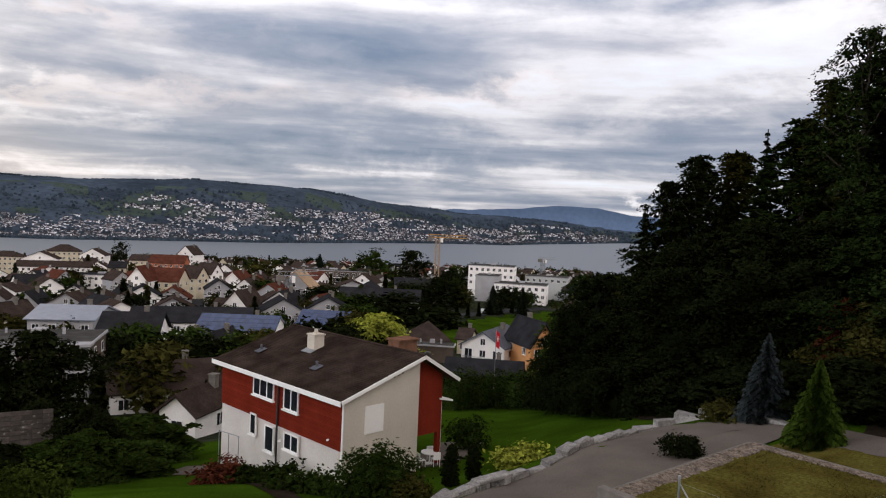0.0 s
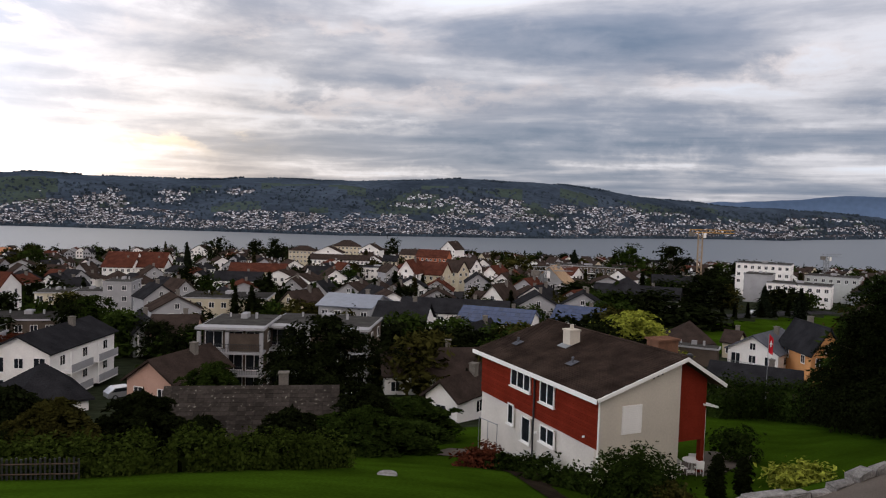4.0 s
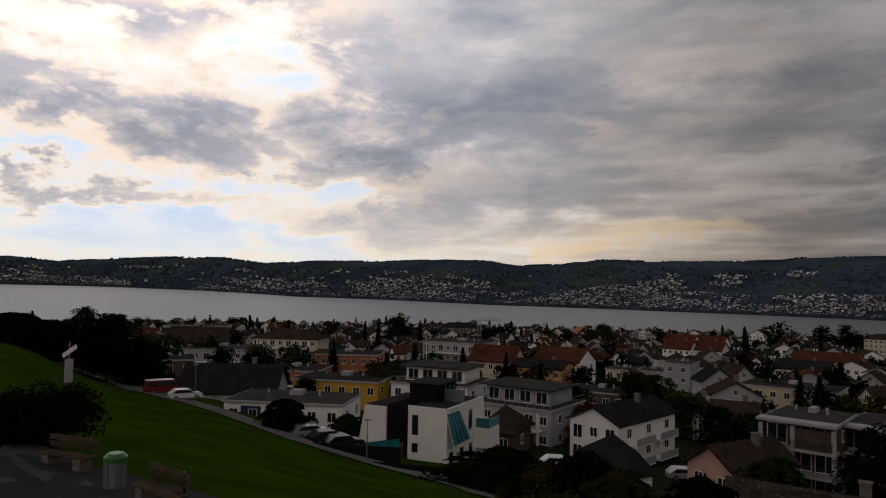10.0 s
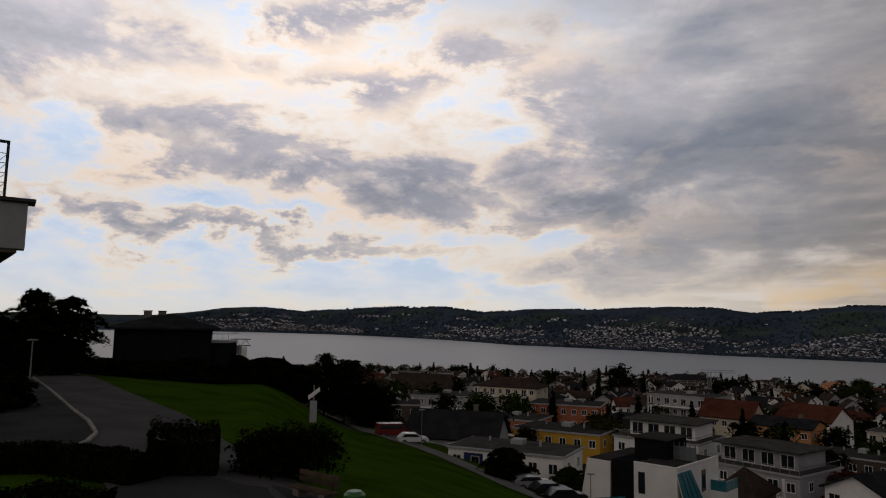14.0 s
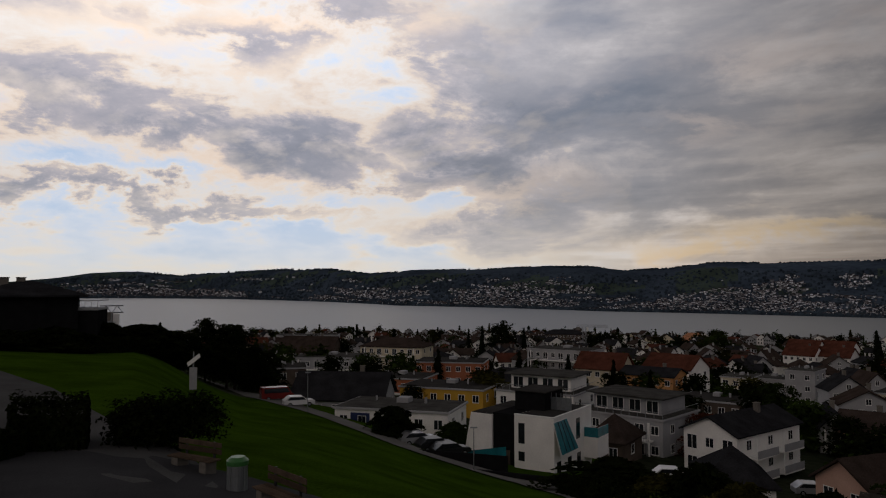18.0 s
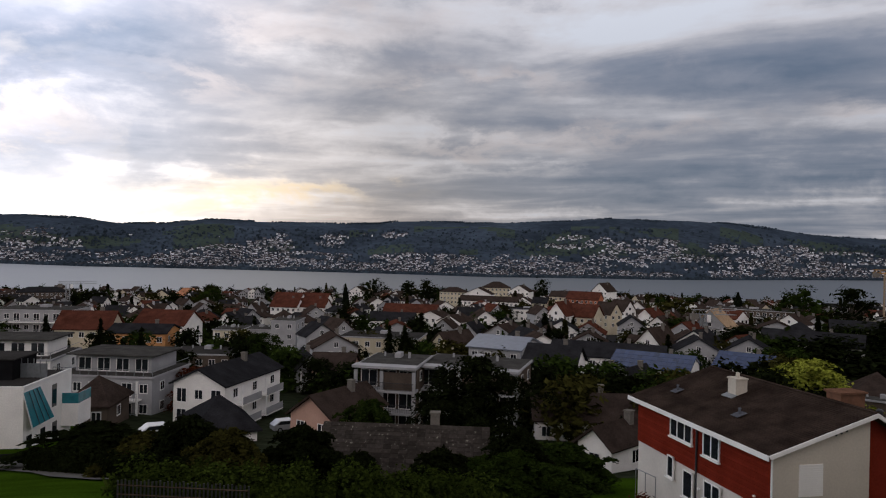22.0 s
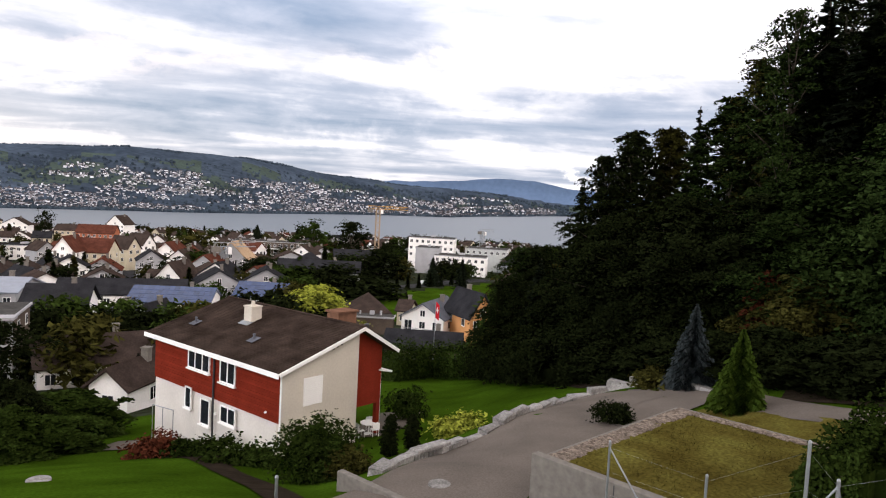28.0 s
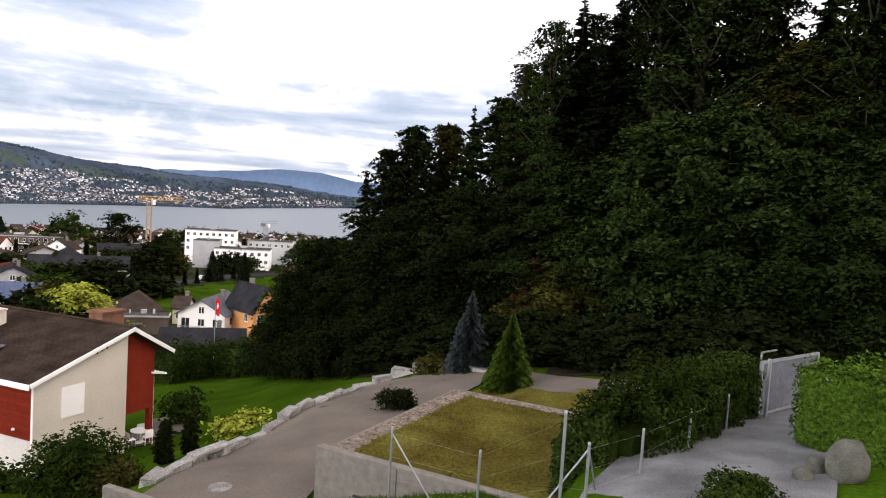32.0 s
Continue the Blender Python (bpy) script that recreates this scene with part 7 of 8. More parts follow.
# ---- villages on the far shore ----
# white walls dulled towards blue: distance haze put into their colour
farwhite = material("hazed_house_walls", (0.52, 0.53, 0.56), vary=0.1, scale=0.01, island=0.75, bump=0)
farroof = material("far_house_roofs", (0.06, 0.05, 0.05), vary=0.2, scale=0.01, island=0.5, bump=0)
# leaf colour takes the same painted blue haze as the hills behind
fartree = material("hazed_far_trees", (0.035, 0.049, 0.064), vary=0.3, scale=0.01, island=0.4, bump=0)
rng = np.random.default_rng(46)
vill, woods = Solid(), Solid()
count = 0
while count < 11500:
    b = rng.uniform(-101, 14)
    shore = np.interp(b, SHORE_AT, SHORE_FAR)
    u = rng.random() ** 1.2
    dens = 0.7 * noise.noise(Vector((b * 0.11, u * 2.2, 5.0))) + 0.65 * noise.noise(Vector((b * 0.42, u * 8.0, 9.0))) + 0.46 - u * 0.62
    if dens < rng.uniform(0.06, 0.24):
        continue
    r = shore + 14 + u * 400 * min(1, (4780 - shore) / 620)
    if r > 4750:
        continue
    x, y, z = r * math.sin(radians(b)), r * math.cos(radians(b)), float(ground_grid(b, r))
    sc = r / 1500
    w, d, h = (2.0 + 4.8 * rng.random() ** 2.0) * sc, rng.uniform(2.2, 3.6) * sc, (1.3 + 2.0 * rng.random() ** 1.6) * sc
    m = pose(x, y, z - 2, 0, 0, -b + rng.uniform(-35, 35))
    vill.box(-w / 2, w / 2, -d / 2, d / 2, 0, h + 2, 0, m)
    k = [m @ Vector(q) for q in ((-w * 0.56, -d * 0.6, h + 1.9), (w * 0.56, -d * 0.6, h + 1.9), (w * 0.56, d * 0.6, h + 1.9), (-w * 0.56, d * 0.6, h + 1.9), (-w * 0.5, 0, h + 2 + d * 0.33), (w * 0.5, 0, h + 2 + d * 0.33))]
    vill.add(k, [(0, 1, 5, 4), (2, 3, 4, 5), (1, 2, 5), (3, 0, 4)], 1)
    count += 1
tagged(new("far_village", vill.mesh("far_village", [farwhite, farroof])), "hundreds of small pale houses scattered over the far shore", "village", "", "stuff")
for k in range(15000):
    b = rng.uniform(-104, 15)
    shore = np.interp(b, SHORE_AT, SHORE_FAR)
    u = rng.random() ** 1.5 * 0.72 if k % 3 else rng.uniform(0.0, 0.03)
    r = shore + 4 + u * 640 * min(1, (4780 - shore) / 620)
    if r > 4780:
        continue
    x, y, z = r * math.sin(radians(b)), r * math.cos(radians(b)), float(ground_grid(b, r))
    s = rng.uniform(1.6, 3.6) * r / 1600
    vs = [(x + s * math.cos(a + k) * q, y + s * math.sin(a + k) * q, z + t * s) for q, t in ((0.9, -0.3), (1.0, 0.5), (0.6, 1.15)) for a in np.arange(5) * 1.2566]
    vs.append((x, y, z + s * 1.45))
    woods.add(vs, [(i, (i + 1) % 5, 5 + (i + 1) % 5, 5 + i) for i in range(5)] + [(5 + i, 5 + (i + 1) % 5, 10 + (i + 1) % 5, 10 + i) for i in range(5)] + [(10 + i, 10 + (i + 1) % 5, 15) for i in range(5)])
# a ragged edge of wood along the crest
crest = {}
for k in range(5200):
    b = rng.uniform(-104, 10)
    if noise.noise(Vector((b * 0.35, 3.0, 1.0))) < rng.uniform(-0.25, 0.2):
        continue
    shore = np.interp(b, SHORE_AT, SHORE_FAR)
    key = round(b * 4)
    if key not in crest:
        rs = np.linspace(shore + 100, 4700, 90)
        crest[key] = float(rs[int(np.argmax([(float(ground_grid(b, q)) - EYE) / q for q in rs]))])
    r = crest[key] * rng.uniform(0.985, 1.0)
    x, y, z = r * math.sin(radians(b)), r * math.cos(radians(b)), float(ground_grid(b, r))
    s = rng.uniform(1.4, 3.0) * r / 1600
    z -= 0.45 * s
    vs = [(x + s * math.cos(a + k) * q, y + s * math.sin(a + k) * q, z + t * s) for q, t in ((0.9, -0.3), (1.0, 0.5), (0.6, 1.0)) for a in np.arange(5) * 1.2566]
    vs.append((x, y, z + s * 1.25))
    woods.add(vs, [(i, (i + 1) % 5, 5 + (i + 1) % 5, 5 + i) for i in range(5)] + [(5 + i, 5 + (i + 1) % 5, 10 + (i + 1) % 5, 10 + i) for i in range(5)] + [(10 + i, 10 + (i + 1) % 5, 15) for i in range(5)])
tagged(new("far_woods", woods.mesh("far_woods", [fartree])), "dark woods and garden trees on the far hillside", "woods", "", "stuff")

# ---- the white modern house by the lane ----
MOD_B, MOD_R, MOD_Z = -63.5, 77, 19.8
wp = spot(MOD_B, MOD_R)
mod = thing("modern_house", (wp.x, wp.y, EYE - MOD_Z), -MOD_B - 25, "white flat-roofed modern house with slanted teal glazing and a dark entrance", "house")
MH = 5.75
# the front right corner is the house's zero; the front runs to -x, the side to +y
part("east_wing", Solid().box(-4.8, 0, 0, 10.5, -2.0, MH, 0, None, 0.03), white, mod)
part("entrance", Solid().box(-8.0, -4.8, 0.9, 10.5, -2.0, MH - 0.1), blackwall, mod, "dark recessed entrance block")
part("entrance_door", Solid().box(-7.2, -5.8, 0.84, 0.92, -1.6, 1.6, 0, None, 0.02), brownwall, mod)
part("west_wing", Solid().add([(-12.2, 0.6, -2.0), (-8.0, 0.6, -2.0), (-8.0, 10.5, -2.0), (-12.2, 10.5, -2.0), (-10.8, 0.6, MH - 0.3), (-8.0, 0.6, MH - 0.3), (-8.0, 10.5, MH - 0.3), (-10.8, 10.5, MH - 0.3)], [(3, 2, 1, 0), (4, 5, 6, 7), (0, 1, 5, 4), (1, 2, 6, 5), (2, 3, 7, 6), (3, 0, 4, 7)]), white, mod)
part("west_roof", Solid().box(-10.7, -8.1, 0.7, 10.4, MH - 0.3, MH - 0.22), tileflat, mod)
part("roof", Solid().box(-4.6, -0.2, 0.2, 10.3, MH, MH + 0.06), tileflat, mod)
part("parapet", Solid().box(-4.8, 0.02, -0.02, 0.2, MH, MH + 0.22).box(-0.2, 0.02, 0.2, 10.5, MH, MH + 0.22), paintwhite, mod)
part("penthouse", Solid().box(-6.8, -3.0, 4.0, 9.0, MH - 0.1, MH + 2.1, 0, None, 0.04), blackwall, mod, "dark roof pavilion")
part("pavilion_roof", Solid().box(-7.1, -2.7, 3.7, 9.3, MH + 2.1, MH + 2.22), tileflat, mod)
part("roof_screen", Solid().box(-3.0, -0.4, 5.6, 5.66, MH + 0.06, MH + 1.5), steel, mod, "grey glass wind screen on the roof")
for k in range(5):
    part("screen_post", Solid().box(-2.9 + k * 0.6, -2.84 + k * 0.6, 5.5, 5.58, MH + 0.06, MH + 2.0), steel, mod)
gz = part("slanted_glazing", Solid().slab([(0.05, -0.06, MH - 0.35), (1.0, -0.06, MH - 3.6), (1.0, 4.2, MH - 3.6), (0.05, 3.2, MH - 0.35)], 0.06), tealglass, mod, "slanted teal glass front")
part("glazing_frame", Solid().slab([(-0.02, -0.14, MH - 0.2), (0.92, -0.14, MH - 3.75), (0.92, 4.35, MH - 3.75), (-0.02, 3.35, MH - 0.2)], 0.05), paintwhite, gz)
for k in range(1, 4):
    part("glazing_bar", Solid().tube((0.1, 0.8 * k, MH - 0.35), (1.06, 1.05 * k, MH - 3.6), 0.03, 0.03, 4), darkpaint, gz)
for x, z, w, h in ((-3.9, 2.8, 0.75, 2.2), (-3.9, 0.9, 0.75, 1.0)):
    part("window", Solid().box(x - w / 2, x + w / 2, -0.03, 0.1, z, z + h), glass, mod)
for y, z, h in ((1.2, -1.2, 2.3), (4.0, -1.2, 2.3), (6.6, -1.2, 2.3), (6.4, 2.7, 2.3)):
    part("window", Solid().box(-0.1, 0.04, y - 0.5, y + 0.5, z, z + h), glass, mod)
part("side_terrace", Solid().box(0, 1.7, 8.2, 11.5, 0.2, 2.6, 0, None, 0.03), white, mod)
part("teal_balustrade", Solid().box(0.02, 1.7, 8.2, 8.26, 2.6, 3.7).box(1.64, 1.7, 8.26, 11.5, 2.6, 3.7), tealglass, mod)
part("entrance_ramp", Solid().slab([(-14.0, -3.4, -1.5), (-5.6, -0.6, -0.3), (-5.6, 0.8, -0.3), (-14.0, -2.0, -1.5)], 0.25), concrete, mod)
part("ramp_side", Solid().slab([(-13.2, -3.2, 1.0), (-13.2, -3.15, -0.4), (-5.6, -0.4, 0.9), (-5.6, -0.45, 2.3)], 0.05), tealglass, mod, "teal glass side of the ramp")
alone("garden_wall", Solid().box(-5.5, 5.5, -0.15, 0.15, -0.6, 0.45, 0, None, 0.02), blackwall, spot(-67.6, 68.3), 50, "low dark wall beside the lane", "wall", "structure")
alone("garden_wall", Solid().box(-5.0, 5.0, -0.12, 0.12, -0.6, 1.0, 0, None, 0.02), blackwall, spot(-71.0, 73.5), 54, "dark fence wall beside the parked cars", "wall", "structure")


def lamp_post(b, r, h, label):
    p = spot(b, r)
    o = thing("street_lamp", p, -b, label, "street lamp")
    part("pole", Solid().tube((0, 0, -0.3), (0, 0, h), 0.06, 0.04, 8), steel, o)
    part("lamp_head", Solid().box(-0.35, 0.35, -0.12, 0.12, h, h + 0.12, 0, None, 0.04), steel, o)
    return o


lamp_post(-69.9, 68.6, 4.0, "slim grey street lamp beside the lane")
lamp_post(-83.2, 93.5, 5.0, "slim grey street lamp beside the lane")
lamp_post(-16.8, 96, 5.0, "slim grey street lamp among the gardens")
lamp_post(-111.7, 59.6, 3.6, "low street lamp beside the upper road")


def car(b, r, turn, paint, label, van=False, h=1.5):
    p = spot(b, r)
    o = thing("van" if van else "car", (p.x, p.y, p.z + 0.06), -b + turn, label, "car")
    l, w = 4.3, 1.75
    if van:
        l, h = 4.8, 2.0
        outline = [(-2.4, 0.3), (2.4, 0.3), (2.4, 0.9), (2.05, 1.1), (1.5, 1.95), (-2.3, 1.98), (-2.4, 1.7)]
        cab = [(-2.0, 1.15), (1.85, 1.15), (1.4, 1.8), (-2.0, 1.8)]
    else:
        outline = [(-2.15, 0.32), (2.15, 0.32), (2.15, 0.72), (1.95, 0.86), (1.05, 0.95), (0.45, 1.42), (-1.35, 1.48), (-2.0, 1.0), (-2.15, 0.9)]
        cab = [(-1.75, 0.98), (0.9, 0.98), (0.42, 1.36), (-1.3, 1.40)]
    part("body", Solid().prism(outline, -w / 2, w / 2), paint, o)
    for sd in (-1, 1):
        part("side_window", Solid().prism(cab, sd * (w / 2 + 0.004) - 0.01, sd * (w / 2 + 0.004) + 0.01), glass, o)
        for x in (-1.35, 1.35):
            wh = part("wheel", Solid().tube((x, sd * (w / 2 - 0.2), 0.32), (x, sd * (w / 2 + 0.02), 0.32), 0.32, 0.32, 14), rubber, o)
            part("rim", Solid().tube((x, sd * (w / 2 + 0.015), 0.32), (x, sd * (w / 2 + 0.03), 0.32), 0.2, 0.18, 10), steel, wh)
    a, c = (outline[4], outline[5]) if not van else (outline[3], outline[4])
    part("windscreen", Solid().slab([(a[0] + 0.02, -0.75, a[1] + 0.02), (a[0] + 0.02, 0.75, a[1] + 0.02), (c[0] + 0.02, 0.68, c[1] - 0.02), (c[0] + 0.02, -0.68, c[1] - 0.02)], 0.02), glass, o)
    for sd in (-1, 1):
        part("headlight", Solid().box(outline[1][0] - 0.05, outline[1][0] + 0.02, sd * 0.6 - 0.18, sd * 0.6 + 0.18, 0.6, 0.74), paintwhite, o)
    return o


car(-74.4, 80.5, 20, carsilver, "silver hatchback parked beside the lane")
car(-73.0, 79.0, 25, cardark, "dark estate car parked beside the lane")
car(-71.8, 77.5, 25, cardark, "black car parked before the modern house")
car(-83.9, 102, 12, carwhite, "white car parked at the lane's edge")
car(-85.6, 109, 12, carred, "dark red van with a pale roof at the lane's edge", True)
car(-32.9, 84, 70, carwhite, "white car parked beneath the walnut tree")
car(-27.0, 82, 30, carsilver, "silver car parked beneath the walnut tree")
car(-45.0, 93, 20, carsilver, "pale car parked between the gardens")
car(-54.5, 84, 10, carwhite, "white car parked between the gardens")
car(3.6, 226, 60, carwhite, "white car on the street by the field")

# ---- benches, bin and signs beside the meadow ----
def bench(b, r, turn, label):
    p = spot(b, r)
    o = thing("bench", p, -b + turn, label, "bench", "benches")
    for x in (-0.62, 0.62):
        part("bench_foot", Solid().box(x - 0.14, x + 0.14, -0.22, 0.22, -0.4, 0.40, 0, None, 0.03), concrete, o)
        part("back_support", Solid().box(x - 0.03, x + 0.03, 0.24, 0.30, 0.2, 0.92), darkpaint, o)
    for k in range(3):
        part("seat_slat", Solid().box(-0.95, 0.95, -0.24 + k * 0.16, -0.10 + k * 0.16, 0.40, 0.45, 0, None, 0.008), wood, o)
    for k in range(2):
        part("back_slat", Solid().box(-0.95, 0.95, 0.22, 0.25, 0.56 + k * 0.20, 0.72 + k * 0.20, 0, None, 0.008), wood, o)
    return o


bench(-85.2, 18.9, -60, "weathered wooden bench on concrete feet beside the meadow")
bench(-91.5, 24, -48, "weathered wooden bench beside a dark hedge")
bp = spot(-88.3, 21.2)
bn = thing("litter_bin", bp, 0, "round steel litter bin with a green lid", "litter bin")
part("drum", Solid().tube((0, 0, 0), (0, 0, 0.78), 0.26, 0.26, 20), steel, bn)
part("lid", Solid().tube((0, 0, 0.78), (0, 0, 0.90), 0.31, 0.31, 20).tube((0, 0, 0.90), (0, 0, 1.0), 0.31, 0.2, 20), binlid, bn, "green plastic lid")
for k in range(8):
    a = math.tau * k / 8
    part("rib", Solid().tube((0.27 * math.cos(a), 0.27 * math.sin(a), 0.03), (0.27 * math.cos(a), 0.27 * math.sin(a), 0.75), 0.02, 0.02, 5), steel, bn)
sp = spot(-91.8, 58)
sg = thing("sign_post", sp, 91.8, "white footpath sign post with a tilted pointer board", "sign post")
part("post", Solid().tube((0, 0, -0.5), (0, 0, 3.9), 0.05, 0.05, 8), steel, sg)
part("sign_board", Solid().box(-0.28, 0.28, -0.08, -0.055, 1.0, 2.7, 0, None, 0.004), greywhite, sg)
part("small_board", Solid().box(-0.24, 0.24, -0.08, -0.055, 0.5, 0.95, 0, None, 0.004), leaflaurel, sg, "small yellow-green board")
part("pointer", Solid().add([(-0.4, -0.06, 2.75), (0.5, -0.06, 3.45), (0.42, -0.06, 3.75), (-0.48, -0.06, 3.05), (-0.4, 0.04, 2.75), (0.5, 0.04, 3.45), (0.42, 0.04, 3.75), (-0.48, 0.04, 3.05)], [(0, 1, 2, 3), (7, 6, 5, 4), (0, 4, 5, 1), (1, 5, 6, 2), (2, 6, 7, 3), (3, 7, 4, 0)]), paintwhite, sg)
hedge([(-103.4, 27.9), (-98.8, 27.7)], 1.7, 1.5, leafdark, "clipped dark hedge block beside the upper road", 21, 1500, 0.07, lump=0.18)
bush(-93.6, 28.0, 3.9, 2.1, leafdark, "rounded dark clipped bush beside the benches", 22, 9000, 0.08, deep=2.6)
hedge([(-121, 29.5), (-112, 29.2), (-109.7, 28.7), (-103.7, 25.9)], 1.5, 0.8, leafdark, "low dark hedge before the road", 23, 1300, 0.07)
hedge([(-108, 88), (-104, 87), (-99.5, 89), (-96, 96)], 2.4, 1.7, leafdark, "dark hedge below the bungalow", 24, 260, 0.18)
hedge([(-122, 22.5), (-112, 22.5), (-106.5, 21.5)], 1.8, 0.6, leafdark, "dark shrubs above the upper road", 25, 1300, 0.07, lump=0.3)
hedge([(-118, 55), (-116.5, 46), (-116, 40), (-118, 35)], 2.6, 1.0, leafdark, "dark bushes inside the curve of the road", 26, 700, 0.10)
kp = [spot(-113.3, 30.8), spot(-110.1, 31.1), spot(-107.8, 34.1), spot(-107.2, 37), spot(-107.8, 41.5), spot(-108.9, 46.8), spot(-110.4, 59.5), spot(-111.5, 72)]
ks = thing("kerb", kp[0], 0, "pale granite kerb curving along the upper road", "kerb", "", "structure")
for a, b in zip(kp, kp[1:]):
    n = max(1, round((b - a).length / 1.0))
    for i in range(n):
        p, q = a.lerp(b, i / n), a.lerp(b, (i + 0.97) / n)
        o = part("kerbstone", Solid().box(0, (q - p).length, -0.09, 0.09, -0.1, 0.14, 0, None, 0.02), stone, ks)
        o.matrix_basis = ks.matrix_basis.inverted() @ pose(p.x, p.y, ground(p.x, p.y) + 0.03, 0, 0, math.degrees(math.atan2(q.y - p.y, q.x - p.x)))
tagged(new("pavement", surface("pavement", [(*spot(b, r)[:2], spot(b, r).z + 0.1) for b, r in ((-113.3, 31), (-110.2, 31.4), (-108, 34.3), (-107.4, 37), (-108, 41.5), (-109.1, 46.8), (-110.6, 59.5), (-116, 59), (-116, 40), (-116, 31.5))], [tuple(range(10))], [asphalt], smooth=False)), "grey pavement behind the curved kerb", "pavement", "", "structure")

# ---- the neighbour's balcony ----
BAL_B, BAL_LOW, BAL_TOP = -112.1, 1.04, 1.75
bx = Vector((12.5 * math.sin(radians(BAL_B)), 12.5 * math.cos(radians(BAL_B)), EYE))
bal = thing("balcony", bx, 114, "grey cantilevered balcony with a dark wire railing", "balcony")
part("fascia", Solid().box(-4.2, 0, 0, 0.3, BAL_LOW, BAL_TOP, 0, None, 0.01), greywhite, bal)
part("coping", Solid().box(-4.2, 0.10, -0.06, 0.36, BAL_TOP, BAL_TOP + 0.06, 0, None, 0.01), darkpaint, bal)
part("floor_slab", Solid().box(-4.2, -0.3, 0.3, 3.4, BAL_LOW + 0.1, BAL_LOW + 0.35), greywhite, bal)
part("soffit", Solid().slab([(-0.1, 0.02, BAL_LOW - 0.01), (-0.6, 1.4, BAL_LOW - 0.35), (-4.2, 1.4, BAL_LOW - 0.35), (-4.2, 0.02, BAL_LOW - 0.01)], 0.05), brownwall, bal)
for k in range(4):
    x, y = -0.32 - 0.14 * k, 0.15 + k * 0.8
    part("rail_post", Solid().box(x - 0.02, x + 0.02, y - 0.02, y + 0.02, BAL_TOP - 0.3, BAL_TOP + 0.95), darkpaint, bal)
    part("rail_arm", Solid().box(x - 0.35, x + 0.02, y - 0.02, y + 0.02, BAL_TOP + 0.91, BAL_TOP + 0.95), darkpaint, bal)
for k in range(3):
    part("rail_post", Solid().box(-1.5 - k, -1.46 - k, 0.13, 0.17, BAL_TOP, BAL_TOP + 0.95), darkpaint, bal)
part("handrail", Solid().tube((-0.66, 0.15, BAL_TOP + 0.93), (-1.1, 2.6, BAL_TOP + 0.93), 0.02, 0.02, 6), darkpaint, bal)
part("handrail", Solid().box(-4.2, -0.66, 0.13, 0.17, BAL_TOP + 0.91, BAL_TOP + 0.95), darkpaint, bal)
for k in range(5):
    part("rail_wire", Solid().tube((-4.2, 0.15, BAL_TOP + 0.15 + k * 0.15), (-0.32, 0.15, BAL_TOP + 0.15 + k * 0.15), 0.006, 0.006, 4), steel, bal)
    part("rail_wire", Solid().tube((-0.32, 0.15, BAL_TOP + 0.15 + k * 0.15), (-0.74, 2.55, BAL_TOP + 0.15 + k * 0.15), 0.006, 0.006, 4), steel, bal)

# ---- fence, gate and boulders beside the gravel drive ----
fence = thing("wire_fence", spot(38, 14), 0, "galvanised wire fence with thin steel posts and stays", "fence")
FP = [((19.3, 15.9), 1.35, -6.45), ((26.6, 14.3), 1.15, -6.1), ((33.2, 12.3), 1.5, -4.9), ((35.2, 12.6), 0.95, -4.95), ((39.3, 14.6), 0.95, None), ((42.7, 16.6), 0.95, None), ((45.3, 19.3), 0.95, None)]
tops = []
for (b, r), h, z in FP:
    p = spot(b, r)
    if z is not None:
        p.z = EYE + z
    o = part("fence_post", Solid().tube((0, 0, -0.6), (0, 0, h), 0.028, 0.028, 8).tube((0, 0, h), (0, 0, h + 0.03), 0.034, 0.02, 8), steel, fence)
    o.matrix_basis = fence.matrix_basis.inverted() @ pose(p.x, p.y, p.z)
    tops.append((p, h))
for i in range(len(tops) - 1):
    (p, h), (q, g) = tops[i], tops[i + 1]
    for u in (0.12, 0.5, 0.9):
        w = part("fence_wire", Solid().tube((0, 0, 0), (q + Vector((0, 0, g * u))) - (p + Vector((0, 0, h * u))), 0.0013, 0.0013, 4), steel, fence)
        w.matrix_basis = fence.matrix_basis.inverted() @ pose(p.x, p.y, p.z + h * u)
for i, dx, dy in ((0, 0.75, -0.75), (3, -0.55, 0.35), (3, 0.6, 0.55), (6, 0.5, 0.6)):
    p, h = tops[i]
    w = part("fence_stay", Solid().tube((0, 0, h * 0.9), (dx, dy, -0.15), 0.018, 0.018, 6), steel, fence)
    w.matrix_basis = fence.matrix_basis.inverted() @ pose(*p)
gp, gq = spot(47.4, 21.6), spot(51.0, 24.6)
gd = gq - gp
gate = thing("metal_gate", gp, math.degrees(math.atan2(gd.y, gd.x)), "large grey sheet-metal sliding gate standing open", "gate")
gl = Vector((gd.x, gd.y, 0)).length
part("gate_panel", Solid().box(0, gl, -0.02, 0.02, 0.15, 1.55), greytile, gate)
part("gate_frame", Solid().box(-0.03, gl + 0.03, -0.04, 0.04, 1.55, 1.62).box(-0.03, 0.04, -0.04, 0.04, 0.1, 1.55).box(gl - 0.04, gl + 0.03, -0.04, 0.04, 0.1, 1.55).box(-0.03, gl + 0.03, -0.04, 0.04, 0.08, 0.15), steel, gate)
part("gate_post", Solid().box(-0.12, -0.04, -0.3, -0.22, -0.6, 1.75), steel, gate)
part("guide_post", Solid().box(1.1, 1.15, 0.6, 0.64, -0.6, 1.68).box(1.1, 2.0, 0.6, 0.64, 1.64, 1.68), steel, gate)
rng = np.random.default_rng(77)


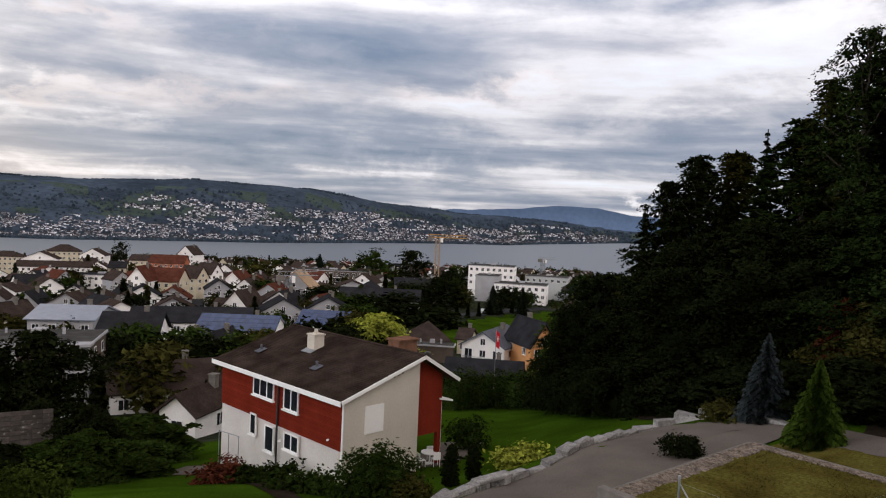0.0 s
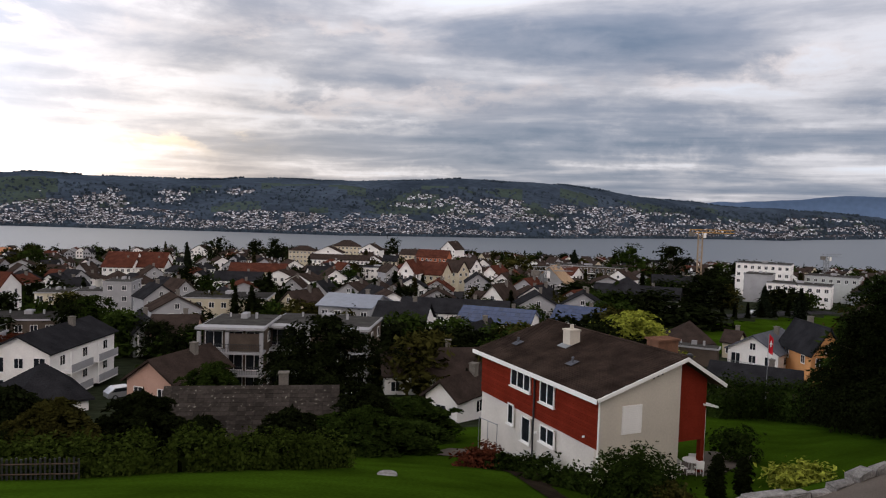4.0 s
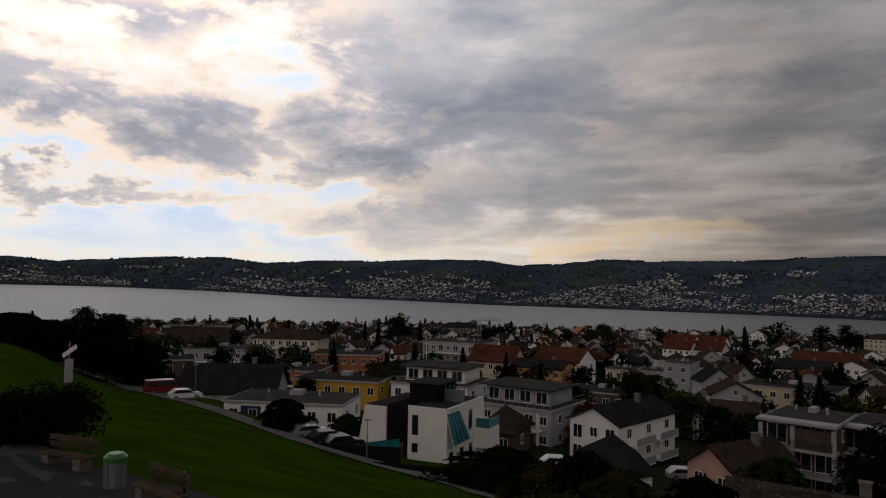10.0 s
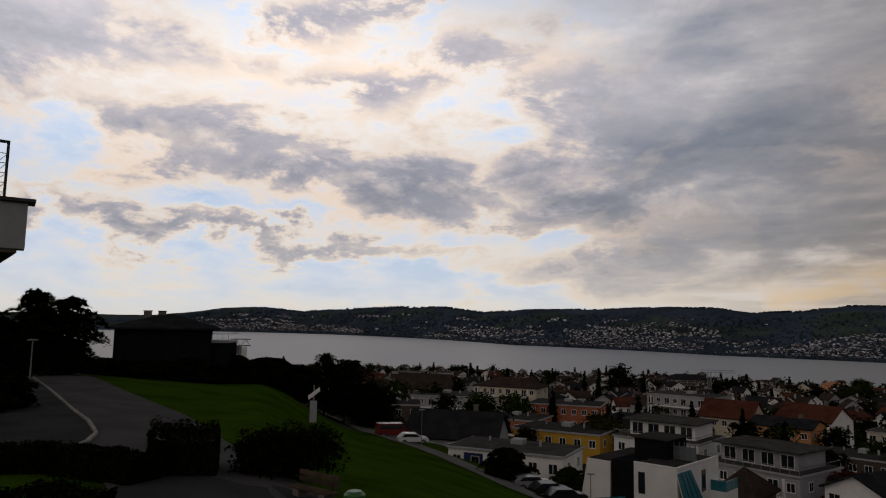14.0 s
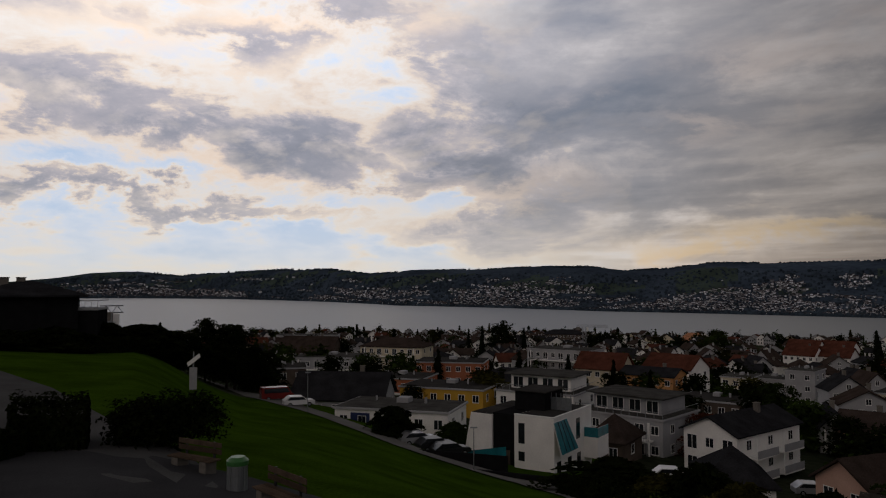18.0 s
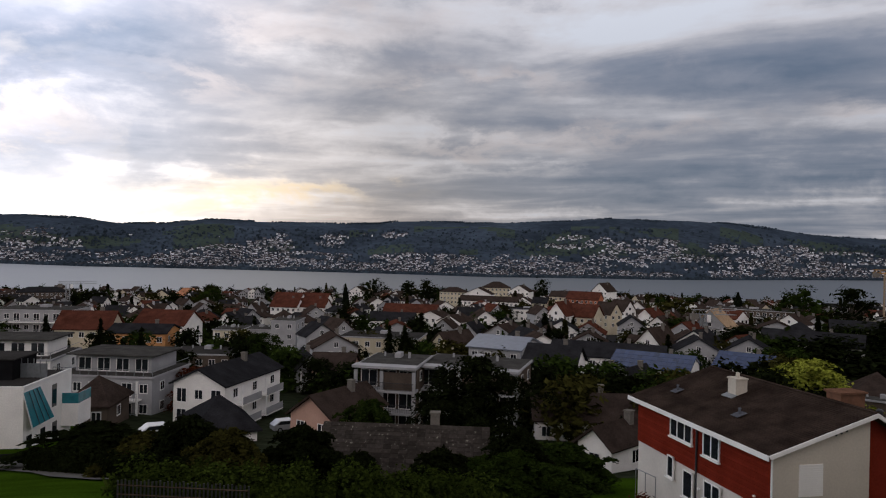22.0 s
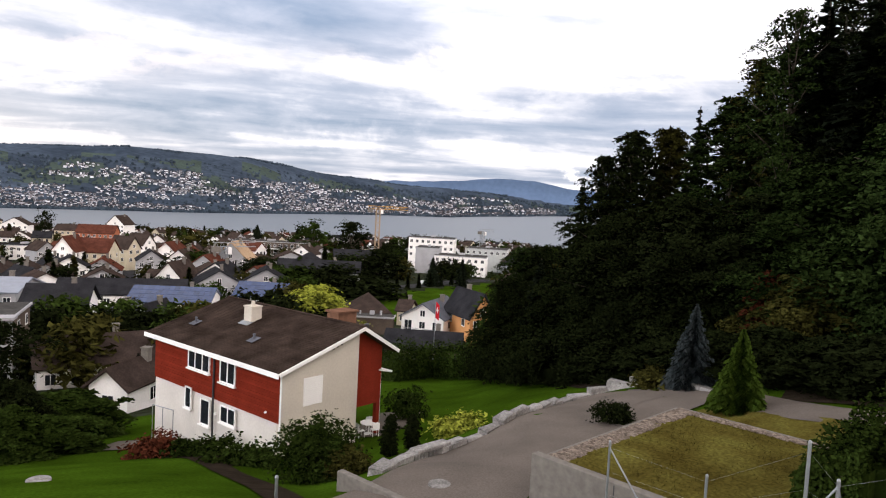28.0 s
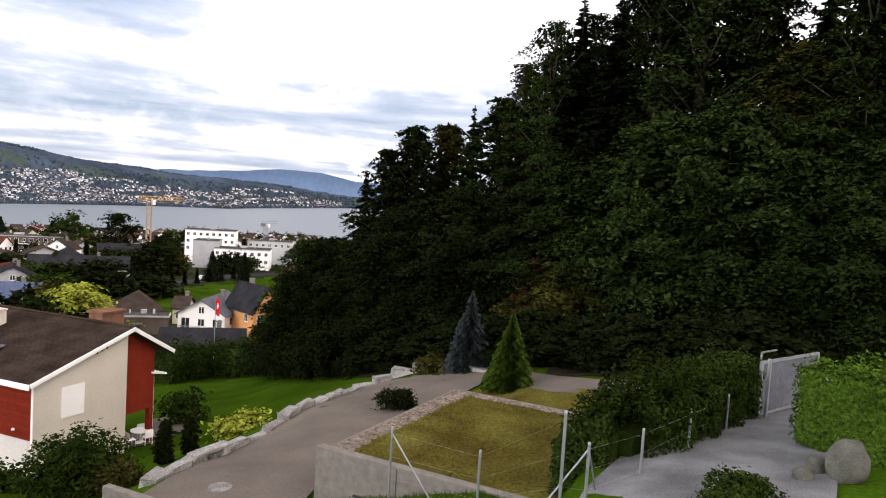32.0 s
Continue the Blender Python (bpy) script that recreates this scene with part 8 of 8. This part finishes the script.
def boulder(b, r, w, h, label):
    bm = bmesh.new()
    bmesh.ops.create_icosphere(bm, subdivisions=3, radius=1.0)
    for v in bm.verts:
        f = 1 + 0.28 * noise.noise(v.co * 1.4 + Vector((b, r, 0))) + 0.08 * noise.noise(v.co * 4)
        v.co = Vector((v.co.x * w * f, v.co.y * w * 0.8 * f, v.co.z * h * f))
    me = bpy.data.meshes.new("boulder")
    bm.to_mesh(me)
    bm.free()
    me.materials.append(boulderm)
    for q in me.polygons:
        q.use_smooth = True
    p = spot(b, r, h * 0.6)
    o = new("boulder", me)
    o.matrix_basis = pose(*p, 0, 0, b * 7)
    return tagged(o, label, "boulder")


boulder(53.3, 15.6, 0.42, 0.5, "tall grey boulder beside the drive")
boulder(51.4, 15.8, 0.26, 0.22, "small grey boulder beside the drive")
boulder(50.6, 15.2, 0.22, 0.16, "small flat boulder beside the drive")
boulder(51.0, 11.6, 0.6, 0.25, "flat pale stone in the grass verge")
bush(47.6, 13.2, 1.6, 0.55, leafmid, "loose feathery shrub at the drive's edge", 31, 5000, 0.045)

# ---- flag, cranes and mast ----
fp = spot(4.7, 100)
fl = thing("flag_pole", fp, -3.6, "white pole with a hanging red flag with a white cross", "flag pole")
part("pole", Solid().tube((0, 0, -0.3), (0, 0, 8.6), 0.05, 0.035, 8), steel, fl)
cl = part("flag", Solid().add([(0.05 + 0.5 * u, 0.12 * math.sin(u * 4 + v), 8.5 - 2.4 * v - 0.5 * u * (1 - 0.4 * v)) for v in np.linspace(0, 1, 7) for u in np.linspace(0, 1, 6)], [(j * 6 + i, j * 6 + i + 1, j * 6 + i + 7, j * 6 + i + 6) for j in range(6) for i in range(5)]), flagred, fl, "limp red flag")
part("cross", Solid().box(0.22, 0.34, -0.22, -0.18, 6.9, 7.7).box(0.12, 0.44, -0.22, -0.18, 7.22, 7.38), paintwhite, cl)


def crane(b, r, h, jib, turn, paint, label, arm=None, base=None):
    p = spot(b, r)
    o = thing("tower_crane", p, -b + turn, label, "crane")
    mast = Solid()
    s = 0.9
    for x, y in ((-s, -s), (s, -s), (s, s), (-s, s)):
        mast.box(x - 0.14, x + 0.14, y - 0.14, y + 0.14, -1, h)
    for k in range(int(h / 2.2)):
        z = k * 2.2
        for (x0, y0), (x1, y1) in (((-s, -s), (s, -s)), ((s, s), (-s, s)), ((s, -s), (s, s)), ((-s, s), (-s, -s))):
            mast.tube((x0, y0, z), (x1, y1, z + 2.2), 0.09, 0.09, 4)
    part("mast", mast, paint, o)
    arm_s = Solid()
    for y in (-0.6, 0.6):
        arm_s.box(-jib * 0.35, jib, y - 0.1, y + 0.1, h, h + 0.2)
    arm_s.box(-jib * 0.35, jib, -0.1, 0.1, h + 1.3, h + 1.5)
    for k in range(int(jib * 1.35 / 2)):
        x = -jib * 0.35 + 2 * k
        arm_s.tube((x, -0.6, h + 0.1), (x + 1, 0, h + 1.4), 0.07, 0.07, 4).tube((x + 1, 0, h + 1.4), (x + 2, 0.6, h + 0.1), 0.07, 0.07, 4)
    part("jib", arm_s, arm or paint, o)
    part("counterweight", Solid().box(-jib * 0.35, -jib * 0.35 + 2.2, -0.9, 0.9, h - 1.6, h + 0.2, 0, None, 0.05), concrete, o)
    part("cab", Solid().box(0.9, 2.3, -0.8, 0.8, h - 2.2, h - 0.1, 0, None, 0.08), paintwhite, o)
    return o


crane(-0.4, 330, 25, 14, 10, craneold, "tall faded orange tower crane by the lake", cranepaint)
crane(-12.4, 225, 11, 10, 20, steel, "small grey crane at the building site")
crane(-61.0, 430, 15, 14, 5, steel, "grey crane among the shore trees")
crane(-98.0, 150, 10, 3, 5, steel, "thin mast beside the lake")
crane(8.2, 420, 16, 8, 30, steel, "thin grey crane beyond the clinic")

# ---- slim trees and sign along the street by the field ----
for k in range(11):
    u = k / 10
    plant("spruce", 41, leafdark, -2.2 + 9.0 * u, 190 + 45 * u, 4.4, 0.8, "slim dark column tree beside the street", n=1500, size=0.45, name="cypress", group="trees of the street")
pst = spot(-0.7, 192)
pan = thing("sign_pillar", pst, 0.6, "white sign pillar beside the street", "sign")
part("panel", Solid().box(-0.7, 0.7, -0.15, 0.15, 0.4, 3.4, 0, None, 0.03), paintwhite, pan)
part("pillar_foot", Solid().box(-0.5, 0.5, -0.12, 0.12, -0.3, 0.4), darkpaint, pan)

# ---- fences, paths and small garden things ----
pk = thing("picket_fence", spot(-52, 27.5), 0, "dark wooden picket fence along the lawn", "fence")
fa, fb = spot(-57.2, 29.4), spot(-47.8, 26.6)
n = 34
for i in range(n):
    p = fa.lerp(fb, i / (n - 1))
    o = part("picket", Solid().box(-0.035, 0.035, -0.01, 0.01, -0.1, 0.72 + 0.03 * (i % 3)), darkpaint, pk)
    o.matrix_basis = pk.matrix_basis.inverted() @ pose(p.x, p.y, ground(p.x, p.y), 0, 0, math.degrees(math.atan2(fb.y - fa.y, fb.x - fa.x)))
for z in (0.2, 0.55):
    d = fb - fa
    o = part("fence_rail", Solid().tube((0, 0, 0), d, 0.03, 0.03, 4), wood, pk)
    o.matrix_basis = pk.matrix_basis.inverted() @ pose(fa.x, fa.y, ground(fa.x, fa.y) + z)
dp = spot(-24.6, 28.5)
alone("manhole_cover", Solid().tube((0, 0, -0.05), (0, 0, 0.06), 0.42, 0.42, 20), stone, dp, 0, "round pale stone cover in the lawn", "manhole cover")
mp = spot(5.8, 22.2)
alone("manhole_cover", Solid().tube((0, 0, 0.0), (0, 0, 0.10), 0.38, 0.36, 20), stone, mp, 0, "round cover in the concrete driveway", "manhole cover")
strip("garden_path", soil, [(-13.5, 37), (-11.5, 32), (-8.5, 25), (-6, 20)], 1.3, "dark slate path along the house", "path", lift=0.05, step=0.8)
strip("flower_bed", soil, [(-17.8, 40.5), (-14, 38.5), (-10, 34.5)], 2.0, "bare dark flower bed before the house", "bed", lift=0.045, step=0.8)
strip("terrace", paving, [(-20.5, 46.5), (-17.5, 45.5)], 4.0, "small paved place beside the house", "terrace", lift=0.05, step=0.8)
strip("patio", paving, [(-0.6, 41.5), (1.2, 46), (2.4, 50)], 3.4, "paved terrace beside the red porch", "terrace", lift=0.06, step=0.8)
tp = spot(-0.3, 42.3)
tb = thing("garden_table", (tp.x, tp.y, tp.z + 0.06), 30, "white round garden table on the terrace", "table")
part("tabletop", Solid().tube((0, 0, 0.70), (0, 0, 0.74), 0.55, 0.55, 20), paintwhite, tb)
part("table_leg", Solid().tube((0, 0, 0), (0, 0, 0.7), 0.05, 0.05, 8).tube((0, 0, 0), (0, 0, 0.04), 0.3, 0.28, 12), paintwhite, tb)


def garden_chair(b, r, turn):
    p = spot(b, r)
    o = thing("garden_chair", (p.x, p.y, p.z + 0.06), turn, "white plastic garden chair on the terrace", "chair", "garden chairs")
    part("seat", Solid().box(-0.22, 0.22, -0.22, 0.22, 0.40, 0.44, 0, None, 0.012), paintwhite, o)
    part("backrest", Solid().box(-0.22, 0.22, 0.19, 0.23, 0.46, 0.86, 0, None, 0.012), paintwhite, o)
    for x, y in ((-0.19, -0.19), (0.19, -0.19), (-0.19, 0.19), (0.19, 0.19)):
        part("leg", Solid().tube((x, y, 0), (x, y, 0.4), 0.02, 0.02, 6), paintwhite, o)


garden_chair(-1.0, 41.7, 120)
garden_chair(0.2, 41.4, 200)
garden_chair(-0.2, 43.3, 20)
gp2 = spot(-7.5, 20.6)
alone("garden_post", Solid().tube((0, 0, -0.4), (0, 0, 0.75), 0.05, 0.05, 10).tube((0, 0, 0.75), (0, 0, 0.8), 0.06, 0.04, 10), steel, gp2, 0, "short steel post beside the garden path", "post")
sb = spot(4.9, 27.3)
sbn = thing("stone_bench", sb, 40, "rough granite slab bench beside the driveway", "bench")
part("slab", Solid().box(-0.9, 0.9, -0.25, 0.25, 0.35, 0.50, 0, None, 0.03), stone, sbn)
for x in (-0.6, 0.6):
    part("bench_foot", Solid().box(x - 0.12, x + 0.12, -0.2, 0.2, -0.2, 0.35, 0, None, 0.03), stone, sbn)

# ---- the bungalow's terrace ----
tp2 = spot(-99.9, 94)
ter = thing("terrace", (tp2.x, tp2.y, EYE - 2.3), 99.9 - 12, "raised dark terrace with a pale railing beside the bungalow", "terrace")
part("terrace_slab", Solid().box(-2.9, 2.6, -1.5, 5, -0.25, 0.0, 0, None, 0.02), greywhite, ter)
part("terrace_wall", Solid().box(-2.8, 2.5, -1.4, 4.9, -5.0, -0.25), blackwall, ter)
part("handrail", Solid().box(-2.9, 2.6, -1.5, -1.45, 0.85, 0.92).box(2.55, 2.6, -1.5, 5, 0.85, 0.92), greywhite, ter)
for k in range(9):
    part("rail_post", Solid().box(-2.9 + k * 0.68, -2.86 + k * 0.68, -1.5, -1.46, 0, 0.86), greywhite, ter)
for x in (-104.4, -103.4):
    q = spot(x, 97)
    alone("chimney", Solid().box(-0.45, 0.45, -0.4, 0.4, -1.5, 0.30, 0, None, 0.03).box(-0.52, 0.52, -0.47, 0.47, 0.30, 0.40), concrete, (q.x, q.y, EYE + 0.95), 99, "squat grey chimney on the bungalow roof", "chimney")
